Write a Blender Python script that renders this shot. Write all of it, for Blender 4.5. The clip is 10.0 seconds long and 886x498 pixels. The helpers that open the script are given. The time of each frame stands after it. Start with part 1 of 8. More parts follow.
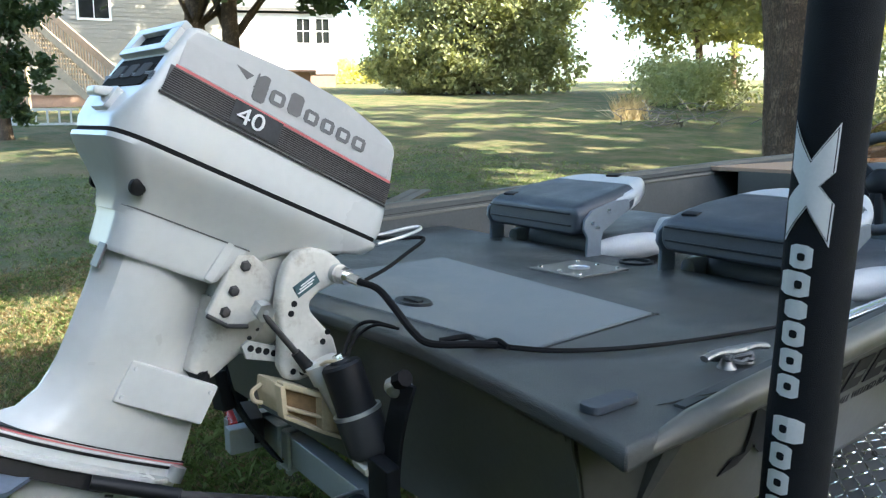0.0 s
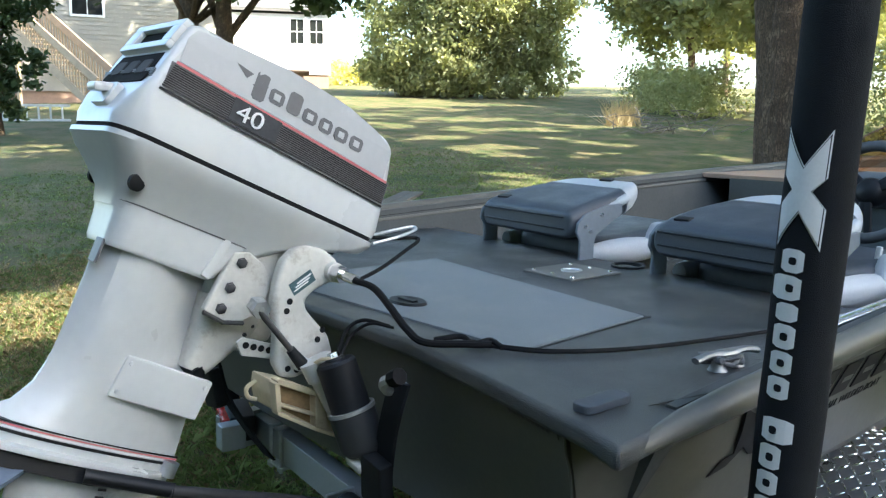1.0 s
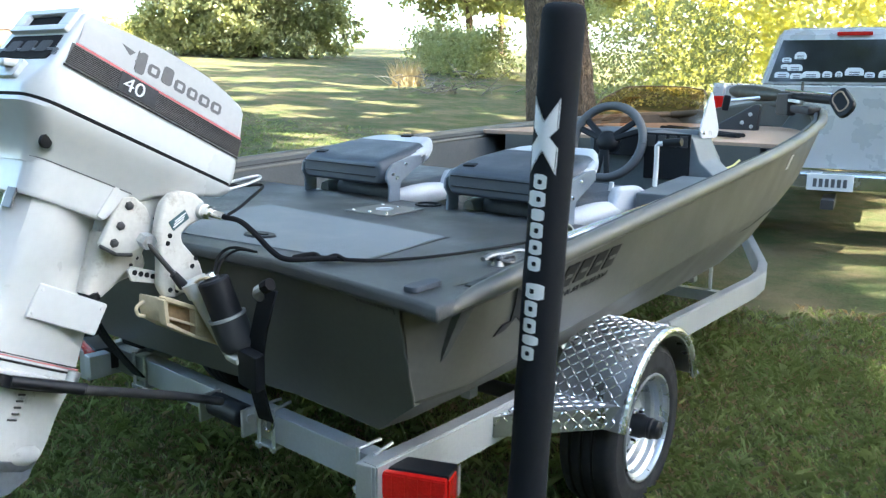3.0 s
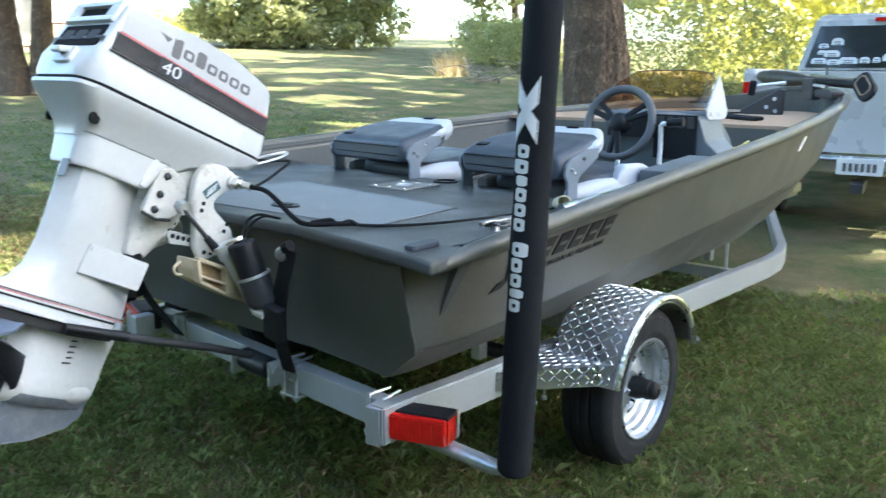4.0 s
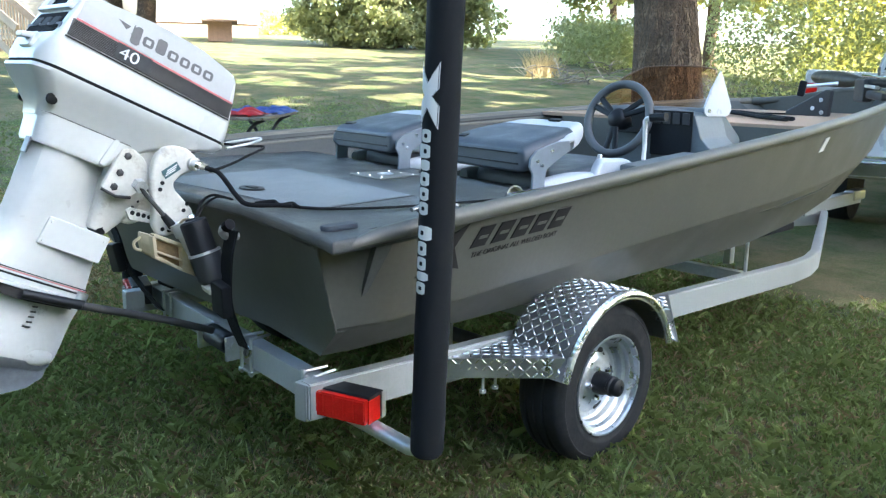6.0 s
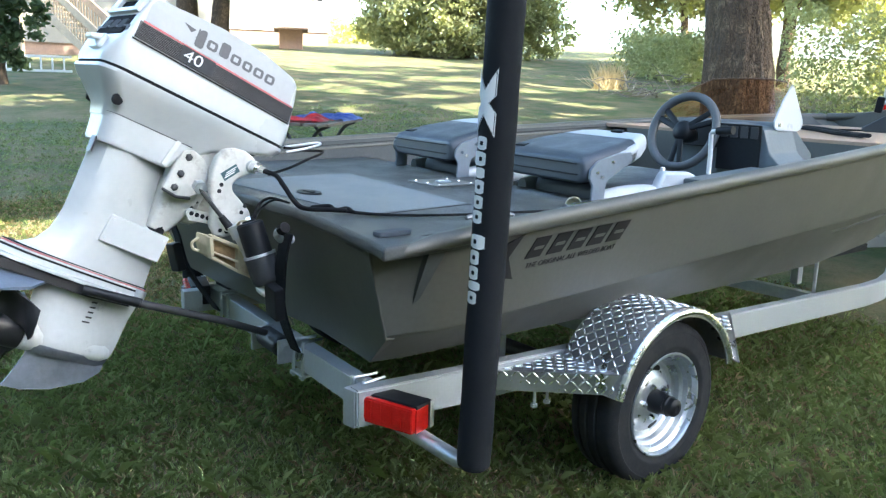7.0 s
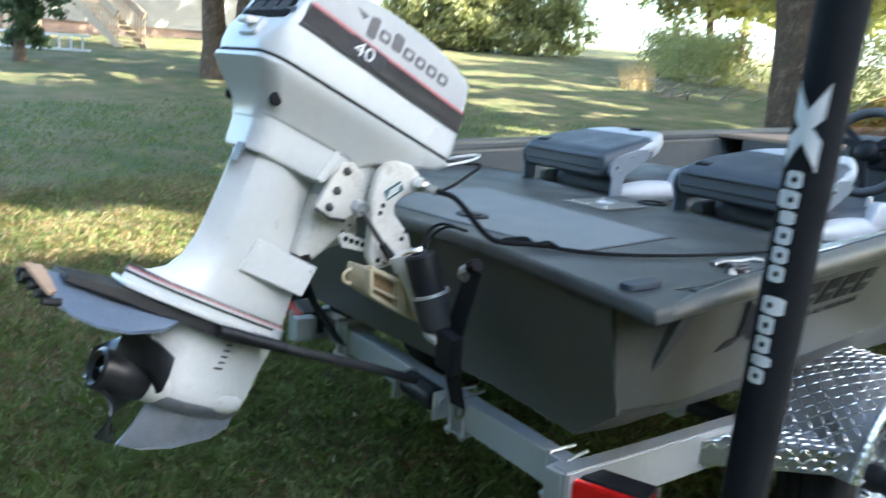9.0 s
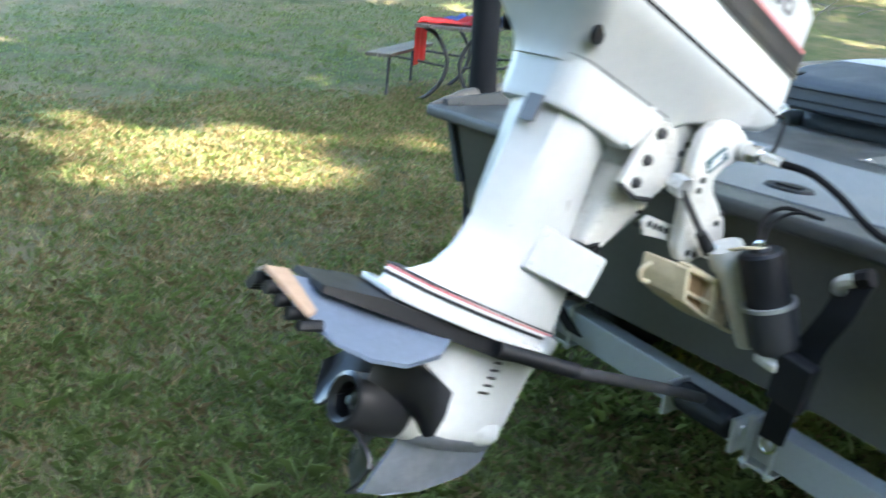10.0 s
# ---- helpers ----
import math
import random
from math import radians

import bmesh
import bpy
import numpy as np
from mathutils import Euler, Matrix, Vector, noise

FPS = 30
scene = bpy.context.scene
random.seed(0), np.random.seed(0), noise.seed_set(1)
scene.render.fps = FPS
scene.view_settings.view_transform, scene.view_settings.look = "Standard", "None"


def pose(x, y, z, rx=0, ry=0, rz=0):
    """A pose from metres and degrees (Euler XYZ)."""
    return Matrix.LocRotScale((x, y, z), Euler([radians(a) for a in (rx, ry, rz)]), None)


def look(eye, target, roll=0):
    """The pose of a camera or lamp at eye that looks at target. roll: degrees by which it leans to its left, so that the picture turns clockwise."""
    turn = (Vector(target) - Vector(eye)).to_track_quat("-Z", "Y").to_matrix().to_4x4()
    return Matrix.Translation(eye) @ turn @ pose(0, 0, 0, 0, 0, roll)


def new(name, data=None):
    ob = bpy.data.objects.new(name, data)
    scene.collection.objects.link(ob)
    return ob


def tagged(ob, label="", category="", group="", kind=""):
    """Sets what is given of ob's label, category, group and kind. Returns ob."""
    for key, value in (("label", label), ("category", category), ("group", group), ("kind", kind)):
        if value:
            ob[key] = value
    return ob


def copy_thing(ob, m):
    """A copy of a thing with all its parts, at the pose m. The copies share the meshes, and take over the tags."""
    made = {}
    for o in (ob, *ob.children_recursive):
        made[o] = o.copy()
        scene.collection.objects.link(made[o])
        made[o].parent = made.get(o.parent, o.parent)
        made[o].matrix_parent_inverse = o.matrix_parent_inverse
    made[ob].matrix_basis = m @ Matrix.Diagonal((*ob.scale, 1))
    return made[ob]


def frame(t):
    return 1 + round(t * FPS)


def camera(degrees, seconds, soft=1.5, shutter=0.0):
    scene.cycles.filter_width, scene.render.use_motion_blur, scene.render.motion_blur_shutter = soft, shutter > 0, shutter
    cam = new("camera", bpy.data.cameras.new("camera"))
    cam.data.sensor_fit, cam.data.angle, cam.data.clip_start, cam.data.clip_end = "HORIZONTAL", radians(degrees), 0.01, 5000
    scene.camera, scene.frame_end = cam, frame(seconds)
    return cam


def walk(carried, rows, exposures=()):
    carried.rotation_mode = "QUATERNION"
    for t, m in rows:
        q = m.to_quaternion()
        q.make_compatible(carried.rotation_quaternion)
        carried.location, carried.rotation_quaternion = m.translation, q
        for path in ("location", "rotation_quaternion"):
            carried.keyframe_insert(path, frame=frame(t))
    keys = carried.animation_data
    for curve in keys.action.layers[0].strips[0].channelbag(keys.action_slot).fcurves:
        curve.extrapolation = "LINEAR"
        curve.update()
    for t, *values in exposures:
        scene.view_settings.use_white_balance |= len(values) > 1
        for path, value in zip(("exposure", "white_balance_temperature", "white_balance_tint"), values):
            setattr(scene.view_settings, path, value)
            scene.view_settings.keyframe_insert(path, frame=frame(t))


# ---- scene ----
cam = camera(55.4, 10.0, soft=1.3, shutter=0.35)
PATH = [
    (0, (1.707, -1.001, 1.411), (0.175, 0.246, 1.099), -0.4),
    (0.5, (1.717, -1.014, 1.413), (0.199, 0.25, 1.103), 0.3),
    (1, (1.713, -1.02, 1.408), (0.195, 0.245, 1.103), 0.6),
    (1.5, (1.714, -1.028, 1.409), (0.258, 0.306, 1.097), 0.9),
    (2, (1.762, -1.168, 1.415), (0.581, 0.414, 1.097), 1.4),
    (2.5, (1.86, -1.375, 1.439), (0.713, 0.222, 1.072), 0.9),
    (3.8, (2.259, -1.606, 1.413), (1.084, -0.04, 1.001), 0.2),
    (4, (2.275, -1.625, 1.41), (1.042, -0.106, 0.997), 0.3),
    (4.5, (2.387, -1.646, 1.385), (1.056, -0.216, 0.955), 0.3),
    (5, (2.517, -1.567, 1.378), (1.042, -0.29, 0.938), 0.2),
    (5.5, (2.657, -1.384, 1.382), (1.227, -0.049, 0.964), 0.7),
    (5.7, (2.662, -1.359, 1.38), (1.259, 0.005, 0.966), 0.9),
    (6.8, (2.663, -1.31, 1.375), (1.185, -0.021, 0.981), 1.7),
    (7, (2.654, -1.304, 1.369), (1.148, -0.048, 0.976), 1.9),
    (7.5, (2.595, -1.312, 1.362), (1.085, -0.059, 0.973), 2.1),
    (8, (2.512, -1.289, 1.374), (1.004, -0.034, 0.986), 2.5),
    (8.5, (2.218, -1.352, 1.372), (0.786, -0.009, 0.988), 3.3),
    (8.9, (1.984, -1.414, 1.369), (0.536, -0.087, 0.99), 3.7),
    (9, (1.935, -1.415, 1.373), (0.431, -0.162, 0.962), 4.0),
    (9.5, (1.519, -1.393, 1.355), (0.013, -0.177, 0.853), 4.5),
    (10, (1.144, -1.491, 1.364), (-0.38, -0.358, 0.738), 4.8),
]
walk(cam, [(t, look(eye, target, roll)) for t, eye, target, roll in PATH], exposures=[(0.0, 2.65, 6050, 4), (1.5, 2.65, 6050, 4), (2.5, 3.25, 6000, 4), (4.5, 3.3, 5850, 4), (8.0, 3.2, 5800, 4), (9.0, 3.1, 5850, 4), (9.5, 3.55, 5950, 4), (10.0, 3.65, 6050, 5)])

# ---- sky, sun ----
SUN_AZ, SUN_EL = math.atan2(0.42, 0.90), radians(36)
world = bpy.data.worlds.new("world")
scene.world = world
world.use_nodes = True
wn = world.node_tree.nodes
sky = wn.new("ShaderNodeTexSky")
sky.sky_type = "NISHITA"
sky.sun_disc = False
sky.sun_elevation = SUN_EL
sky.sun_rotation = math.pi / 2 - SUN_AZ
sky.air_density, sky.dust_density = 1.0, 2.5
wn["Background"].inputs["Strength"].default_value = 0.15
world.node_tree.links.new(sky.outputs[0], wn["Background"].inputs["Color"])
sun = new("sun", bpy.data.lights.new("sun", "SUN"))
sun.data.energy, sun.data.angle, sun.data.color = 4.4, radians(0.53), (1.0, 0.88, 0.68)
sun.matrix_world = look((0, 0, 0), (-math.cos(SUN_AZ) * math.cos(SUN_EL), -math.sin(SUN_AZ) * math.cos(SUN_EL), -math.sin(SUN_EL)))


# ---- materials ----
def mat(name, colour, rough=0.5, metal=0.0, var=0.12, scale=6.0, fine=90.0, bump=0.08, bump_scale=None, stain=None, stain_amt=0.3, stain_scale=3.0, stain_from=0.52, coat=0.0, island=0.0, obj=0.0, specular=0.5):
    """A painted, metal or woven surface: two scales of colour variation, roughness wear and fine relief."""
    m = bpy.data.materials.new(name)
    m.use_nodes = True
    nt, nd = m.node_tree, m.node_tree.nodes
    bs = nd["Principled BSDF"]
    tc = nd.new("ShaderNodeTexCoord")
    n1 = nd.new("ShaderNodeTexNoise")
    n1.inputs["Scale"].default_value, n1.inputs["Detail"].default_value = scale, 5.0
    n2 = nd.new("ShaderNodeTexNoise")
    n2.inputs["Scale"].default_value, n2.inputs["Detail"].default_value = fine, 3.0
    for n in (n1, n2):
        nt.links.new(tc.outputs["Object"], n.inputs["Vector"])
    add = nd.new("ShaderNodeMath")
    add.operation = "ADD"
    nt.links.new(n1.outputs["Fac"], add.inputs[0])
    nt.links.new(n2.outputs["Fac"], add.inputs[1])
    mr = nd.new("ShaderNodeMapRange")
    mr.inputs["From Min"].default_value, mr.inputs["From Max"].default_value = 0.6, 1.4
    mr.inputs["To Min"].default_value, mr.inputs["To Max"].default_value = 1.0 - var, 1.0 + var
    nt.links.new(add.outputs[0], mr.inputs["Value"])
    val = mr.outputs[0]
    if island or obj:
        src = nd.new("ShaderNodeNewGeometry").outputs["Random Per Island"] if island else nd.new("ShaderNodeObjectInfo").outputs["Random"]
        r2 = nd.new("ShaderNodeMapRange")
        amt = island or obj
        r2.inputs["To Min"].default_value, r2.inputs["To Max"].default_value = 1.0 - amt, 1.0 + amt
        nt.links.new(src, r2.inputs["Value"])
        mu = nd.new("ShaderNodeMath")
        mu.operation = "MULTIPLY"
        nt.links.new(val, mu.inputs[0])
        nt.links.new(r2.outputs[0], mu.inputs[1])
        val = mu.outputs[0]
    mix = nd.new("ShaderNodeVectorMath")
    mix.operation = "SCALE"
    mix.inputs[0].default_value = colour
    nt.links.new(val, mix.inputs["Scale"])
    out = mix.outputs[0]
    if stain:
        n3 = nd.new("ShaderNodeTexNoise")
        n3.inputs["Scale"].default_value, n3.inputs["Detail"].default_value, n3.inputs["Roughness"].default_value = stain_scale, 8.0, 0.7
        nt.links.new(tc.outputs["Object"], n3.inputs["Vector"])
        ra = nd.new("ShaderNodeMapRange")
        ra.inputs["From Min"].default_value, ra.inputs["From Max"].default_value = stain_from, stain_from + 0.2
        ra.inputs["To Max"].default_value = stain_amt
        nt.links.new(n3.outputs["Fac"], ra.inputs["Value"])
        mc = nd.new("ShaderNodeMix")
        mc.data_type = "RGBA"
        nt.links.new(ra.outputs[0], mc.inputs["Factor"])
        nt.links.new(out, mc.inputs["A"])
        mc.inputs["B"].default_value = (*stain, 1)
        out = mc.outputs["Result"]
    nt.links.new(out, bs.inputs["Base Color"])
    rr = nd.new("ShaderNodeMapRange")
    rr.inputs["From Min"].default_value, rr.inputs["From Max"].default_value = 0.3, 0.7
    rr.inputs["To Min"].default_value, rr.inputs["To Max"].default_value = max(0.03, rough - 0.1), min(1, rough + 0.1)
    nt.links.new(n1.outputs["Fac"], rr.inputs["Value"])
    nt.links.new(rr.outputs[0], bs.inputs["Roughness"])
    bs.inputs["Metallic"].default_value = metal
    bs.inputs["Coat Weight"].default_value = coat
    bs.inputs["Specular IOR Level"].default_value = specular
    if bump:
        bp = nd.new("ShaderNodeBump")
        bp.inputs["Strength"].default_value, bp.inputs["Distance"].default_value = bump, 0.004
        if bump_scale:
            n4 = nd.new("ShaderNodeTexNoise")
            n4.inputs["Scale"].default_value = bump_scale
            nt.links.new(tc.outputs["Object"], n4.inputs["Vector"])
            nt.links.new(n4.outputs["Fac"], bp.inputs["Height"])
        else:
            nt.links.new(n2.outputs["Fac"], bp.inputs["Height"])
        nt.links.new(bp.outputs[0], bs.inputs["Normal"])
    return m


def leaf_mat(name, colour, amt=0.35, trans=0.35):
    m = mat(name, colour, 0.55, var=0.25, scale=0.6, fine=4.0, bump=0, island=amt)
    nt, nd = m.node_tree, m.node_tree.nodes
    tr = nd.new("ShaderNodeBsdfTranslucent")
    tr.inputs["Color"].default_value = (min(1, colour[0] * 2.1), min(1, colour[1] * 2.1), colour[2] * 1.5, 1)
    mx = nd.new("ShaderNodeMixShader")
    mx.inputs[0].default_value = trans
    nt.links.new(nd["Principled BSDF"].outputs[0], mx.inputs[1])
    nt.links.new(tr.outputs[0], mx.inputs[2])
    nt.links.new(mx.outputs[0], nd["Material Output"].inputs["Surface"])
    return m


def glass_mat(name, colour, rough=0.05, mixf=0.85):
    """A thin tinted sheet: light passes straight through, with a gloss on top."""
    m = bpy.data.materials.new(name)
    m.use_nodes = True
    nt, nd = m.node_tree, m.node_tree.nodes
    tr = nd.new("ShaderNodeBsdfTransparent")
    tr.inputs["Color"].default_value = (*colour, 1)
    gl = nd.new("ShaderNodeBsdfGlossy")
    gl.inputs["Roughness"].default_value = rough
    fr = nd.new("ShaderNodeFresnel")
    fr.inputs["IOR"].default_value = 1.22
    mx = nd.new("ShaderNodeMixShader")
    nt.links.new(fr.outputs[0], mx.inputs[0])
    nt.links.new(tr.outputs[0], mx.inputs[1])
    nt.links.new(gl.outputs[0], mx.inputs[2])
    nt.links.new(mx.outputs[0], nd["Material Output"].inputs["Surface"])
    return m


HULL = mat("hull_paint", (0.091, 0.091, 0.080), 0.42, var=0.10, scale=2.5, fine=60, bump=0.05, stain=(0.12, 0.119, 0.107), stain_amt=0.4, stain_scale=2.5)
INNER = mat("inner_paint", (0.068, 0.074, 0.074), 0.7, specular=0.2, var=0.12, scale=3, fine=90, bump=0.1, stain=(0.12, 0.12, 0.115), stain_amt=0.4, stain_scale=3)
DECK = mat("deck_paint", (0.050, 0.054, 0.055), 0.44, var=0.14, scale=5, fine=240, bump=0.5, bump_scale=520, stain=(0.10, 0.10, 0.095), stain_amt=0.4, stain_scale=4)
HATCH = mat("hatch_carpet", (0.155, 0.175, 0.19), 0.55, var=0.22, scale=8, fine=320, bump=0.7, bump_scale=600, stain=(0.19, 0.205, 0.215), stain_amt=0.5, stain_scale=5)
WHITE = mat("engine_white", (0.53, 0.545, 0.54), 0.32, var=0.05, scale=4, fine=40, bump=0.03, stain=(0.55, 0.51, 0.43), stain_amt=0.35, stain_scale=5, coat=0.2)
CREAM = mat("aged_cream_paint", (0.55, 0.46, 0.30), 0.5, var=0.12, scale=10, fine=80, bump=0.1, stain=(0.25, 0.17, 0.09), stain_amt=0.6, stain_scale=9)
BRACKET = mat("bracket_white", (0.53, 0.52, 0.475), 0.42, var=0.10, scale=9, fine=70, bump=0.12, stain=(0.20, 0.16, 0.11), stain_amt=0.8, stain_scale=14, stain_from=0.55)
SILVER = mat("silver_decal", (0.40, 0.41, 0.415), 0.4, var=0.05, scale=5, fine=50, bump=0.02, stain=(0.62, 0.62, 0.60), stain_amt=0.4, stain_scale=7)
DARKDECAL = mat("dark_decal", (0.011, 0.011, 0.013), 0.5, var=0.1, specular=0.3, bump=0.02)
MIDDECAL = mat("grey_decal", (0.10, 0.10, 0.105), 0.45, var=0.1, bump=0.02)
MATT = mat("matt_black", (0.012, 0.012, 0.013), 0.9, var=0.2, specular=0.1, bump=0.05)
MATT_GREY = mat("matt_grey", (0.06, 0.062, 0.066), 0.85, var=0.2, specular=0.15, bump=0.05)
REDLINE = mat("red_decal", (0.55, 0.16, 0.17), 0.45, bump=0.0)
LIGHTDECAL = mat("light_decal", (0.72, 0.73, 0.74), 0.4, bump=0.0)
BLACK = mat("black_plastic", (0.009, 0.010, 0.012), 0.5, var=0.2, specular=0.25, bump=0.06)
RUBBER = mat("tyre_rubber", (0.013, 0.014, 0.016), 0.75, specular=0.3, var=0.2, scale=20, bump=0.15, stain=(0.035, 0.034, 0.030), stain_amt=0.5, stain_scale=12)
HOSE = mat("hose_black", (0.008, 0.008, 0.009), 0.65, specular=0.12, bump=0.05)
CHROME = mat("bright_steel", (0.72, 0.73, 0.74), 0.18, 1.0, var=0.06, bump=0.03)
GALV = mat("galvanised_steel", (0.60, 0.62, 0.63), 0.42, 0.85, var=0.14, scale=18, fine=60, bump=0.08)
ALU = mat("trailer_aluminium", (0.44, 0.46, 0.475), 0.46, 0.6, var=0.07, scale=7, fine=120, bump=0.06, stain=(0.45, 0.45, 0.44), stain_amt=0.4, stain_scale=6)
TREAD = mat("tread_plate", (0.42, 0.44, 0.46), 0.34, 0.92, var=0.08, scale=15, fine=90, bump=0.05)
CLOTH = mat("post_sleeve", (0.0095, 0.011, 0.0135), 0.85, var=0.18, specular=0.2, scale=8, fine=400, bump=0.35, bump_scale=700)
LETTER = mat("white_print", (0.72, 0.72, 0.70), 0.6, var=0.06, fine=200, bump=0.1)
VINYL = mat("seat_vinyl", (0.050, 0.061, 0.076), 0.48, var=0.14, scale=9, fine=150, bump=0.25, bump_scale=260)
VINYL_LT = mat("seat_vinyl_light", (0.40, 0.435, 0.47), 0.5, var=0.08, scale=8, fine=150, bump=0.2, bump_scale=260)
SEAT_PL = mat("hinge_grey", (0.15, 0.18, 0.21), 0.45, var=0.1, bump=0.05)
FOIL = mat("foil_plastic", (0.11, 0.14, 0.19), 0.40, var=0.14, scale=6, bump=0.06, stain=(0.14, 0.16, 0.19), stain_amt=0.4)
CHIPPED = mat("chipped_white", (0.52, 0.535, 0.53), 0.36, var=0.06, scale=5, fine=60, bump=0.05, stain=(0.10, 0.11, 0.12), stain_amt=0.85, stain_scale=16, stain_from=0.60)
SKEG = mat("worn_skeg", (0.17, 0.19, 0.225), 0.45, 0.3, var=0.2, scale=9, fine=60, bump=0.1, stain=(0.30, 0.32, 0.35), stain_amt=0.5, stain_scale=10)
PROP = mat("propeller_black", (0.018, 0.019, 0.022), 0.33, var=0.15, bump=0.05)
REDLENS = mat("red_lens", (0.46, 0.010, 0.008), 0.14, var=0.2, scale=30, fine=200, bump=0.4, bump_scale=180)
CONSOLE = mat("console_grey", (0.125, 0.145, 0.155), 0.55, var=0.1, bump=0.1)
PLEX = glass_mat("amber_acrylic", (0.82, 0.60, 0.44))
DARKGLASS = glass_mat("truck_glass", (0.18, 0.20, 0.18), 0.02)
TRIWHITE = mat("clear_side_panel", (0.55, 0.57, 0.60), 0.3, var=0.05, bump=0.02)
TRUCK = mat("truck_paint", (0.46, 0.455, 0.43), 0.30, 0.15, var=0.05, bump=0.01, coat=0.4)
WOOD = mat("weathered_wood", (0.42, 0.31, 0.20), 0.8, var=0.25, scale=5, fine=50, bump=0.3)
WOODDK = mat("dark_wood", (0.15, 0.13, 0.105), 0.8, var=0.25, scale=5, fine=50, bump=0.3)
SIDING = mat("white_siding", (0.80, 0.80, 0.78), 0.6, var=0.04, bump=0.02)
SIDING2 = mat("grey_siding", (0.30, 0.28, 0.24), 0.65, var=0.06, bump=0.02)
ROOF = mat("roof_shingle", (0.12, 0.115, 0.11), 0.9, var=0.2, bump=0.3)
BRICK = mat("brick_base", (0.30, 0.20, 0.15), 0.85, var=0.2, bump=0.2)
PANE = mat("window_pane", (0.020, 0.022, 0.022), 0.08, var=0.2, bump=0.0)
def bark_mat():
    """Furrowed bark: upright plates with dark cracks and random lighter orange-brown patches."""
    m = mat("bark", (0.150, 0.100, 0.062), 0.95, var=0.55, scale=4, fine=60, bump=0, stain=(0.42, 0.29, 0.18), stain_amt=0.75, stain_scale=8)
    nt, nd = m.node_tree, m.node_tree.nodes
    tc = nd.new("ShaderNodeTexCoord")
    mp = nd.new("ShaderNodeMapping")
    mp.inputs["Scale"].default_value = (1.0, 1.0, 0.22)
    nt.links.new(tc.outputs["Object"], mp.inputs["Vector"])
    vo = nd.new("ShaderNodeTexVoronoi")
    vo.feature = "DISTANCE_TO_EDGE"
    vo.inputs["Scale"].default_value = 42
    wob = nd.new("ShaderNodeTexNoise")
    wob.inputs["Scale"].default_value = 9
    nt.links.new(mp.outputs[0], wob.inputs["Vector"])
    ad = nd.new("ShaderNodeVectorMath")
    ad.operation = "MULTIPLY_ADD"
    ad.inputs[1].default_value = (0.16, 0.16, 0.16)
    nt.links.new(wob.outputs["Color"], ad.inputs[0])
    nt.links.new(mp.outputs[0], ad.inputs[2])
    nt.links.new(ad.outputs[0], vo.inputs["Vector"])
    ra = nd.new("ShaderNodeMapRange")
    ra.inputs["From Max"].default_value = 0.16
    ra.inputs["To Min"].default_value = 0.15
    nt.links.new(vo.outputs["Distance"], ra.inputs["Value"])
    old = nd["Principled BSDF"].inputs["Base Color"].links[0].from_socket
    mx = nd.new("ShaderNodeMix")
    mx.data_type = "RGBA"
    mx.inputs["A"].default_value = (0.065, 0.045, 0.030, 1)
    nt.links.new(ra.outputs[0], mx.inputs["Factor"])
    nt.links.new(old, mx.inputs["B"])
    nt.links.new(mx.outputs["Result"], nd["Principled BSDF"].inputs["Base Color"])
    bp = nd.new("ShaderNodeBump")
    bp.inputs["Strength"].default_value, bp.inputs["Distance"].default_value = 0.9, 0.022
    nt.links.new(ra.outputs[0], bp.inputs["Height"])
    nt.links.new(bp.outputs[0], nd["Principled BSDF"].inputs["Normal"])
    return m


BARK = bark_mat()
RIM = mat("rim_galvanised", (0.46, 0.49, 0.515), 0.33, 0.75, var=0.14, scale=22, fine=90, bump=0.10, stain=(0.60, 0.62, 0.64), stain_amt=0.5, stain_scale=16)
TARP_BLUE = mat("blue_tarp", (0.03, 0.09, 0.42), 0.45, var=0.3, scale=9, bump=0.3, stain=(0.6, 0.65, 0.75), stain_amt=0.6, stain_scale=14)
TARP_RED = mat("red_tarp", (0.60, 0.03, 0.03), 0.5, var=0.2, bump=0.2)
# same metal as the tread plate, lightened so raised edges carry a painted glint
TREAD_GLINT = mat("tread_plate_glint", (0.86, 0.88, 0.89), 0.24, 0.95, var=0.05, bump=0.02)
DULL = mat("dull_cast_metal", (0.24, 0.25, 0.26), 0.45, 0.7, var=0.15, bump=0.1)
GRASS_L = leaf_mat("long_grass_blade", (0.26, 0.30, 0.15), 0.5, 0.45)
STEEL_DK = mat("dark_steel", (0.05, 0.05, 0.052), 0.5, 0.3, bump=0.1)
YELLOW = mat("yellow_cord", (0.55, 0.50, 0.18), 0.7, bump=0.2)
TAN = mat("tan_mat", (0.36, 0.25, 0.17), 0.8, var=0.15, bump=0.2)
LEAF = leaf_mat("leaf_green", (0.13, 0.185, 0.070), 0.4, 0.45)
# next two greens are lifted paler: background sun and haze mixed into the colour
LEAF_HAZED = leaf_mat("leaf_hazed_green", (0.25, 0.26, 0.135), 0.4, 0.45)
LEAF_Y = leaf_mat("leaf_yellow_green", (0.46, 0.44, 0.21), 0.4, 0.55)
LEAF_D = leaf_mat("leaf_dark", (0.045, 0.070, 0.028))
DRY = leaf_mat("dry_grass", (0.40, 0.31, 0.18), 0.3, 0.2)
TWIG = mat("dead_twig", (0.20, 0.175, 0.15), 0.9, bump=0.2)
GRASS = leaf_mat("grass_blade", (0.195, 0.235, 0.098), 0.95, 0.45)
DRY_B = leaf_mat("dead_grass_blade", (0.34, 0.255, 0.15), 0.5, 0.2)


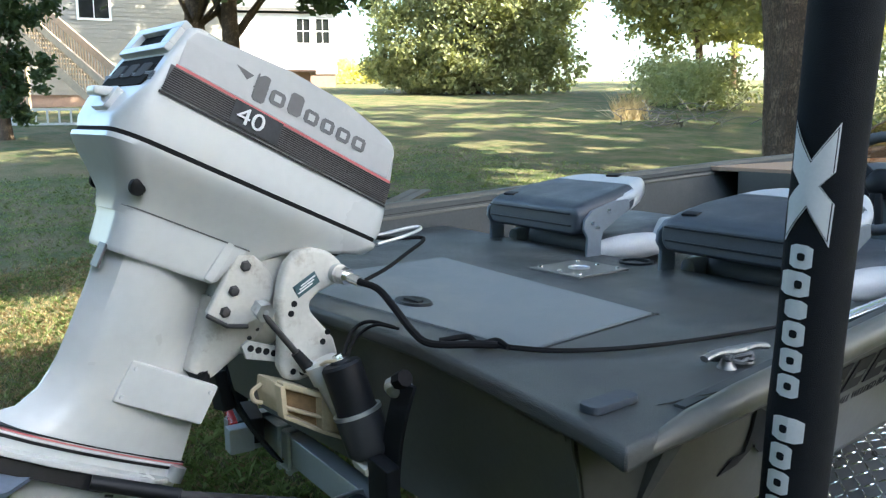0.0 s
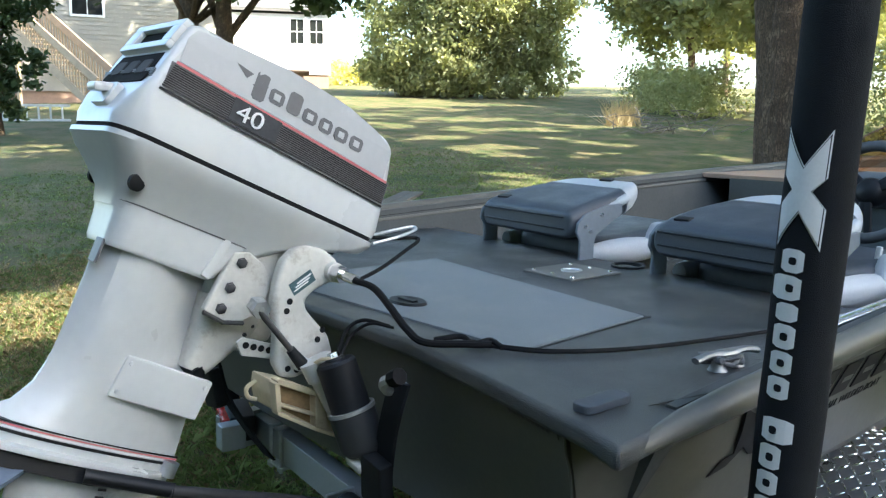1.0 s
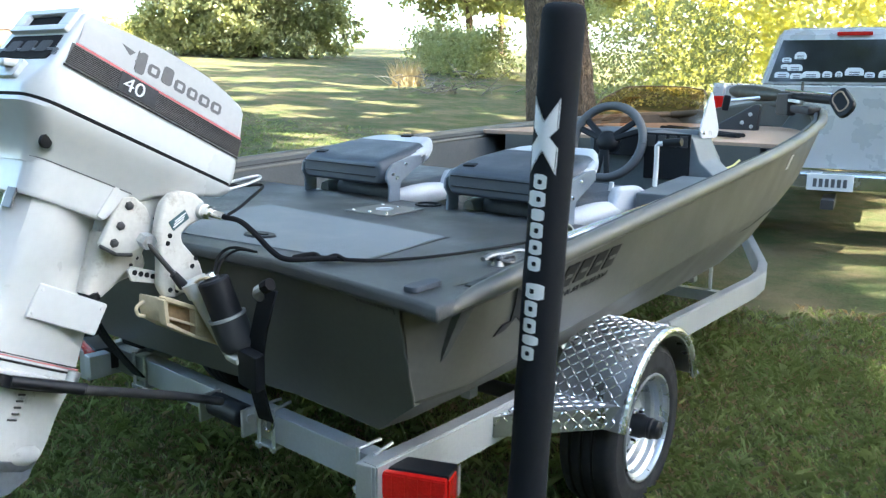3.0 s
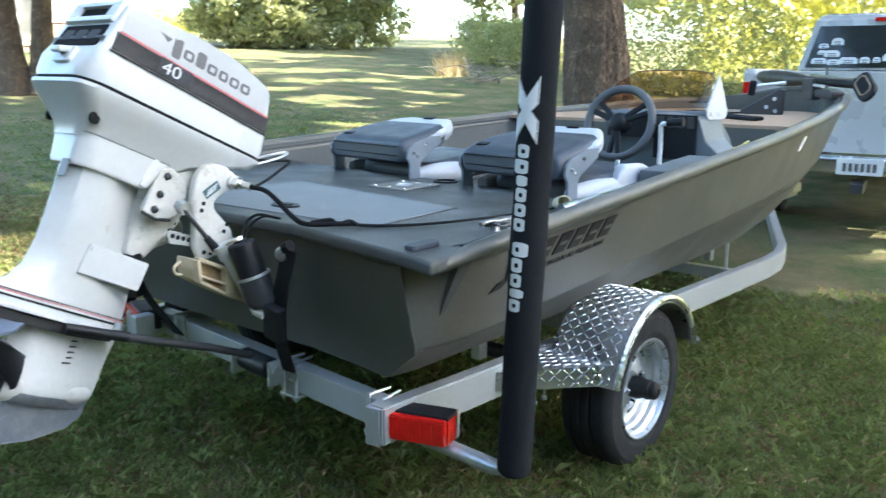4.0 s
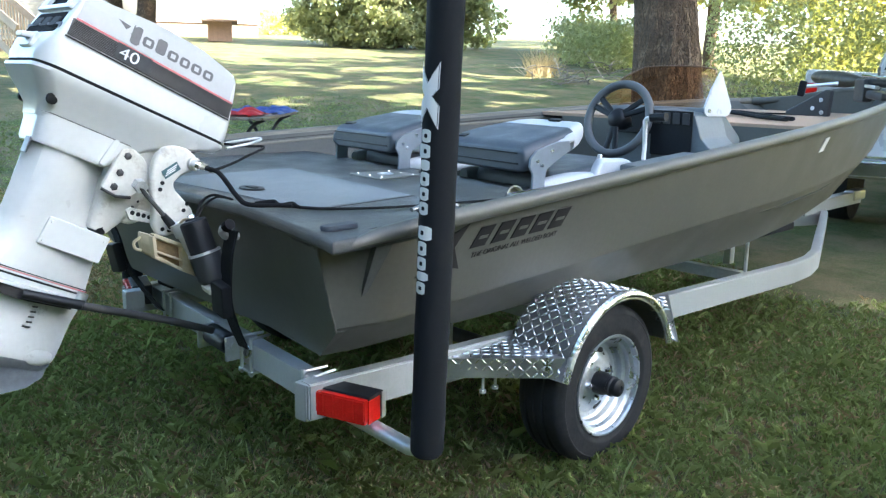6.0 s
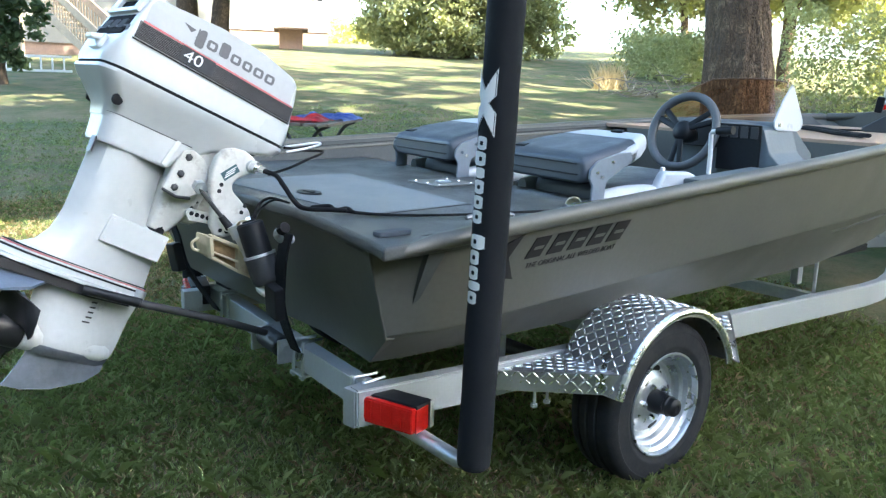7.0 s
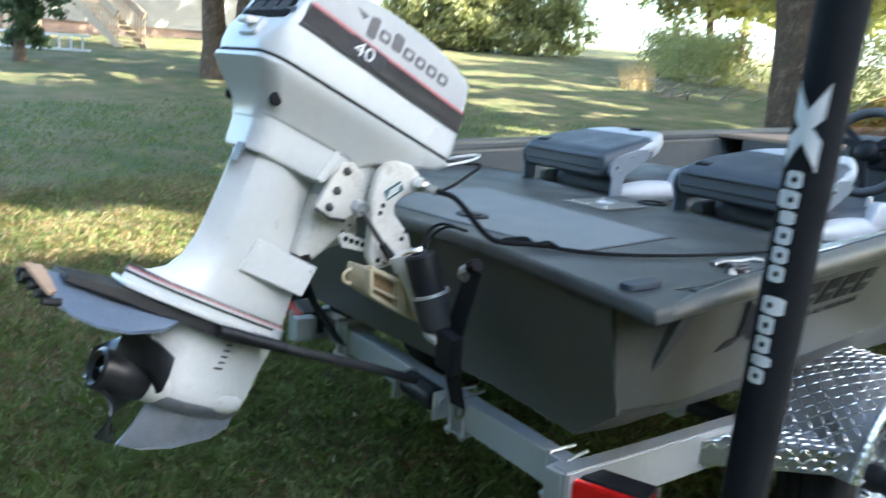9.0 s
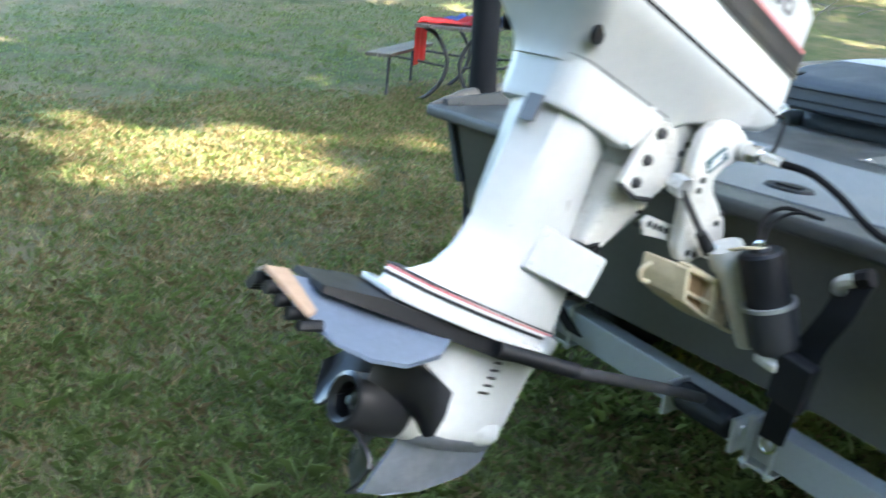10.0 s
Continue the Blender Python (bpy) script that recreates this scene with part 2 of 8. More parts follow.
# ---- mesh helpers ----
def mesh_object(name, bm, material, smooth=False):
    me = bpy.data.meshes.new(name)
    bmesh.ops.recalc_face_normals(bm, faces=bm.faces)
    bm.to_mesh(me)
    bm.free()
    me.materials.append(material)
    if smooth:
        me.shade_smooth()
        me.set_sharp_from_angle(angle=radians(smooth if smooth > 1 else 38))
    ob = new(name, me)
    if smooth:
        wn_ = ob.modifiers.new("normals", "WEIGHTED_NORMAL")
        wn_.keep_sharp, wn_.weight = True, 80
    return ob


BASE = {}


def under(ob, parent):
    """Hangs ob under parent with its world place kept."""
    ob.parent = parent
    ob.matrix_parent_inverse = Matrix.Translation(BASE.get(parent.name, (0, 0, 0))).inverted()


def part(name, bm, material, parent=None, label="", smooth=True, kind=""):
    """Links a bmesh, built in world metres, as one mesh object under a thing or a part."""
    ob = mesh_object(name, bm, material, 38 if smooth is True else smooth)
    if parent is not None:
        under(ob, parent)
    if label:
        ob["label"] = label
    if kind:
        ob["kind"] = kind
    return ob


def thing(name, base, label, category, group="", kind=""):
    ob = new(name)
    ob.location = base
    BASE[ob.name] = base
    ob.empty_display_size = 0.1
    return tagged(ob, label, category, group, kind)


def solo(name, bm, material, label, category, group="", kind="", smooth=True):
    return tagged(mesh_object(name, bm, material, 38 if smooth is True else smooth), label, category, group, kind)


def box(bm, c, s, rot=None, bevel=0.0, seg=2, m=None):
    """Adds a bevelled block of size s at c, turned by the Euler degrees rot, then by m."""
    t = bmesh.new()
    bmesh.ops.create_cube(t, size=1.0)
    for v in t.verts:
        v.co = Vector((v.co.x * s[0], v.co.y * s[1], v.co.z * s[2]))
    if bevel:
        bmesh.ops.bevel(t, geom=t.edges[:], offset=min(bevel, 0.45 * min(s)), segments=seg, profile=0.5, affect="EDGES")
    mm = Matrix.Translation(c) @ (Euler([radians(a) for a in rot]).to_matrix().to_4x4() if rot else Matrix())
    join(bm, t, m @ mm if m is not None else mm)
    return bm


def join(bm, other, m=None):
    me = bpy.data.meshes.new("tmp")
    other.to_mesh(me)
    other.free()
    if m is not None:
        me.transform(m)
    bm.from_mesh(me)
    bpy.data.meshes.remove(me)


def prism(bm, pts, a, b, bevel=0.0, seg=2, m=None, plane="yz"):
    """A polygon in the yz, xy or xz plane, drawn out from a to b along the third axis."""
    t = bmesh.new()
    put = {"yz": lambda p, h: (h, p[0], p[1]), "xy": lambda p, h: (p[0], p[1], h), "xz": lambda p, h: (p[0], h, p[1])}[plane]
    lo = [t.verts.new(put(p, a)) for p in pts]
    hi = [t.verts.new(put(p, b)) for p in pts]
    t.faces.new(lo)
    t.faces.new(hi[::-1])
    for i in range(len(pts)):
        j = (i + 1) % len(pts)
        t.faces.new((lo[i], hi[i], hi[j], lo[j]))
    bmesh.ops.recalc_face_normals(t, faces=t.faces)
    if bevel:
        bmesh.ops.bevel(t, geom=t.edges[:], offset=bevel, segments=seg, profile=0.5, affect="EDGES", clamp_overlap=True)
    join(bm, t, m)
    return bm


def tube(bm, pts, r, n=10, m=None, flat=1.0):
    """A round bar swept along points; r may be one radius or one for each point."""
    t = bmesh.new()
    P = [Vector(p) for p in pts]
    rs = r if isinstance(r, (list, tuple)) else [r] * len(P)
    up = Vector((0, 0, 1))
    rings = []
    side = None
    for i, p in enumerate(P):
        d = (P[min(i + 1, len(P) - 1)] - P[max(i - 1, 0)]).normalized()
        if side is None:
            side = d.cross(up if abs(d.z) < 0.95 else Vector((1, 0, 0))).normalized()
        side = (side - d * side.dot(d)).normalized()
        b = d.cross(side)
        rings.append([t.verts.new(p + rs[i] * (math.cos(2 * math.pi * k / n) * side + flat * math.sin(2 * math.pi * k / n) * b)) for k in range(n)])
    for a, b in zip(rings, rings[1:]):
        for k in range(n):
            t.faces.new((a[k], a[(k + 1) % n], b[(k + 1) % n], b[k]))
    t.faces.new(rings[0][::-1])
    t.faces.new(rings[-1])
    join(bm, t, m)
    return bm


def spline(pts, k=6):
    """Catmull-Rom points through pts."""
    P = [Vector(p) for p in pts]
    P = [2 * P[0] - P[1]] + P + [2 * P[-1] - P[-2]]
    out = []
    for i in range(1, len(P) - 2):
        a, b, c, d = P[i - 1:i + 3]
        for j in range(k):
            t = j / k
            out.append(0.5 * ((2 * b) + (c - a) * t + (2 * a - 5 * b + 4 * c - d) * t * t + (3 * b - a - 3 * c + d) * t ** 3))
    return out + [P[-2]]


def lathe(bm, prof, m, n=32):
    """Turns (radius, height) pairs about the local z axis, then places by m."""
    t = bmesh.new()
    rings = []
    for r, h in prof:
        if r < 1e-5:
            rings.append([t.verts.new((0, 0, h))])
        else:
            rings.append([t.verts.new((r * math.cos(2 * math.pi * k / n), r * math.sin(2 * math.pi * k / n), h)) for k in range(n)])
    for a, b in zip(rings, rings[1:]):
        for k in range(n):
            q = [a[k % len(a)], a[(k + 1) % len(a)], b[(k + 1) % len(b)], b[k % len(b)]]
            q = list(dict.fromkeys(q))
            if len(q) > 2:
                t.faces.new(q)
    join(bm, t, m)
    return bm


def loft(bm, loops, m=None, caps=True, closed=True):
    """Skins loops of equal count."""
    t = bmesh.new()
    rings = [[t.verts.new(p) for p in lp] for lp in loops]
    n = len(rings[0])
    for a, b in zip(rings, rings[1:]):
        for k in range(n if closed else n - 1):
            q = list(dict.fromkeys((a[k], a[(k + 1) % n], b[(k + 1) % n], b[k])))
            t.faces.new(q)
    if caps:
        t.faces.new(rings[0][::-1])
        t.faces.new(rings[-1])
    join(bm, t, m)
    return bm


def rounded(w, h, r, n=4, cx=0.0, cy=0.0):
    """A rounded rectangle's outline."""
    out = []
    for sx, sy, a0 in ((1, 1, 0), (-1, 1, 90), (-1, -1, 180), (1, -1, 270)):
        for i in range(n + 1):
            a = radians(a0 + 90 * i / n)
            out.append((cx + sx * (w / 2 - r) + r * math.cos(a), cy + sy * (h / 2 - r) + r * math.sin(a)))
    return out


def leaves(name, pts, size, material, rng, flat=0.0, aspect=0.55):
    """One mesh of rhombic leaves at the given points."""
    n = len(pts)
    d = rng.normal(size=(n, 3))
    d[:, 2] *= 1 - flat
    d /= np.linalg.norm(d, axis=1)[:, None]
    e = np.cross(d, rng.normal(size=(n, 3)))
    e /= np.linalg.norm(e, axis=1)[:, None]
    s = size * rng.uniform(0.6, 1.4, (n, 1))
    v = np.stack([pts - d * s, pts + e * s * aspect, pts + d * s, pts - e * s * aspect], 1).reshape(-1, 3)
    return quads(name, v, n, material)


def quads(name, v, n, material, k=4):
    me = bpy.data.meshes.new(name)
    me.vertices.add(k * n)
    me.vertices.foreach_set("co", v.astype(np.float32).ravel())
    me.loops.add(k * n)
    me.loops.foreach_set("vertex_index", np.arange(k * n, dtype=np.int32))
    me.polygons.add(n)
    me.polygons.foreach_set("loop_start", np.arange(0, k * n, k, dtype=np.int32))
    me.update(calc_edges=True)
    me.validate()
    me.materials.append(material)
    return new(name, me)


def word(text, size, material, name, m, parent, label="", shear=0.0, extrude=0.0006):
    """Raised lettering in the built-in font, as a mesh."""
    cu = bpy.data.curves.new(name, "FONT")
    cu.body, cu.size, cu.extrude, cu.shear = text, size, extrude, shear
    tmp = bpy.data.objects.new(name, cu)
    scene.collection.objects.link(tmp)
    me = bpy.data.meshes.new_from_object(tmp.evaluated_get(bpy.context.evaluated_depsgraph_get()))
    bpy.data.objects.remove(tmp)
    me.transform(m)
    me.materials.clear()
    me.materials.append(material)
    ob = new(name, me)
    under(ob, parent)
    if label:
        ob["label"] = label
    return ob


# ---- ground ----
def ground_z(x, y):
    u = -0.77 * x + 0.62 * y - 8.0
    s = 2.5 * np.logaddexp(0, u / 2.5)
    s = 52 - 6.0 * np.logaddexp(0, (52 - s) / 6.0)
    return 0.08 * s + 0.015 * np.sin(x * 1.1 + 0.4) * np.sin(y * 0.9)


def grid_axis(lo, hi):
    core = np.arange(-14, 14.01, 0.35)
    left = -14 - np.cumsum(np.geomspace(0.5, 60, 34))
    right = 14 + np.cumsum(np.geomspace(0.5, 60, 34))
    return np.concatenate([left[::-1], core, right])


gx, gy = np.meshgrid(grid_axis(0, 0), grid_axis(0, 0), indexing="ij")
gz = ground_z(gx, gy)
nx, ny = gx.shape
gm = bpy.data.meshes.new("ground")
idx = np.arange(nx * ny).reshape(nx, ny)
gf = np.stack([idx[:-1, :-1], idx[1:, :-1], idx[1:, 1:], idx[:-1, 1:]], -1).reshape(-1, 4)
gm.from_pydata(np.stack([gx, gy, gz], -1).reshape(-1, 3).tolist(), [], gf.tolist())
gm.shade_smooth()
ground = tagged(new("ground", gm), "mown lawn of green and straw-coloured grass with bare patches", "lawn", kind="structure")


def lawn_mat():
    m = bpy.data.materials.new("lawn")
    m.use_nodes = True
    nt, nd = m.node_tree, m.node_tree.nodes
    bs = nd["Principled BSDF"]
    tc = nd.new("ShaderNodeTexCoord")

    def noise_node(scale, detail=6.0, rough=0.6):
        n = nd.new("ShaderNodeTexNoise")
        n.inputs["Scale"].default_value, n.inputs["Detail"].default_value, n.inputs["Roughness"].default_value = scale, detail, rough
        nt.links.new(tc.outputs["Object"], n.inputs["Vector"])
        return n.outputs["Fac"]

    def ramp(fac, a, b, ca, cb):
        r = nd.new("ShaderNodeMapRange")
        r.inputs["From Min"].default_value, r.inputs["From Max"].default_value = a, b
        nt.links.new(fac, r.inputs["Value"])
        x = nd.new("ShaderNodeMix")
        x.data_type = "RGBA"
        nt.links.new(r.outputs[0], x.inputs["Factor"])
        for key, c in (("A", ca), ("B", cb)):
            if isinstance(c, tuple):
                x.inputs[key].default_value = (*c, 1)
            else:
                nt.links.new(c, x.inputs[key])
        return x.outputs["Result"]

    green = ramp(noise_node(60), 0.35, 0.65, (0.042, 0.057, 0.021), (0.110, 0.145, 0.054))
    straw = ramp(noise_node(90), 0.35, 0.65, (0.11, 0.090, 0.047), (0.23, 0.19, 0.105))
    mixed = ramp(noise_node(1.3, 8, 0.7), 0.40, 0.60, green, straw)
    soil = ramp(noise_node(0.9, 8, 0.75), 0.68, 0.78, mixed, (0.13, 0.105, 0.060))
    nt.links.new(soil, bs.inputs["Base Color"])
    bs.inputs["Roughness"].default_value = 0.95
    bs.inputs["Specular IOR Level"].default_value = 0.15
    bp = nd.new("ShaderNodeBump")
    bp.inputs["Strength"].default_value, bp.inputs["Distance"].default_value = 0.9, 0.03
    nt.links.new(noise_node(45, 8, 0.8), bp.inputs["Height"])
    nt.links.new(bp.outputs[0], bs.inputs["Normal"])
    return m


gm.materials.append(lawn_mat())


# ---- boat ----
def sheer(y, sgn=1):
    """Height of the gunwale; the port side lies a little flatter."""
    if sgn < 0:
        return 0.985 + 0.08 * min(max(y, -0.1), 0.8) + 0.036 * max(0.0, y - 0.8)
    return 0.972 + 0.066 * max(y, -0.1)


def lerp_table(rows, y):
    for (y0, *a), (y1, *b) in zip(rows, rows[1:]):
        if y <= y1:
            t = max(0.0, (y - y0) / (y1 - y0))
            return [p + (q - p) * t for p, q in zip(a, b)]
    return list(rows[-1][1:])


# y, half beam at the gunwale, half beam and height of the chine, keel height
HULLROWS = [(-0.1, 1.03, 0.90, 0.625, 0.585), (2.0, 1.03, 0.905, 0.625, 0.575), (2.6, 1.02, 0.895, 0.635, 0.575), (3.2, 0.985, 0.855, 0.665, 0.58),
            (3.9, 0.905, 0.75, 0.725, 0.60), (4.4, 0.80, 0.62, 0.80, 0.66), (4.8, 0.65, 0.47, 0.92, 0.78), (5.05, 0.48, 0.33, 1.08, 0.98)]


def hull_section(y):
    bg, bc, zc, zk = lerp_table(HULLROWS, y)
    return bg, sheer(y), bc, zc, zk


# y, half breadth of the side at the top, half breadth and height of the crease, half breadth and height of the bottom edge
SIDEROWS = [(0.0, 0.885, 0.865, 0.668, 0.71, 0.55), (0.16, 1.0, 0.905, 0.675, 0.735, 0.552), (0.8, 1.02, 0.925, 0.715, 0.76, 0.56), (2.0, 1.03, 0.925, 0.775, 0.765, 0.56),
            (2.6, 1.02, 0.91, 0.80, 0.755, 0.565), (3.2, 0.985, 0.87, 0.83, 0.72, 0.60), (3.9, 0.905, 0.775, 0.87, 0.63, 0.665), (4.4, 0.80, 0.66, 0.92, 0.51, 0.75), (4.8, 0.65, 0.51, 1.0, 0.37, 0.87), (5.05, 0.48, 0.36, 1.11, 0.25, 1.03)]


def side_x(y, z):
    top, bc, zc, bk, zk = lerp_table(SIDEROWS, y)
    if z < zc:
        return bk + (bc - bk) * (z - zk) / (zc - zk)
    return bc + (top - bc) * (z - zc) / (sheer(y) - zc)


PORT_K = 1.02
boat = thing("jon_boat", (0, 2.4, 0.6), "olive grey welded aluminium fishing boat on a trailer, deck weathered", "boat")
TRANSOM_TOP = [(-1.04, 0.03), (-0.94, 0.022), (-0.70, 0.012), (-0.40, 0.0), (0.40, 0.0), (0.70, -0.05), (0.94, -0.095), (1.03, -0.125)]


def transom_y(x, z):
    """The transom leans forward towards its foot."""
    return lerp_table(TRANSOM_TOP, x)[0] + 0.004 + 0.24 * (0.966 - z)


ys = [0.0, 0.16, 0.4, 0.8, 1.2, 1.6, 2.0, 2.3, 2.6, 2.9, 3.2, 3.55, 3.9, 4.15, 4.4, 4.6, 4.8, 4.93, 5.05]
bm = bmesh.new()
loops = []
for y in ys:
    top, bc, zc, bk, zk = lerp_table(SIDEROWS, y)
    def half(sgn):
        zg = sheer(y, sgn)
        zt = zg if y > 0.1 else 0.95
        return [(top, zt), (bc + 0.006 + 0.01 * (top - bc), zc + 0.014), (bc - 0.004, zc), (bk, zk), (bk * 0.5, zk - 0.003), (0.0, zk - 0.005)]
    pts = half(1) + [(-a * PORT_K, b) for a, b in half(-1)[-2::-1]]
    loops.append([(a, transom_y(a, b) if y == 0.0 else y, b) for a, b in pts])
loft(bm, loops, caps=False, closed=False)
front = loops[-1]
f = bm.faces.new([bm.verts.new(p) for p in front])
bmesh.ops.remove_doubles(bm, verts=bm.verts, dist=0.0005)
part("hull", bm, HULL, boat, "olive grey painted hull side and bottom", smooth=24)

# transom plate: upright corners cut in towards the flat bottom
bm = bmesh.new()
t = bmesh.new()
cols = [(-0.88, 0.668), (-0.72, 0.55), (-0.36, 0.547), (0.0, 0.545), (0.36, 0.547), (0.55, 0.548), (0.71, 0.55), (0.79, 0.61), (0.868, 0.668)]
rows = [[t.verts.new((x, transom_y(x, zb + (0.955 - zb) * k / 4), zb + (0.955 - zb) * k / 4)) for x, zb in cols] for k in range(5)]
for ra, rb in zip(rows, rows[1:]):
    for k in range(len(cols) - 1):
        t.faces.new((ra[k], ra[k + 1], rb[k + 1], rb[k]))
inner = bmesh.ops.extrude_face_region(t, geom=t.faces[:])
bmesh.ops.translate(t, verts=[v for v in inner["geom"] if isinstance(v, bmesh.types.BMVert)], vec=(0, 0.03, 0))
bmesh.ops.recalc_face_normals(t, faces=t.faces)
join(bm, t)
part("transom", bm, HULL, boat, "olive grey transom plate", smooth=24)
# weld bead down the corner of the transom
bm = bmesh.new()
tube(bm, [(0.872 + 0.002 * math.sin(i * 2.3), transom_y(0.872, 0.95 - 0.028 * i) - 0.001, 0.95 - 0.028 * i) for i in range(11)], 0.0035, 6)
part("weld_bead", bm, HULL, boat)

# deck plate with a rolled edge
bm = bmesh.new()
deck_outline = [(x, y - 0.012) for x, y in TRANSOM_TOP] + [(0.985, 0.25), (0.975, 1.00), (-0.975, 1.19), (-0.985, 0.25)]
prism(bm, deck_outline, 0.928, 0.966, bevel=0.012, seg=3, plane="xy")
deck = part("aft_deck", bm, DECK, boat, "dark grey textured deck plate")

# hatch lid set in the deck
bm = bmesh.new()
prism(bm, [(-0.33, 0.07), (0.60, 0.105), (0.565, 0.535), (-0.335, 0.660)], 0.962, 0.9705, bevel=0.003, plane="xy")
hatch = part("hatch_lid", bm, HATCH, boat, "pale grey carpeted hatch lid")
bm = bmesh.new()
lathe(bm, [(0.0, 0.004), (0.030, 0.004), (0.034, 0.006), (0.044, 0.006), (0.048, 0.0), (0.0, 0.0)], Matrix.Translation((0.13, 0.19, 0.9705)) @ Matrix.Diagonal((1.25, 0.8, 1, 1)), 24)
box(bm, (0.13, 0.19, 0.9765), (0.06, 0.016, 0.006), bevel=0.002)
part("pull_ring", bm, BLACK, hatch, "black flush pull ring")
# the groove round the hatch
bm = bmesh.new()
box(bm, (0.118, 0.604, 0.9665), (0.93, 0.006, 0.002), rot=(0, 0, -7.9))
box(bm, (0.5885, 0.33, 0.9665), (0.006, 0.44, 0.002), rot=(0, 0, 4.6))
part("hatch_gap", bm, BLACK, boat, "dark gap round the hatch lid", smooth=False)

# seat pedestal plate with screws
plate = bmesh.new()
box(plate, (0.083, 0.83, 0.969), (0.20, 0.205, 0.006), rot=(0, 0, -2), bevel=0.002)
base_plate = part("pedestal_plate", plate, mat("pedestal_grey", (0.20, 0.20, 0.185), 0.5, 0.4, bump=0.05), boat, "square metal pedestal plate screwed to the deck")
bm = bmesh.new()
lathe(bm, [(0.032, 0.0), (0.032, 0.003), (0.024, 0.004), (0.022, 0.001), (0.0, 0.001)], Matrix.Translation((0.083, 0.83, 0.972)), 20)
part("socket", bm, GALV, base_plate)
for sx, sy in ((-1, -1), (1, -1), (1, 1), (-1, 1), (0, -1), (0, 1)):
    bm = bmesh.new()
    lathe(bm, [(0.006, 0), (0.005, 0.003), (0, 0.0035)], Matrix.Translation((0.083 + 0.078 * sx + 0.003 * sy, 0.83 + 0.078 * sy - 0.003 * sx, 0.972)), 8)
    part("screw", bm, CHROME, base_plate)

# gunwale rim, both sides
for sgn, nm in ((1, "starboard"), (-1, "port")):
    bm = bmesh.new()
    P = []
    for i in range(41):
        y = -0.10 + 5.13 * (i / 40) if sgn > 0 else 0.04 + 4.99 * (i / 40)
        bg, zg, *_ = hull_section(y)
        bg = bg if sgn > 0 else bg * PORT_K
        zg = sheer(y, sgn)
        P.append((sgn * (bg - 0.012), y, zg - 0.012 + (-0.01 if i == 0 else 0)))
    P[0] = (P[0][0] - sgn * 0.012, P[0][1] - 0.012, P[0][2] - 0.006)
    tube(bm, P, [0.008, 0.022] + [0.026] * 39, 12)
    part("gunwale", bm, HULL, boat, "rounded gunwale rail")
    # inner side wall
    bm = bmesh.new()
    loops = []
    for i in range(30):
        y = 0.06 + 4.84 * i / 29
        bg, zg, bc, zc, zk = hull_section(y)
        bg, bc = (bg, bc) if sgn > 0 else (bg * PORT_K, bc * PORT_K)
        zg = sheer(y, sgn)
        w = 0.045
        ring = [(sgn * (bg - w), y, zg - 0.005), (sgn * (bc + (bg - bc) * 0.25 - w), y, zc + 0.12), (sgn * (bc + (bg - bc) * 0.25 - w - 0.02), y, zc + 0.12), (sgn * (bg - w - 0.02), y, zg - 0.005)]
        loops.append(ring)
    loft(bm, loops)
    part("inner_side", bm, INNER, boat, "painted inner side panel")
    # ledge rails under the gunwale; the thin black ones stand in for groove shade
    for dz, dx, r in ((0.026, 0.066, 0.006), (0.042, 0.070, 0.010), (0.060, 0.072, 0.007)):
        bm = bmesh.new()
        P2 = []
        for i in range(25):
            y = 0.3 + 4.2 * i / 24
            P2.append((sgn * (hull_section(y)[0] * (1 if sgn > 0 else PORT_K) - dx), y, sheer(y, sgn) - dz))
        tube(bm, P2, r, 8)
        part("rub_rail", bm, HULL if r > 0.008 else BLACK, boat, "" if r > 0.008 else "black strip standing in for the shade of a groove under the gunwale")

# bow cap
bm = bmesh.new()
tube(bm, [(-0.47, 5.03, sheer(5.03, -1) - 0.012), (-0.2, 5.09, sheer(5.05, -1) + 0.01), (0.2, 5.09, sheer(5.05) - 0.018), (0.47, 5.03, sheer(5.03) - 0.012)], 0.026, 12)
part("gunwale", bm, HULL, boat)

# cockpit floor, bulkhead, foredeck
bm = bmesh.new()
prism(bm, [(-0.86, 1.05), (0.86, 1.05), (0.80, 2.7), (0.74, 3.1), (-0.74, 3.1), (-0.80, 2.7)], 0.69, 0.71, plane="xy")
part("cockpit_floor", bm, DECK, boat, "dark cockpit floor")
bm = bmesh.new()
box(bm, (0, 1.085, 0.83), (1.86, 0.02, 0.19), rot=(0, 0, -5.5))
part("bulkhead", bm, HULL, boat, smooth=False)
bm = bmesh.new()
box(bm, (0, 1.36, 0.80), (1.62, 0.44, 0.20), rot=(0, 0, -5.5), bevel=0.01)
part("seat_box", bm, DECK, boat, "grey box under the two seats")
bm = bmesh.new()
outl = [(x * (hull_section(y)[0] - 0.06), y) for x in (1,) for y in (3.05, 3.4, 3.8, 4.2, 4.6, 4.95)]
prism(bm, outl + [(-a * PORT_K, b) for a, b in outl[::-1]], 1.105, 1.13, bevel=0.006, plane="xy")
part("foredeck", bm, TAN, boat, "tan carpeted foredeck")
bm = bmesh.new()
box(bm, (0.0, 3.06, 0.90), (1.56, 0.02, 0.42))
part("bulkhead", bm, HULL, boat, smooth=False)

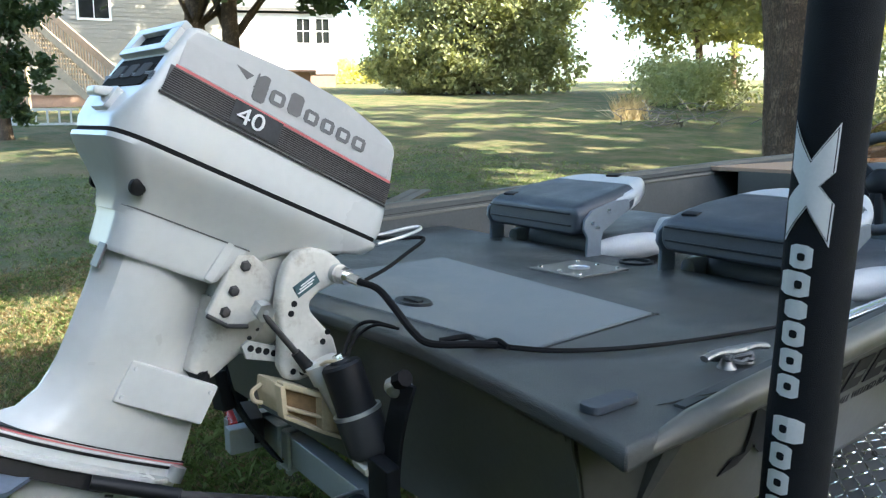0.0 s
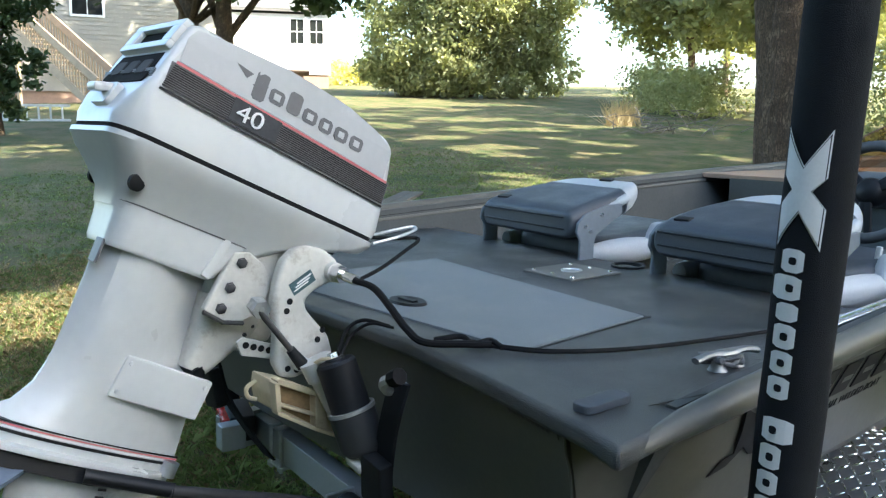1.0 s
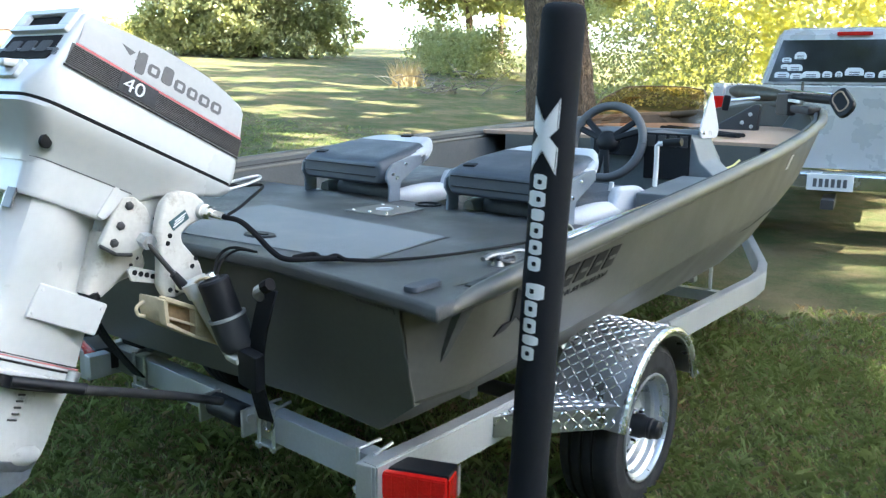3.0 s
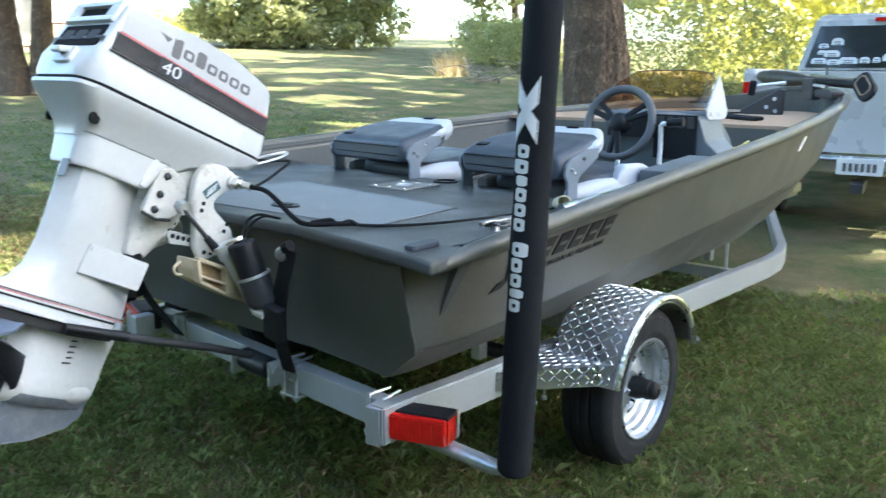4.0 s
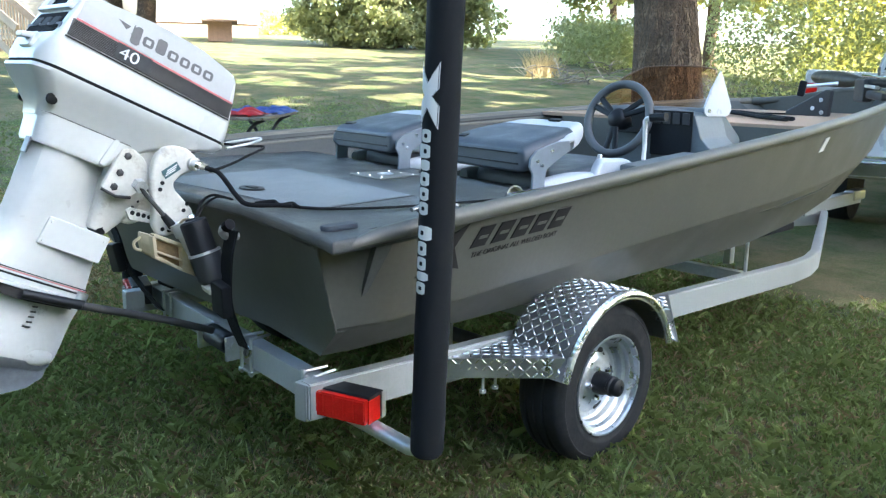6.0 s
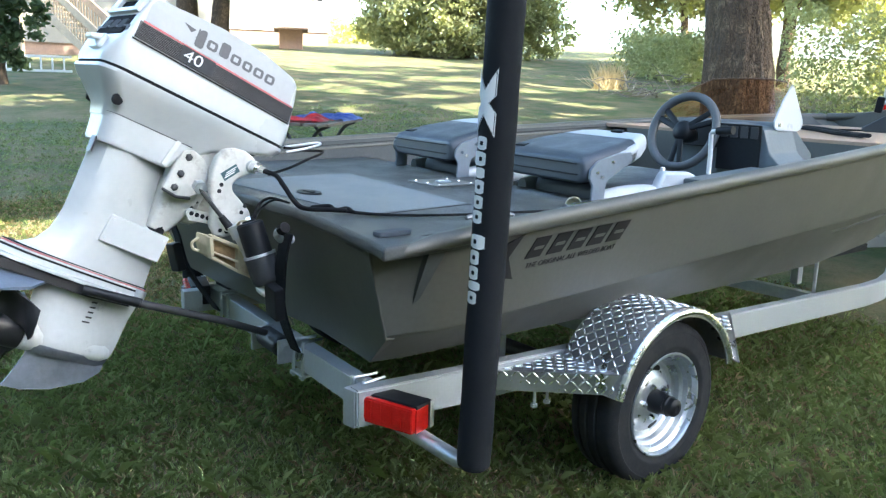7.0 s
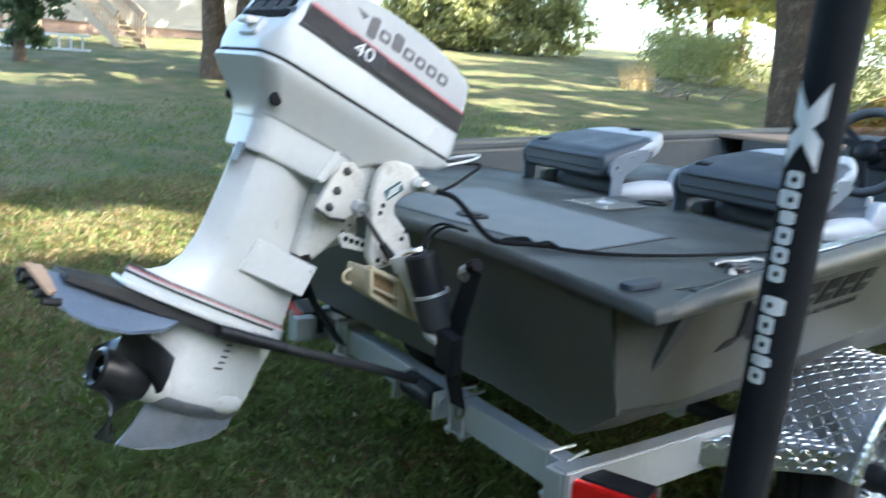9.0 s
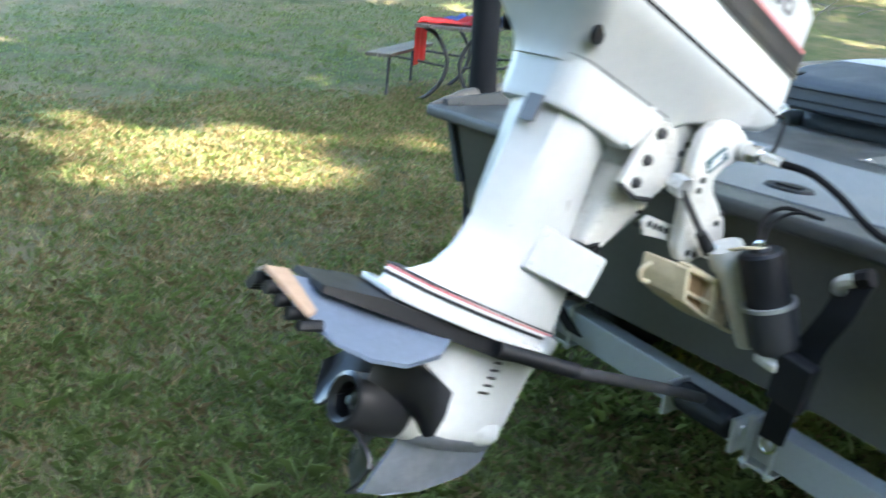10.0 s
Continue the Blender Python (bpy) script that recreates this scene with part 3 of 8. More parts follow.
# maker's plate on the transom, its small print as bars
bm = bmesh.new()
TPLM = Matrix.Translation((0.778, transom_y(0.778, 0.92) - 0.002, 0.920)) @ Matrix.Rotation(radians(-10.5), 4, "Z") @ Matrix.Rotation(radians(13.5), 4, "X")
box(bm, (0, 0, 0), (0.155, 0.0016, 0.026), bevel=0.0005, m=TPLM)
tpl = part("maker_plate", bm, HULL, boat, "small riveted metal plate on the transom")
bm = bmesh.new()
for i in range(9):
    box(bm, (-0.055 + i * 0.0135, -0.002, -0.003), (0.008, 0.001, 0.007), m=TPLM)
for sx in (-0.07, 0.07):
    lathe(bm, [(0.004, 0), (0.003, 0.003), (0, 0.003)], TPLM @ Matrix.Translation((sx, -0.0015, 0.004)) @ Matrix.Rotation(radians(90), 4, "X"), 8)
part("print", bm, STEEL_DK, tpl, "faint stamped bars and rivets")

# side lettering, drawn as letter blocks, and the line under it
def on_side(y, z, lift=0.002):
    return Vector((side_x(y, z) + lift, y, z))


def side_patch(bm, corners, lift=0.0065, n=1):
    t = bmesh.new()
    vs = [t.verts.new(on_side(y, z, lift)) for y, z in corners]
    t.faces.new(vs)
    ex = bmesh.ops.extrude_face_region(t, geom=t.faces[:])
    bmesh.ops.translate(t, verts=[v for v in ex["geom"] if isinstance(v, bmesh.types.BMVert)], vec=(-0.003, 0, 0))
    join(bm, t)


# ---- outboard engine, tilted up ----
EM = Matrix.Translation((0, -0.25, 1.1)) @ Matrix.Rotation(radians(-25), 4, "X")
engine = thing("outboard_engine", (0, -0.05, 0.9), "white tilted outboard engine with grey cowl decals, black propeller", "boat engine")


def section(f_back, f_front, w, u, r_back=0.05, r_front=0.05, n=6, w_front=None):
    """A level outline of the engine: rounded behind and in front, at height u."""
    wf = w if w_front is None else w_front
    out = []
    for cx, cy, r, a0 in ((wf - r_front, f_front - r_front, r_front, 0), (-(wf - r_front), f_front - r_front, r_front, 90), (-(w - r_back), f_back + r_back, r_back, 180), (w - r_back, f_back + r_back, r_back, 270)):
        for i in range(n + 1):
            a = radians(a0 + 90 * i / n)
            out.append((cx + r * math.cos(a), cy + r * math.sin(a), u))
    return out


bm = bmesh.new()
loft(bm, [section(-0.338, 0.300, 0.158, 0.170, 0.07, 0.05, w_front=0.148), section(-0.343, 0.303, 0.160, 0.190, 0.07, 0.05, w_front=0.150),
          section(-0.330, 0.299, 0.157, 0.235, 0.03, 0.05, w_front=0.147), section(-0.311, 0.292, 0.152, 0.275, 0.016, 0.045, w_front=0.142), section(-0.299, 0.283, 0.150, 0.325, 0.013, 0.04, w_front=0.139),
          section(-0.286, 0.272, 0.146, 0.372, 0.013, 0.035, w_front=0.134)], m=EM, caps=False)
def crown_u(f):
    return lerp_table([(-0.40, 0.385), (-0.30, 0.392), (-0.18, 0.410), (-0.05, 0.422), (0.10, 0.420), (0.20, 0.402), (0.265, 0.378), (0.32, 0.366)], f)[0]


rim_ring = [(x, f, crown_u(f)) for x, f, u in section(-0.279, 0.268, 0.143, 0.0, 0.013, 0.03, w_front=0.130)]
top_rows = [rim_ring]
for k, du in ((0.97, 0.006), (0.90, 0.012), (0.6, 0.018)):
    top_rows.append([(x * k, -0.02 + (f + 0.02) * (0.4 + 0.6 * k), u + du) for x, f, u in rim_ring])
loft(bm, [section(-0.286, 0.272, 0.146, 0.372, 0.013, 0.035, w_front=0.134)] + top_rows, m=EM, caps=False)
tq = bmesh.new()
tq.faces.new([tq.verts.new(p) for p in top_rows[-1]])
join(bm, tq, EM)
bmesh.ops.remove_doubles(bm, verts=bm.verts, dist=0.0008)
cowl = part("cowl", bm, WHITE, engine, "white upper cowl with silver side panel", smooth=32)


def cowl_x(f, u):
    """Half width of the cowl at a place on its side."""
    tab = [(0.170, 0.158, 0.148), (0.190, 0.160, 0.150), (0.235, 0.157, 0.147), (0.275, 0.152, 0.142), (0.325, 0.150, 0.139), (0.372, 0.146, 0.134), (0.40, 0.141, 0.129), (0.43, 0.131, 0.12)]
    b, fr = lerp_table(tab, u)
    g = min(1, max(0, (f + 0.26) / 0.50))
    return b + (fr - b) * g


def decal(bm, pts, lift, sgn=1, thick=0.0012):
    """A thin film on the cowl's side, from points (f, u)."""
    t = bmesh.new()
    vs = [t.verts.new((sgn * (cowl_x(f, u) + lift), f, u)) for f, u in pts]
    t.faces.new(vs)
    ex = bmesh.ops.extrude_face_region(t, geom=t.faces[:])
    bmesh.ops.translate(t, verts=[v for v in ex["geom"] if isinstance(v, bmesh.types.BMVert)], vec=(-sgn * thick, 0, 0))
    bmesh.ops.recalc_face_normals(t, faces=t.faces)
    join(bm, t, EM)


def strip_pts(f0, f1, u0, u1, top0, top1, n=12):
    lo = [(f0 + (f1 - f0) * i / n, u0 + (u1 - u0) * i / n) for i in range(n + 1)]
    hi = [(f0 + (f1 - f0) * i / n, top0 + (top1 - top0) * i / n) for i in range(n + 1)]
    return lo, hi


def decal_strip(bm, f0, f1, u0, u1, top0, top1, lift, sgn, n=10, thick=0.0012):
    """A continuous band of film along the cowl's side."""
    lo, hi = strip_pts(f0, f1, u0, u1, top0, top1, n)
    t = bmesh.new()
    ra = [t.verts.new((sgn * (cowl_x(f, u) + lift), f, u)) for f, u in lo]
    rb = [t.verts.new((sgn * (cowl_x(f, u) + lift), f, u)) for f, u in hi]
    for i in range(n):
        t.faces.new((ra[i], ra[i + 1], rb[i + 1], rb[i]))
    ex = bmesh.ops.extrude_face_region(t, geom=t.faces[:])
    bmesh.ops.translate(t, verts=[v for v in ex["geom"] if isinstance(v, bmesh.types.BMVert)], vec=(-sgn * thick, 0, 0))
    bmesh.ops.recalc_face_normals(t, faces=t.faces)
    join(bm, t, EM)


for sgn in (1, -1):
    bm = bmesh.new()
    decal_strip(bm, -0.279, 0.252, 0.322, 0.306, 0.372, 0.372, 0.0025, sgn)
    t = bmesh.new()
    ra = [t.verts.new((sgn * (cowl_x(f, 0.372) + 0.0025), f, 0.372)) for f in [-0.279 + 0.531 * i / 12 for i in range(13)]]
    rb = [t.verts.new((sgn * (cowl_x(f, 0.40) + 0.0035), f, crown_u(f) - 0.003)) for f in [-0.266 + 0.506 * i / 12 for i in range(13)]]
    for i in range(12):
        t.faces.new((ra[i], ra[i + 1], rb[i + 1], rb[i]))
    join(bm, t, EM)
    bmesh.ops.remove_doubles(bm, verts=bm.verts, dist=0.0004)
    part("silver_panel", bm, SILVER, cowl, "faded silver side panel decal")
    bm = bmesh.new()
    decal_strip(bm, -0.283, 0.264, 0.315, 0.299, 0.3205, 0.3045, 0.003, sgn)
    part("red_line", bm, REDLINE, cowl, "thin red pinstripe")
    for i in range(11):
        a = 0.266 + i * 0.0043
        bm = bmesh.new()
        decal_strip(bm, -0.294 + 0.0009 * i, 0.268, a, a - 0.014, a + 0.0026, a - 0.014 + 0.0026, 0.003, sgn, 6)
        part("stripe", bm, DARKDECAL, cowl, "dark stripe")
    bm = bmesh.new()
    decal_strip(bm, -0.297, 0.270, 0.257, 0.243, 0.262, 0.248, 0.003, sgn)
    part("stripe", bm, DARKDECAL, cowl)
    bm = bmesh.new()
    decal_strip(bm, -0.292, 0.27, 0.264, 0.250, 0.316, 0.302, 0.0018, sgn)
    part("stripe_band", bm, MIDDECAL, cowl, "grey band under the stripes")
# maker's name as letter-sized plain blocks
for sgn in (1, -1):
    f = -0.122
    for w, a, b in ((0.030, -0.012, 0.048), (0.036, 0, 0.030), (0.034, 0, 0.046), (0.036, 0, 0.030), (0.034, 0, 0.030), (0.036, 0, 0.030), (0.036, 0, 0.030)):
        f0 = f if sgn > 0 else -(f + w) + 0.07
        u0 = 0.338 - 0.02 * (f + 0.12)
        bm = bmesh.new()
        c = 0.006
        decal(bm, [(f0 + c, u0 + a), (f0 + w - c, u0 + a), (f0 + w, u0 + a + c), (f0 + w, u0 + b - c), (f0 + w - c, u0 + b), (f0 + c, u0 + b), (f0, u0 + b - c), (f0, u0 + a + c)], 0.0035, sgn)
        part("name_block", bm, MIDDECAL, cowl, "grey block of the maker's name")
        if b < 0.04:
            bm = bmesh.new()
            decal(bm, [(f0 + 0.010, u0 + 0.008), (f0 + w - 0.010, u0 + 0.008), (f0 + w - 0.010, u0 + 0.022), (f0 + 0.010, u0 + 0.022)], 0.0042, sgn)
            part("name_block_middle", bm, SILVER, cowl)
        f += w + 0.0085
    bm = bmesh.new()
    decal(bm, [(-0.172, 0.376), (-0.13, 0.372), (-0.142, 0.358)], 0.0035, sgn)
    decal(bm, [(-0.126, 0.352), (-0.105, 0.366), (-0.09, 0.362), (-0.108, 0.345)], 0.0035, sgn)
    part("emblem", bm, MIDDECAL, cowl, "small arrow emblem")
# power figure on a dark patch
bm = bmesh.new()
decal_strip(bm, -0.150, -0.035, 0.266, 0.263, 0.313, 0.310, 0.0034, 1, 4)
part("figure_patch", bm, MATT_GREY, cowl)
word("40", 0.048, LIGHTDECAL, "figure", EM @ Matrix.Translation((0.1562, -0.140, 0.272)) @ Matrix.Rotation(radians(90), 4, "Z") @ Matrix.Rotation(radians(90), 4, "X") @ Matrix.Diagonal((1.35, 1, 1, 1)), cowl, "white figure 40")

# carrying recess, rear badge and latch
RECESS = EM @ Matrix.Translation((0, -0.285, 0.374)) @ Matrix.Rotation(radians(73), 4, "X")
bm = bmesh.new()
# flat black plate instead of a hollow: the recess shade is its colour
prism(bm, rounded(0.180, 0.046, 0.008), -0.004, 0.0015, plane="xy", m=RECESS)
part("carry_recess", bm, MATT, cowl, "matt black plate standing in for the shaded carrying recess", smooth=False)
bm = bmesh.new()
for cx_, cy_, w_, h_ in ((0, 0.027, 0.250, 0.018), (0, -0.027, 0.250, 0.018), (0.102, 0, 0.046, 0.040), (-0.102, 0, 0.046, 0.040)):
    box(bm, (cx_, cy_, 0.003), (w_, h_, 0.020), bevel=0.004, m=RECESS)
part("carry_rim", bm, WHITE, cowl)
bm = bmesh.new()
prism(bm, rounded(0.23, 0.075, 0.006), -0.002, 0.004, plane="xy", m=EM @ Matrix.Translation((0, -0.304, 0.298)) @ Matrix.Rotation(radians(72), 4, "X"))
badge = part("rear_badge", bm, MATT, cowl, "dark rear badge")
bm = bmesh.new()
for i in (-1, 0, 1):
    prism(bm, rounded(0.05, 0.035, 0.008, cx=i * 0.068), 0.003, 0.0065, plane="xy", m=EM @ Matrix.Translation((0, -0.304, 0.298)) @ Matrix.Rotation(radians(72), 4, "X"))
part("badge_block", bm, MATT_GREY, badge)
bm = bmesh.new()
prism(bm, rounded(0.085, 0.05, 0.01), 0.0, 0.016, bevel=0.004, plane="xy", m=EM @ Matrix.Translation((0.02, -0.329, 0.225)) @ Matrix.Rotation(radians(75), 4, "X"))
latch = part("latch_base", bm, WHITE, cowl)
bm = bmesh.new()
box(bm, (0.02, -0.351, 0.236), (0.05, 0.045, 0.018), rot=(20, 0, 0), bevel=0.006, m=EM)
part("latch_lever", bm, WHITE, latch, "white cowl latch lever")

for k in range(9):
    bm = bmesh.new()
    box(bm, (0, -0.3085 - 0.0002 * k, 0.262 + 0.0038 * k), (0.272, 0.004, 0.0022), m=EM)
    part("stripe", bm, MIDDECAL, badge)
# rubber seal line and lower cowl
bm = bmesh.new()
loft(bm, [section(-0.337, 0.297, 0.157, 0.158, 0.07, 0.05, w_front=0.147), section(-0.337, 0.297, 0.157, 0.171, 0.07, 0.05, w_front=0.147)], m=EM)
part("cowl_seal", bm, MATT, engine, "grey rubber seal line between the cowls")
bm = bmesh.new()
loft(bm, [section(-0.262, 0.060, 0.092, 0.030, 0.05, 0.03), section(-0.268, 0.10, 0.106, 0.062, 0.055, 0.03), section(-0.298, 0.20, 0.130, 0.102, 0.05, 0.04), section(-0.322, 0.285, 0.150, 0.128, 0.05, 0.05, w_front=0.142),
          section(-0.341, 0.302, 0.161, 0.150, 0.06, 0.05, w_front=0.152), section(-0.341, 0.302, 0.161, 0.160, 0.06, 0.05, w_front=0.152)], m=EM)
lower = part("lower_cowl", bm, WHITE, engine, "white lower cowl pan", smooth=30)
for sgn in (1, -1):
    bm = bmesh.new()
    lathe(bm, [(0.017, -0.004), (0.017, 0.004), (0.012, 0.006), (0.0, 0.004)], EM @ Matrix.Translation((sgn * 0.118, -0.255, 0.083)) @ Matrix.Rotation(radians(sgn * 90), 4, "Y") @ Matrix.Rotation(radians(-sgn * 14), 4, "X"), 20)
    part("grommet", bm, BLACK, lower, "round black grommet")
# exhaust skirt
bm = bmesh.new()
loft(bm, [section(-0.246, -0.026, 0.088, -0.045, 0.05, 0.02), section(-0.249, -0.016, 0.094, -0.035, 0.05, 0.02), section(-0.254, 0.012, 0.097, 0.020, 0.05, 0.02), section(-0.262, 0.030, 0.098, 0.044, 0.05, 0.02)], m=EM)
part("skirt", bm, WHITE, engine, "white skirt above the leg", smooth=30)
bm = bmesh.new()
loft(bm, [section(-0.263, 0.034, 0.0995, 0.044, 0.05, 0.02), section(-0.263, 0.034, 0.0995, 0.048, 0.05, 0.02)], m=EM)
part("skirt_seam", bm, MIDDECAL, engine)
bm = bmesh.new()
box(bm, (0.092, -0.035, 0.005), (0.016, 0.022, 0.095), rot=(-12, 0, 0), bevel=0.005, m=EM)
part("skirt_clip", bm, WHITE, engine)
bm = bmesh.new()
box(bm, (-0.092, -0.035, 0.005), (0.016, 0.022, 0.095), rot=(-12, 0, 0), bevel=0.005, m=EM)
part("skirt_clip", bm, WHITE, engine)
bm = bmesh.new()
box(bm, (0.035, -0.247, -0.06), (0.04, 0.006, 0.05), bevel=0.002, m=EM)
part("rear_vent", bm, MIDDECAL, engine, "small grey vent at the back of the leg")

def sag(b):
    """Sets the lower flange of the leg and the foil at their steeper slope."""
    inv = EM.inverted()
    for v in b.verts:
        p = inv @ v.co
        k = min(1, max(0, (-0.30 - p.z) / 0.08)) * min(1, max(0, (p.z + 0.58) / 0.08))
        p.z -= k * (0.0384 + 0.0435 * p.y + 0.15 * max(0, -0.40 - p.y))
        v.co = EM @ p
    return b


# leg: a streamlined column widening to the plate
def wing(f0, f1, w, u, n=9):
    """A streamlined outline from trailing edge f0 to leading edge f1."""
    out = []
    for i in range(n):
        t = i / (n - 1)
        out.append((w * math.sin(math.pi * t ** 0.62) ** 0.75 if 0 < t < 1 else 0.004, f0 + (f1 - f0) * t, u))
    return out + [(-x, f, h) for x, f, h in out[::-1]]


bm = bmesh.new()
loft(bm, [wing(-0.368, 0.096, 0.054, -0.424), wing(-0.364, 0.094, 0.060, -0.405), wing(-0.350, 0.091, 0.060, -0.392), wing(-0.312, 0.088, 0.058, -0.378), wing(-0.277, 0.086, 0.057, -0.361), wing(-0.252, 0.082, 0.057, -0.33), wing(-0.243, 0.078, 0.058, -0.30), wing(-0.239, 0.070, 0.060, -0.27),
          wing(-0.238, 0.020, 0.066, -0.235), wing(-0.238, 0.010, 0.072, -0.17), wing(-0.239, 0.005, 0.078, -0.10), wing(-0.243, 0.002, 0.083, -0.04)], m=EM)
leg = part("leg", sag(bm), WHITE, engine, "white engine leg", smooth=40)
# lower stripes
for k, (du, mt) in enumerate(((0.0, DARKDECAL), (0.008, LIGHTDECAL), (0.013, REDLINE), (0.018, DARKDECAL))):
    bm = bmesh.new()
    hgt = 0.006 if k == 0 else 0.003
    loft(bm, [wing(-0.366, 0.0965, 0.0612, -0.404 + du), wing(-0.364, 0.0962, 0.0612, -0.404 + du + hgt)], m=EM)
    part("leg_stripe", sag(bm), mt, leg)
# exhaust cover plate on both sides
for sgn in (1, -1):
    bm = bmesh.new()
    prism(bm, [(-0.120, -0.235), (0.080, -0.244), (0.072, -0.332), (-0.128, -0.324)], sgn * 0.045, sgn * 0.066, bevel=0.006, m=EM)
    cover = part("cover_plate", bm, WHITE, leg, "white riveted cover plate")
    for f, u in ((-0.108, -0.250), (-0.115, -0.310), (0.064, -0.260)):
        bm = bmesh.new()
        lathe(bm, [(0.005, 0), (0.004, 0.003), (0, 0.003)], EM @ Matrix.Translation((sgn * 0.0655, f, u)) @ Matrix.Rotation(radians(sgn * 90), 4, "Y"), 8)
        part("rivet", bm, GALV, cover)
# anti-ventilation plate
bm = bmesh.new()
prism(bm, [(-0.075, -0.33), (-0.05, -0.372), (0.05, -0.372), (0.075, -0.33), (0.085, -0.20), (0.06, 0.02), (0.0, 0.095), (-0.06, 0.02), (-0.085, -0.20)], -0.432, -0.420, bevel=0.003, plane="xy", m=EM)
part("ventilation_plate", sag(bm), WHITE, leg)
bm = bmesh.new()
lathe(bm, [(0.0, 0), (0.018, 0.002), (0.019, 0.035), (0.0, 0.036)], EM @ Matrix.Translation((0.012, 0.082, -0.428)), 14)
part("anode", sag(bm), GALV, leg, "grey zinc anode")
# foil: raised spine and two wings with notched trailing edge
foil = None
bm = bmesh.new()
loft(bm, [[(-0.055, -0.50, -0.452), (0.055, -0.50, -0.452), (0.050, -0.50, -0.440), (-0.050, -0.50, -0.440)],
          [(-0.075, -0.38, -0.462), (0.075, -0.38, -0.462), (0.068, -0.38, -0.436), (-0.068, -0.38, -0.436)],
          [(-0.080, -0.10, -0.462), (0.080, -0.10, -0.462), (0.072, -0.10, -0.433), (-0.072, -0.10, -0.433)],
          [(-0.045, 0.05, -0.452), (0.045, 0.05, -0.452), (0.040, 0.05, -0.434), (-0.040, 0.05, -0.434)]], m=EM)
foil = part("foil_spine", sag(bm), BLACK, engine, "black spine of the stabiliser foil")
for sgn in (1, -1):
    bm = bmesh.new()
    t = bmesh.new()
    outline = [(0.05, -0.20, -0.452), (0.115, -0.27, -0.492), (0.150, -0.36, -0.525), (0.150, -0.43, -0.532), (0.125, -0.485, -0.520), (0.105, -0.500, -0.508), (0.095, -0.520, -0.50), (0.08, -0.525, -0.488), (0.07, -0.545, -0.482), (0.055, -0.548, -0.472), (0.03, -0.565, -0.462), (0.0, -0.565, -0.455), (0.0, -0.30, -0.445)]
    vs = [t.verts.new((sgn * x, f, u)) for x, f, u in outline]
    t.faces.new(vs)
    bmesh.ops.triangulate(t, faces=t.faces[:])
    ex = bmesh.ops.extrude_face_region(t, geom=t.faces[:])
    bmesh.ops.translate(t, verts=[v for v in ex["geom"] if isinstance(v, bmesh.types.BMVert)], vec=(0, 0, 0.010))
    bmesh.ops.recalc_face_normals(t, faces=t.faces)
    join(bm, t, EM)
    part("foil_wing", sag(bm), FOIL, foil, "blue-grey plastic foil wing")
    bm = bmesh.new()
    t = bmesh.new()
    t.faces.new([t.verts.new((sgn * x, f, u)) for x, f, u in ((0.0, -0.580, -0.446), (0.060, -0.558, -0.466), (0.100, -0.535, -0.484), (0.090, -0.520, -0.478), (0.042, -0.530, -0.460), (0.0, -0.54, -0.444))])
    bmesh.ops.triangulate(t, faces=t.faces[:])
    ex = bmesh.ops.extrude_face_region(t, geom=t.faces[:])
    bmesh.ops.translate(t, verts=[v for v in ex["geom"] if isinstance(v, bmesh.types.BMVert)], vec=(0, 0, 0.007))
    bmesh.ops.recalc_face_normals(t, faces=t.faces)
    join(bm, t, EM)
    part("trailing_flap", sag(bm), TAN, foil, "faded tan trailing flap of the foil", smooth=False)
    for j in range(4):
        bm = bmesh.new()
        tube(bm, [(sgn * (0.022 + 0.024 * j), -0.54 + 0.012 * j, -0.462 - 0.011 * j), (sgn * (0.022 + 0.024 * j), -0.578 + 0.012 * j, -0.468 - 0.011 * j)], 0.011, 10, m=EM)
        part("notch", sag(bm), BLACK, foil)
# gearcase strut, torpedo, skeg
bm = bmesh.new()
loft(bm, [wing(-0.200, 0.040, 0.030, -0.706), wing(-0.205, 0.062, 0.047, -0.690), wing(-0.208, 0.073, 0.054, -0.657), wing(-0.212, 0.077, 0.048, -0.62), wing(-0.218, 0.078, 0.041, -0.58), wing(-0.225, 0.080, 0.039, -0.50), wing(-0.235, 0.088, 0.046, -0.455), wing(-0.27, 0.092, 0.05, -0.432)], m=EM)
gear = part("gearcase", sag(bm), CHIPPED, engine, "white gearcase, paint chipped", smooth=40)
bm = bmesh.new()
GX = EM @ Matrix.Translation((0, 0, -0.660)) @ Matrix.Rotation(radians(90), 4, "X")
lathe(bm, [(0.0, -0.066), (0.018, -0.060), (0.030, -0.04), (0.038, 0.0), (0.042, 0.05), (0.045, 0.12), (0.049, 0.18), (0.050, 0.212), (0.0, 0.212)], GX, 28)
part("torpedo", bm, CHIPPED, gear)
bm = bmesh.new()
lower_ring = [(x * 1.02, f + 0.0012, u) for x, f, u in wing(-0.200, 0.0405, 0.0305, -0.7065)]
mid_ring = [(x * 1.02, f + 0.0012 * (f > 0), u) for x, f, u in wing(-0.205, 0.0625, 0.0474, -0.690)]
top_ring = [(x * 1.015, f + 0.0012 * (f > 0), u + 0.006 * noise.noise(Vector((x * 40, f * 60, 2))) + 0.016 * max(0.0, f / 0.07) ** 2) for x, f, u in wing(-0.207, 0.069, 0.0512, -0.674)]
loft(bm, [lower_ring, mid_ring, top_ring], m=EM, caps=False)
part("chipped_edge", sag(bm), SKEG, gear, "blue-grey edge where the paint has chipped off", smooth=40)
bm = bmesh.new()
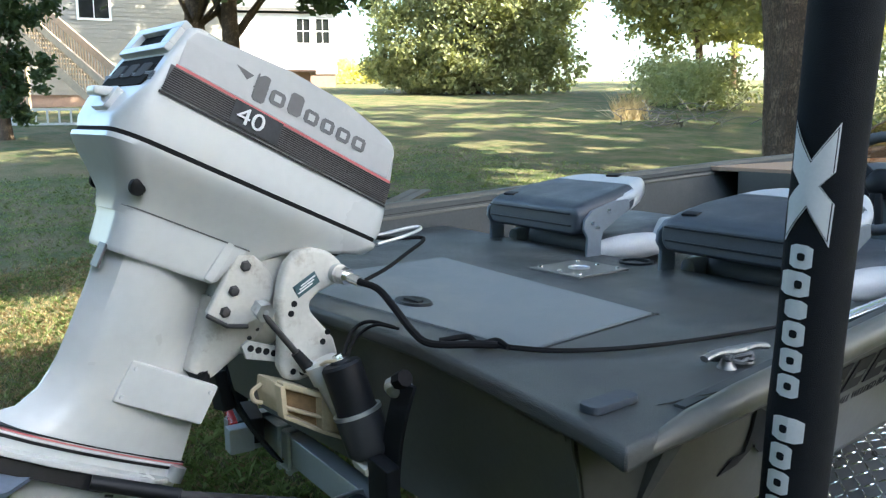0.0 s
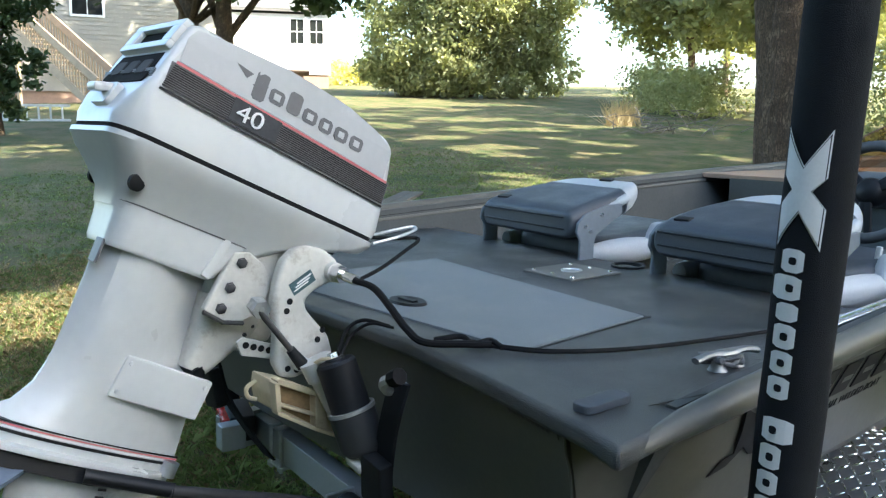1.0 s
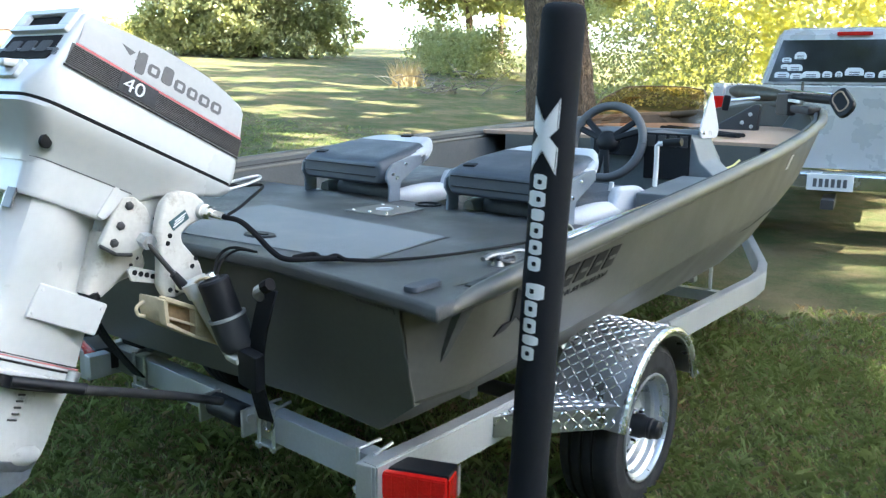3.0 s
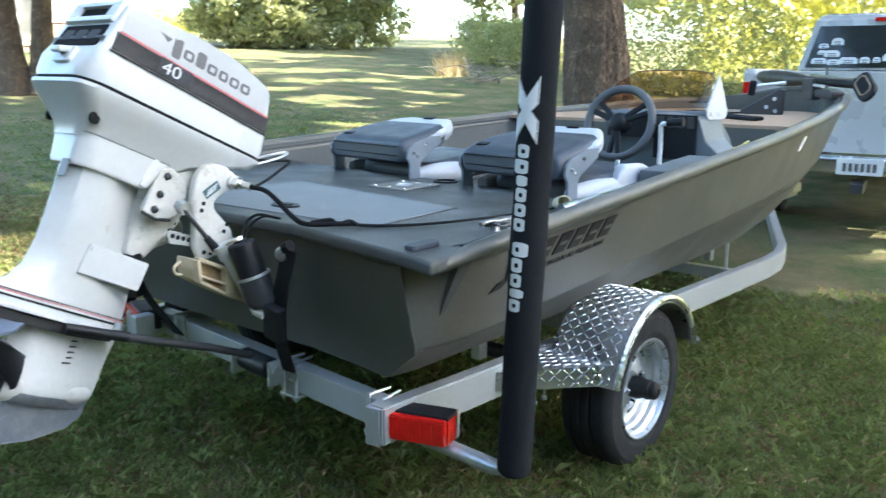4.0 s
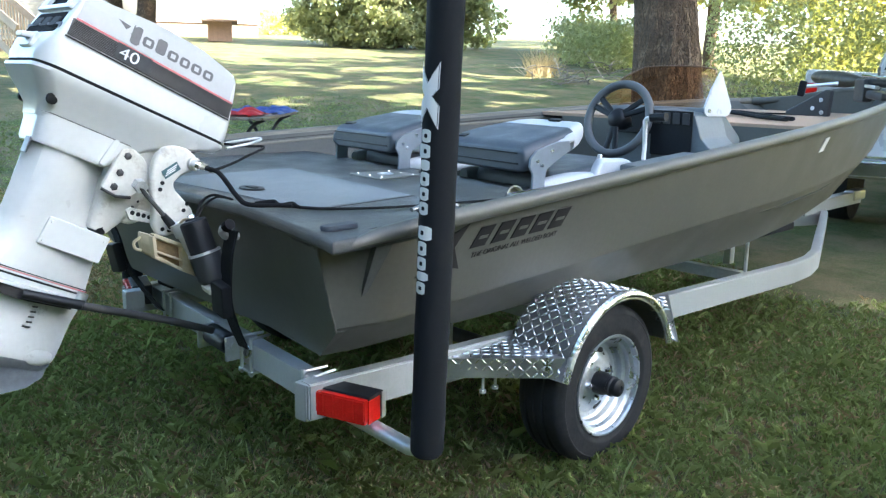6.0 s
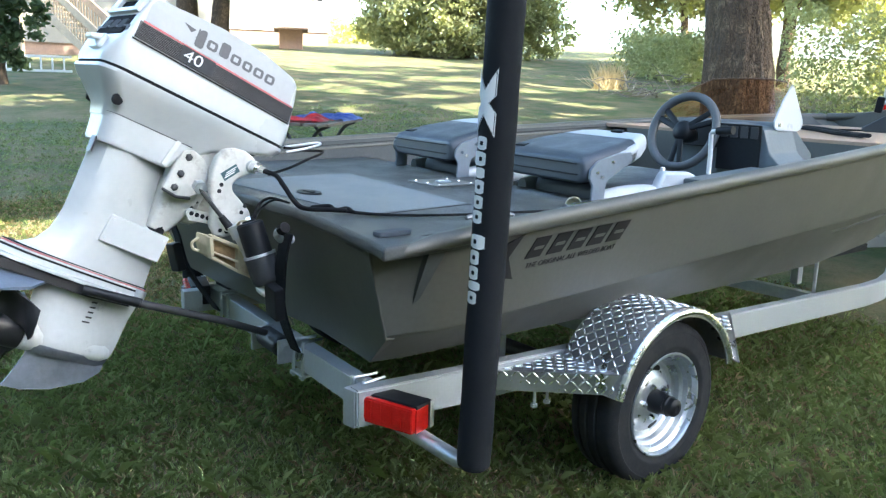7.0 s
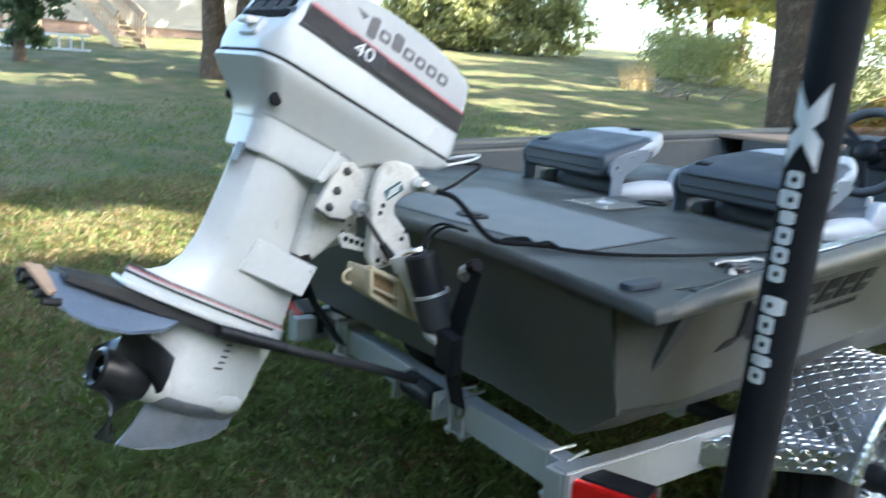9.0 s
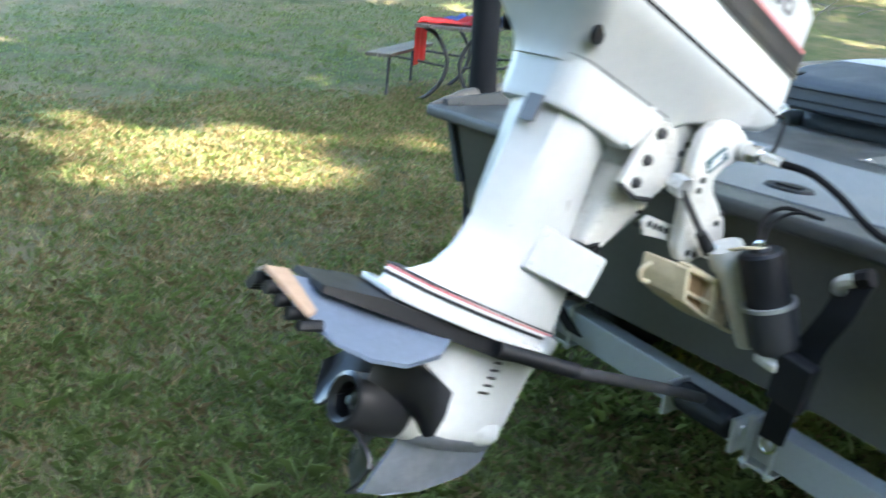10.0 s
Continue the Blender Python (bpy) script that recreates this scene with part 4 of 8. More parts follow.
loft(bm, [wing(-0.208, -0.15, 0.003, -0.827, 7), wing(-0.200, -0.066, 0.006, -0.807, 7), wing(-0.187, 0.025, 0.009, -0.762, 7), wing(-0.178, 0.060, 0.012, -0.722, 7), wing(-0.178, 0.062, 0.016, -0.690, 7)], m=EM)
part("skeg", bm, SKEG, gear, "worn grey skeg, paint gone")
for j in range(5):
    bm = bmesh.new()
    tube(bm, [(0.0385, -0.062 - 0.006 * (j == 4), -0.512 - 0.016 * j), (0.0395, -0.046, -0.510 - 0.016 * j)], 0.0028, 6, m=EM)
    part("water_inlet", bm, STEEL_DK, gear)
# propeller
bm = bmesh.new()
lathe(bm, [(0.032, 0.325), (0.042, 0.335), (0.051, 0.33), (0.054, 0.28), (0.052, 0.215), (0.0, 0.215), (0.0, 0.29), (0.030, 0.295)], GX, 28)
prop = part("propeller_hub", bm, PROP, engine, "black propeller hub")
bm = bmesh.new()
lathe(bm, [(0.0, 0.322), (0.008, 0.320), (0.010, 0.310), (0.016, 0.308), (0.016, 0.292), (0.0, 0.292)], GX, 12)
part("shaft_nut", bm, DULL, prop)
for k in range(3):
    bm = bmesh.new()
    loops = []
    a0 = radians(46 + 120 * k)
    for i in range(9):
        r = 0.046 + 0.112 * i / 8
        half = radians(36) * (0.75 + 0.55 * math.sin(math.pi * i / 8)) * (1 if i < 7 else (0.75 if i == 7 else 0.35))
        lead = []
        for j in range(7):
            s = -1 + 2 * j / 6
            a = a0 + s * half * 0.95
            h = 0.258 + s * 0.050 * (1.1 - 0.4 * i / 8)
            lead.append((r * math.cos(a), r * math.sin(a), h))
        loops.append(lead)
    loft(bm, loops, caps=False, closed=False)
    bmesh.ops.solidify(bm, geom=bm.faces[:], thickness=0.006)
    bm.transform(GX)
    part("blade", bm, PROP, prop, "broad black propeller blade")

# swivel housing and clamp brackets
bm = bmesh.new()
prism(bm, [(0.0, 0.02), (0.03, 0.045), (0.06, 0.066), (0.10, 0.083), (0.15, 0.088), (0.19, 0.072), (0.207, 0.04), (0.19, 0.0), (0.14, -0.05), (0.10, -0.09), (0.03, -0.09)], -0.086, 0.086, bevel=0.014, seg=3, m=EM)
swivel = part("swivel_housing", bm, BRACKET, engine, "dirty white swivel housing", smooth=50)
for sgn in (1, -1):
    bm = bmesh.new()
    prism(bm, [(-0.022, -0.105), (0.03, -0.114), (0.072, -0.103), (0.092, -0.085), (0.106, -0.055), (0.108, -0.022), (0.095, 0.006), (0.072, 0.028), (0.03, 0.042), (-0.005, 0.03)], sgn * 0.080, sgn * 0.099, bevel=0.005, m=EM)
    arm = part("steering_arm", bm, BRACKET, swivel, "white quarter-round plate with dark bolts", smooth=50)
    bm = bmesh.new()
    tube(bm, [(sgn * 0.097, -0.02, -0.108), (sgn * 0.099, 0.03, -0.116), (sgn * 0.099, 0.075, -0.104)], 0.005, 8, m=EM)
    part("plate_edge", bm, STEEL_DK, arm)
    for f, u in ((0.021, 0.014), (0.016, -0.043), (0.014, -0.090)):
        bm = bmesh.new()
        lathe(bm, [(0.0125, 0), (0.0125, 0.002), (0.010, 0.003), (0.010, 0.008), (0.006, 0.010), (0, 0.010)], EM @ Matrix.Translation((sgn * 0.099, f, u)) @ Matrix.Rotation(radians(sgn * 90), 4, "Y"), 6)
        part("bolt", bm, STEEL_DK, arm)
    for f, u in ((0.125, 0.030), (0.118, 0.008)):
        bm = bmesh.new()
        lathe(bm, [(0.007, 0), (0.007, 0.002), (0, 0.002)], EM @ Matrix.Translation((sgn * 0.0855, f, u)) @ Matrix.Rotation(radians(sgn * 90), 4, "Y"), 10)
        part("pin_hole", bm, BLACK, swivel)
bm = bmesh.new()
loft(bm, [[(x, f, u) for x, f in rounded(2 * w, f1 - f0, min(w, 0.5 * (f1 - f0)) * 0.55, 4, 0, (f0 + f1) / 2)] for u, f0, f1, w in ((-0.234, 0.016, 0.074, 0.040), (-0.226, 0.014, 0.079, 0.044), (-0.152, 0.006, 0.128, 0.052), (-0.132, 0.004, 0.136, 0.058), (-0.105, -0.002, 0.142, 0.066), (-0.07, -0.008, 0.145, 0.072))], m=EM)
steer = part("steering_column", bm, BRACKET, swivel, "stained white steering column", smooth=40)
bm = bmesh.new()
tube(bm, [(0.048, 0.040, -0.228), (0.052, 0.047, -0.236), (-0.052, 0.047, -0.236)], 0.013, 10, m=EM)
part("lower_bush", bm, BLACK, steer)
for f, u, r in ((0.128, -0.150, 0.009), (0.110, -0.128, 0.005), (0.12, -0.105, 0.005)):
    bm = bmesh.new()
    lathe(bm, [(r, 0), (r, 0.010), (r * 0.6, 0.013), (0, 0.013)], EM @ Matrix.Translation((0.052, f, u)) @ Matrix.Rotation(radians(90), 4, "Y"), 8)
    part("stud", bm, STEEL_DK, steer)
# rubber edge and small hoses in the cavity under the cowl
bm = bmesh.new()
tube(bm, spline([(0.088, 0.028, 0.050), (0.098, 0.06, 0.080), (0.104, 0.11, 0.098), (0.106, 0.17, 0.106), (0.095, 0.225, 0.112)], 5), 0.0075, 8, m=EM)
part("rubber_edge", bm, BLACK, lower, "black rubber edge under the cowl")
bm = bmesh.new()
tube(bm, spline([(0.06, 0.03, 0.03), (0.085, 0.06, 0.062), (0.082, 0.09, 0.075), (0.06, 0.13, 0.09)], 5), 0.006, 8, m=EM)
part("small_hose", bm, mat("brown_hose", (0.20, 0.10, 0.06), 0.5, bump=0.05), lower)
# filler block added: cavity shade and indistinct clutter drawn as solid black
bm = bmesh.new()
box(bm, (0, 0.10, 0.088), (0.15, 0.15, 0.05), bevel=0.012, m=EM)
part("cavity_block", bm, BLACK, lower, "black filler block for the shade and clutter under the cowl")
for x, y, z in ((0.085, 0.05, 0.066), (0.092, 0.16, 0.098), (0.08, 0.20, 0.10)):
    bm = bmesh.new()
    tube(bm, [(x - 0.02, y, z), (x + 0.012, y + 0.004, z - 0.006)], 0.008, 8, m=EM)
    part("link_stud", bm, GALV, lower)
# arc of tilt pin holes between the clamps
bm = bmesh.new()
prism(bm, [(-0.245, 0.935), (-0.23, 0.945), (-0.19, 0.930), (-0.12, 0.905), (-0.05, 0.87), (-0.06, 0.845), (-0.13, 0.875), (-0.19, 0.893), (-0.235, 0.905)], 0.096, 0.106, bevel=0.003)
arc = part("tilt_arc", bm, BRACKET, engine, "stained arc with tilt pin holes")
for y, z in ((-0.225, 0.927), (-0.207, 0.920), (-0.189, 0.914), (-0.171, 0.907)):
    bm = bmesh.new()
    lathe(bm, [(0.0075, 0), (0.0075, 0.002), (0, 0.002)], Matrix.Translation((0.1055, y, z)) @ Matrix.Rotation(radians(90), 4, "Y"), 10)
    part("pin_hole", bm, BLACK, arc)
for sgn in (1, -1):
    bm = bmesh.new()
    prism(bm, [(-0.022, 1.098), (-0.05, 1.122), (-0.09, 1.134), (-0.125, 1.132), (-0.155, 1.108), (-0.170, 1.07), (-0.180, 1.02), (-0.174, 0.96), (-0.180, 0.885), (-0.165, 0.855), (-0.134, 0.846), (-0.09, 0.856), (-0.05, 0.860), (-0.034, 0.890), (-0.045, 0.93), (-0.075, 0.965), (-0.100, 0.995), (-0.102, 1.016), (-0.079, 1.035), (-0.035, 1.048), (-0.010, 1.07)], sgn * 0.118, sgn * 0.150, bevel=0.010, seg=3)
    clamp = part("clamp_bracket", bm, BRACKET, engine, "white stern clamp bracket with pin holes")
    for y, z in ((-0.142, 1.019), (-0.150, 0.999), (-0.150, 0.872), (-0.128, 0.866), (-0.075, 0.925), (-0.062, 0.945)):
        bm = bmesh.new()
        lathe(bm, [(0.007, 0), (0.007, 0.002), (0, 0.002)], Matrix.Translation((sgn * 0.1495, y, z)) @ Matrix.Rotation(radians(sgn * 90), 4, "Y"), 10)
        part("pin_hole", bm, BLACK, clamp)
    bm = bmesh.new()
    box(bm, (sgn * 0.151, -0.111, 1.057), (0.002, 0.060, 0.028), rot=(28, 0, 0))
    lab = part("clamp_label", bm, mat("label_dark", (0.05, 0.10, 0.11), 0.4, bump=0), clamp, "dark label with pale bars")
    bm = bmesh.new()
    for j in range(3):
        box(bm, (sgn * 0.1524, -0.111 + 0.0035 * (j - 1), 1.057 + 0.008 * (j - 1)), (0.001, 0.040, 0.003), rot=(28, 0, 0))
    part("label_bars", bm, LETTER, lab)
# tilt tube, steering nut, hose
bm = bmesh.new()
tube(bm, [(-0.17, -0.035, 1.072), (0.165, -0.035, 1.072)], 0.022, 16)
tilt = part("tilt_tube", bm, BRACKET, engine)
bm = bmesh.new()
tube(bm, [(0.160, -0.035, 1.072), (0.195, -0.035, 1.070)], 0.019, 6)
tube(bm, [(0.195, -0.035, 1.070), (0.245, -0.035, 1.066)], 0.011, 10)
part("steering_nut", bm, CHROME, tilt, "bright steering cable nut")
# tilt ram with ball ends
bm = bmesh.new()
bmesh.ops.create_icosphere(bm, subdivisions=3, radius=0.019, matrix=Matrix.Translation((0.155, -0.218, 1.018)))
tube(bm, [(0.140, -0.216, 1.020), (0.172, -0.219, 1.014)], 0.021, 6)
ram = part("ram_ball", bm, GALV, engine, "grey knurled ram end")
bm = bmesh.new()
tube(bm, [(0.165, -0.224, 1.015), (0.185, -0.135, 0.890)], 0.007, 10)
part("ram_rod", bm, STEEL_DK, ram, "dark oily ram rod")
bm = bmesh.new()
box(bm, (0.188, -0.128, 0.884), (0.05, 0.03, 0.022), rot=(30, 10, 20), bevel=0.005)
tube(bm, [(0.176, -0.140, 0.898), (0.196, -0.118, 0.868)], 0.013, 6)
part("ram_fitting", bm, GALV, ram, "greasy metal fitting")
bm = bmesh.new()
tube(bm, [(0.178, -0.158, 0.922), (0.186, -0.132, 0.884)], [0.011, 0.015], 10)
part("ram_boot", bm, BLACK, ram)
bm = bmesh.new()
tube(bm, [(0.205, -0.115, 0.90), (0.215, -0.10, 0.862)], 0.036, 14)
tube(bm, [(0.21, -0.11, 0.885), (0.255, -0.035, 0.70)], 0.030, 14)
part("ram_cylinder", bm, BRACKET, ram, "cream ram cylinder")
# pump reservoir and motor
bm = bmesh.new()
PA, PB = Vector((0.285, -0.115, 0.915)), Vector((0.335, -0.075, 0.725))
ax = (PB - PA).normalized()
PM = Matrix.Translation(PA) @ (-ax).to_track_quat("Z", "Y").to_matrix().to_4x4()
lathe(bm, [(0.0, 0.006), (0.018, 0.008), (0.022, 0.002), (0.037, 0.0), (0.042, -0.006), (0.042, -0.108), (0.0, -0.108)], PM, 28)
pump = part("pump_motor", bm, BLACK, engine, "black tilt pump motor")
bm = bmesh.new()
lathe(bm, [(0.0, -0.105), (0.047, -0.105), (0.049, -0.112), (0.049, -0.185), (0.038, -0.20), (0.0, -0.202)], PM, 28)
part("pump_reservoir", bm, mat("reservoir_dark", (0.028, 0.03, 0.033), 0.35, bump=0.05), pump, "dark grey pump reservoir")
bm = bmesh.new()
lathe(bm, [(0.044, -0.102), (0.051, -0.102), (0.051, -0.110), (0.044, -0.110)], PM, 28)
part("pump_band", bm, GALV, pump)
bm = bmesh.new()
lathe(bm, [(0.012, 0.018), (0.014, 0.004), (0.014, 0.0), (0.0, 0.0)], PM, 6)
lathe(bm, [(0.0, 0.02), (0.012, 0.018), (0.012, 0.0)], PM, 6)
part("pump_nut", bm, CHROME, pump)
bm = bmesh.new()
box(bm, (0.335, -0.10, 0.705), (0.05, 0.02, 0.022), rot=(20, 10, 0), bevel=0.006)
part("pump_foot", bm, BRACKET, pump)
# cream lower casting between the clamps
CM = Matrix.Translation((0.05, 0, 0.012))
bm = bmesh.new()
prism(bm, [(-0.203, 0.852), (-0.150, 0.832), (-0.094, 0.802), (-0.06, 0.762), (-0.028, 0.735), (-0.014, 0.700), (-0.022, 0.680), (-0.06, 0.698), (-0.111, 0.728), (-0.16, 0.756), (-0.200, 0.785), (-0.207, 0.82)], 0.035, 0.128, bevel=0.005, m=CM)
cast = part("lower_casting", bm, CREAM, engine, "stained cream lower casting", smooth=30)
for rib in ([(-0.203, 0.856), (-0.195, 0.858), (-0.094, 0.808), (-0.060, 0.766), (-0.064, 0.758), (-0.098, 0.797), (-0.200, 0.846)], [(-0.204, 0.792), (-0.111, 0.734), (-0.022, 0.686), (-0.020, 0.677), (-0.111, 0.724), (-0.202, 0.780)], [(-0.112, 0.812), (-0.088, 0.798), (-0.084, 0.722), (-0.112, 0.732)], [(-0.208, 0.85), (-0.196, 0.852), (-0.192, 0.785), (-0.204, 0.788)], [(-0.196, 0.806), (-0.112, 0.765), (-0.112, 0.757), (-0.196, 0.798)]):
    bm = bmesh.new()
    prism(bm, rib, 0.122, 0.150, bevel=0.0025, m=CM)
    part("casting_rib", bm, CREAM, cast, smooth=30)
bm = bmesh.new()
prism(bm, [(-0.190, 0.838), (-0.114, 0.802), (-0.114, 0.738), (-0.190, 0.790)], 0.1275, 0.1295, m=CM)
part("casting_hollow", bm, mat("stained_hollow", (0.26, 0.17, 0.08), 0.8, var=0.3, bump=0.2), cast, "brown stained hollow")
bm = bmesh.new()
tube(bm, spline([(0.06, -0.205, 0.835), (0.055, -0.225, 0.82), (0.055, -0.222, 0.80), (0.06, -0.205, 0.792)]), 0.005, 8, m=CM)
part("casting_loop", bm, CREAM, cast)
# hoses and cables of the engine
def hose(name, pts, r, material, parent, label="", k=7, n=8):
    b = bmesh.new()
    tube(b, spline(pts, k), r, n)
    return part(name, b, material, parent, label)


hose("steering_hose", [(0.235, -0.035, 1.066), (0.30, -0.03, 1.060), (0.37, -0.04, 1.035), (0.43, -0.04, 0.998), (0.475, -0.03, 0.980), (0.53, 0.03, 0.979), (0.56, 0.065, 0.978)], 0.0076, HOSE, engine, "thick black steering hose")
hose("control_cable", [(0.16, 0.02, 1.045), (0.12, 0.12, 1.06), (0.06, 0.23, 1.08), (0.006, 0.318, 1.094), (-0.012, 0.318, 1.10), (0.0, 0.25, 1.105), (0.03, 0.15, 1.12)], 0.0048, HOSE, engine, "looped black control cable")
hose("control_cable", [(0.04, 0.15, 1.105), (0.03, 0.24, 1.115), (0.012, 0.304, 1.126), (-0.004, 0.30, 1.130), (0.0, 0.23, 1.125), (0.02, 0.15, 1.12)], 0.0045, GALV, engine)
hose("pump_wire", [(0.31, 0.005, 0.974), (0.265, -0.030, 0.984), (0.247, -0.060, 0.965), (0.256, -0.085, 0.93), (0.28, -0.108, 0.912)], 0.0042, HOSE, engine)
hose("pump_wire", [(0.325, 0.005, 0.974), (0.285, -0.028, 0.980), (0.262, -0.060, 0.955), (0.268, -0.085, 0.925), (0.288, -0.108, 0.912)], 0.0035, HOSE, engine)
hose("pump_wire", [(0.30, -0.118, 0.922), (0.27, -0.135, 0.918), (0.24, -0.13, 0.905), (0.22, -0.125, 0.895)], 0.004, CREAM, engine, "cream wire loop")
drain_pipe = hose("drain_elbow", [(0.432, -0.045, 0.880), (0.432, -0.086, 0.886), (0.442, -0.102, 0.905), (0.474, -0.104, 0.922)], 0.013, GALV, boat, "grey drain elbow on the transom")
hose("drain_end", [(0.468, -0.104, 0.919), (0.480, -0.104, 0.925), (0.492, -0.104, 0.931)], 0.017, HOSE, drain_pipe, "black rubber end")
# ---- lettering on the hull side ----
name_x = [(0.405, 0.060), (0.492, 0.062), (0.578, 0.062), (0.662, 0.066), (0.750, 0.066)]
for sgn in (1,):
    bm = bmesh.new()
    X = [(0.135, 0.835), (0.175, 0.858), (0.225, 0.862), (0.222, 0.905), (0.205, 0.948), (0.262, 0.930), (0.305, 0.950), (0.375, 0.968), (0.318, 0.905), (0.372, 0.838), (0.300, 0.848), (0.262, 0.868), (0.205, 0.842)]
    X = [(0.204 + (y_ - 0.135) * 0.717, 0.807 + (z_ - 0.835) * 1.075) for y_, z_ in X]
    side_patch(bm, X, lift=0.009)
    part("side_emblem", bm, DARKDECAL, boat, "black spiked emblem on the hull side", smooth=False)
    for y0, w in name_x:
        z0, h, sh = 0.868 + 0.022 * (y0 - 0.4) / 0.4, 0.068, 0.030
        bm = bmesh.new()
        side_patch(bm, [(y0, z0), (y0 + w, z0 + 0.004), (y0 + w + sh, z0 + h), (y0 + sh, z0 + h - 0.004)])
        blk = part("letter_block", bm, DARKDECAL, boat, "black slanted block of the maker's name", smooth=False)
        bm = bmesh.new()
        side_patch(bm, [(y0 + 0.026, z0 + 0.026), (y0 + w + 0.002, z0 + 0.028), (y0 + w + 0.006, z0 + 0.038), (y0 + 0.031, z0 + 0.036)], lift=0.0078)
        part("letter_gap", bm, HULL, blk, smooth=False)
ya, za = 0.415, 0.838
dirv = (on_side(0.83, 0.862) - on_side(ya, za)).normalized()
upv = (on_side(ya, 0.9) - on_side(ya, 0.82)).normalized()
nrm = dirv.cross(upv).normalized()
upv = nrm.cross(dirv)
TM = Matrix((dirv, upv, nrm)).transposed().to_4x4()
TM.translation = on_side(ya, za, 0.0062)
word("THE ORIGINAL ALL WELDED BOAT", 0.0245, DARKDECAL, "slogan", TM, boat, "small black lettering under the name", shear=0.3)
# two stickers near the bow
bm = bmesh.new()
side_patch(bm, [(2.84, 1.02), (2.895, 1.023), (2.915, 1.092), (2.86, 1.089)])
stick = part("sticker", bm, LETTER, boat, "small pale registration sticker, print as bars", smooth=False)

# ---- trailer ----
trailer = thing("boat_trailer", (0, 2.0, 0.0), "aluminium boat trailer with tread plate fenders standing on grass", "trailer")


def rail_z(y):
    return 0.495 - 0.030 * y


for sgn in (1, -1):
    bm = bmesh.new()
    loops = []
    line = [(0.745, -0.03 if sgn > 0 else 0.05), (0.755, 0.3), (0.765, 1.2), (0.775, 2.2), (0.782, 3.1), (0.76, 3.35), (0.70, 3.6), (0.10, 5.2), (0.06, 5.3)]
    rise = [0, 0, 0, 0, 0, 0.0, 0.005, 0.03, 0.03]
    for i, (x, y) in enumerate(line):
        a, b = line[max(0, i - 1)], line[min(len(line) - 1, i + 1)]
        d = Vector((b[0] - a[0], b[1] - a[1])).normalized()
        nx_, ny_ = d.y * 0.026, -d.x * 0.026
        z1 = rail_z(y) + rise[i]
        x += 0.0 if sgn > 0 else -0.10
        loops.append([(sgn * (x + nx_), y + ny_, z1), (sgn * (x + nx_), y + ny_, z1 - 0.112), (sgn * (x - nx_), y - ny_, z1 - 0.112), (sgn * (x - nx_), y - ny_, z1)])
    loft(bm, loops)
    bmesh.ops.bevel(bm, geom=[e for e in bm.edges if len(e.link_faces) == 2 and e.calc_face_angle(0) > 1.0], offset=0.005, segments=2, affect="EDGES")
    part("side_rail", bm, ALU, trailer, "brushed aluminium side rail")
bm = bmesh.new()
box(bm, (0.03, 0.125, 0.437), (1.44, 0.055, 0.088), rot=(0, 0, -5.5), bevel=0.004)
rearx = part("rear_crossmember", bm, ALU, trailer, "aluminium rear crossmember")
for y in (1.4, 2.9):
    bm = bmesh.new()
    box(bm, (0, y, rail_z(y) - 0.09), (1.5, 0.05, 0.06), bevel=0.004)
    part("crossmember", bm, GALV, trailer)
for x in (-0.52, 0.52):
    bm = bmesh.new()
    box(bm, (x, 1.86, 0.522), (0.12, 3.4, 0.045), bevel=0.01)
    part("bunk", bm, CLOTH, trailer, "black carpeted bunk")
    for y in (0.75, 1.4, 2.9):
        bm = bmesh.new()
        box(bm, (x, y, 0.44), (0.04, 0.05, 0.12), bevel=0.004)
        part("bunk_bracket", bm, GALV, trailer)
for x in (0.62, -0.62):
    bm = bmesh.new()
    tube(bm, [(x, 2.9, rail_z(2.9) - 0.06), (x, 2.9, 0.60)], 0.010, 8)
    part("upright", bm, GALV, trailer)
# tongue, coupler, winch post, axle
bm = bmesh.new()
box(bm, (0, 5.55, 0.40), (0.075, 1.1, 0.10), bevel=0.004)
part("tongue", bm, ALU, trailer)
bm = bmesh.new()
box(bm, (0, 5.02, 0.62), (0.06, 0.06, 0.42), rot=(-12, 0, 0), bevel=0.004)
box(bm, (0, 5.0, 0.86), (0.14, 0.14, 0.12), bevel=0.01)
part("winch_post", bm, GALV, trailer)
bm = bmesh.new()
box(bm, (0, 6.05, 0.42), (0.10, 0.24, 0.09), bevel=0.02)
part("coupler", bm, GALV, trailer)
bm = bmesh.new()
tube(bm, [(-0.95, 1.09, 0.285), (0.95, 1.09, 0.285)], 0.03, 12)
part("axle", bm, STEEL_DK, trailer)

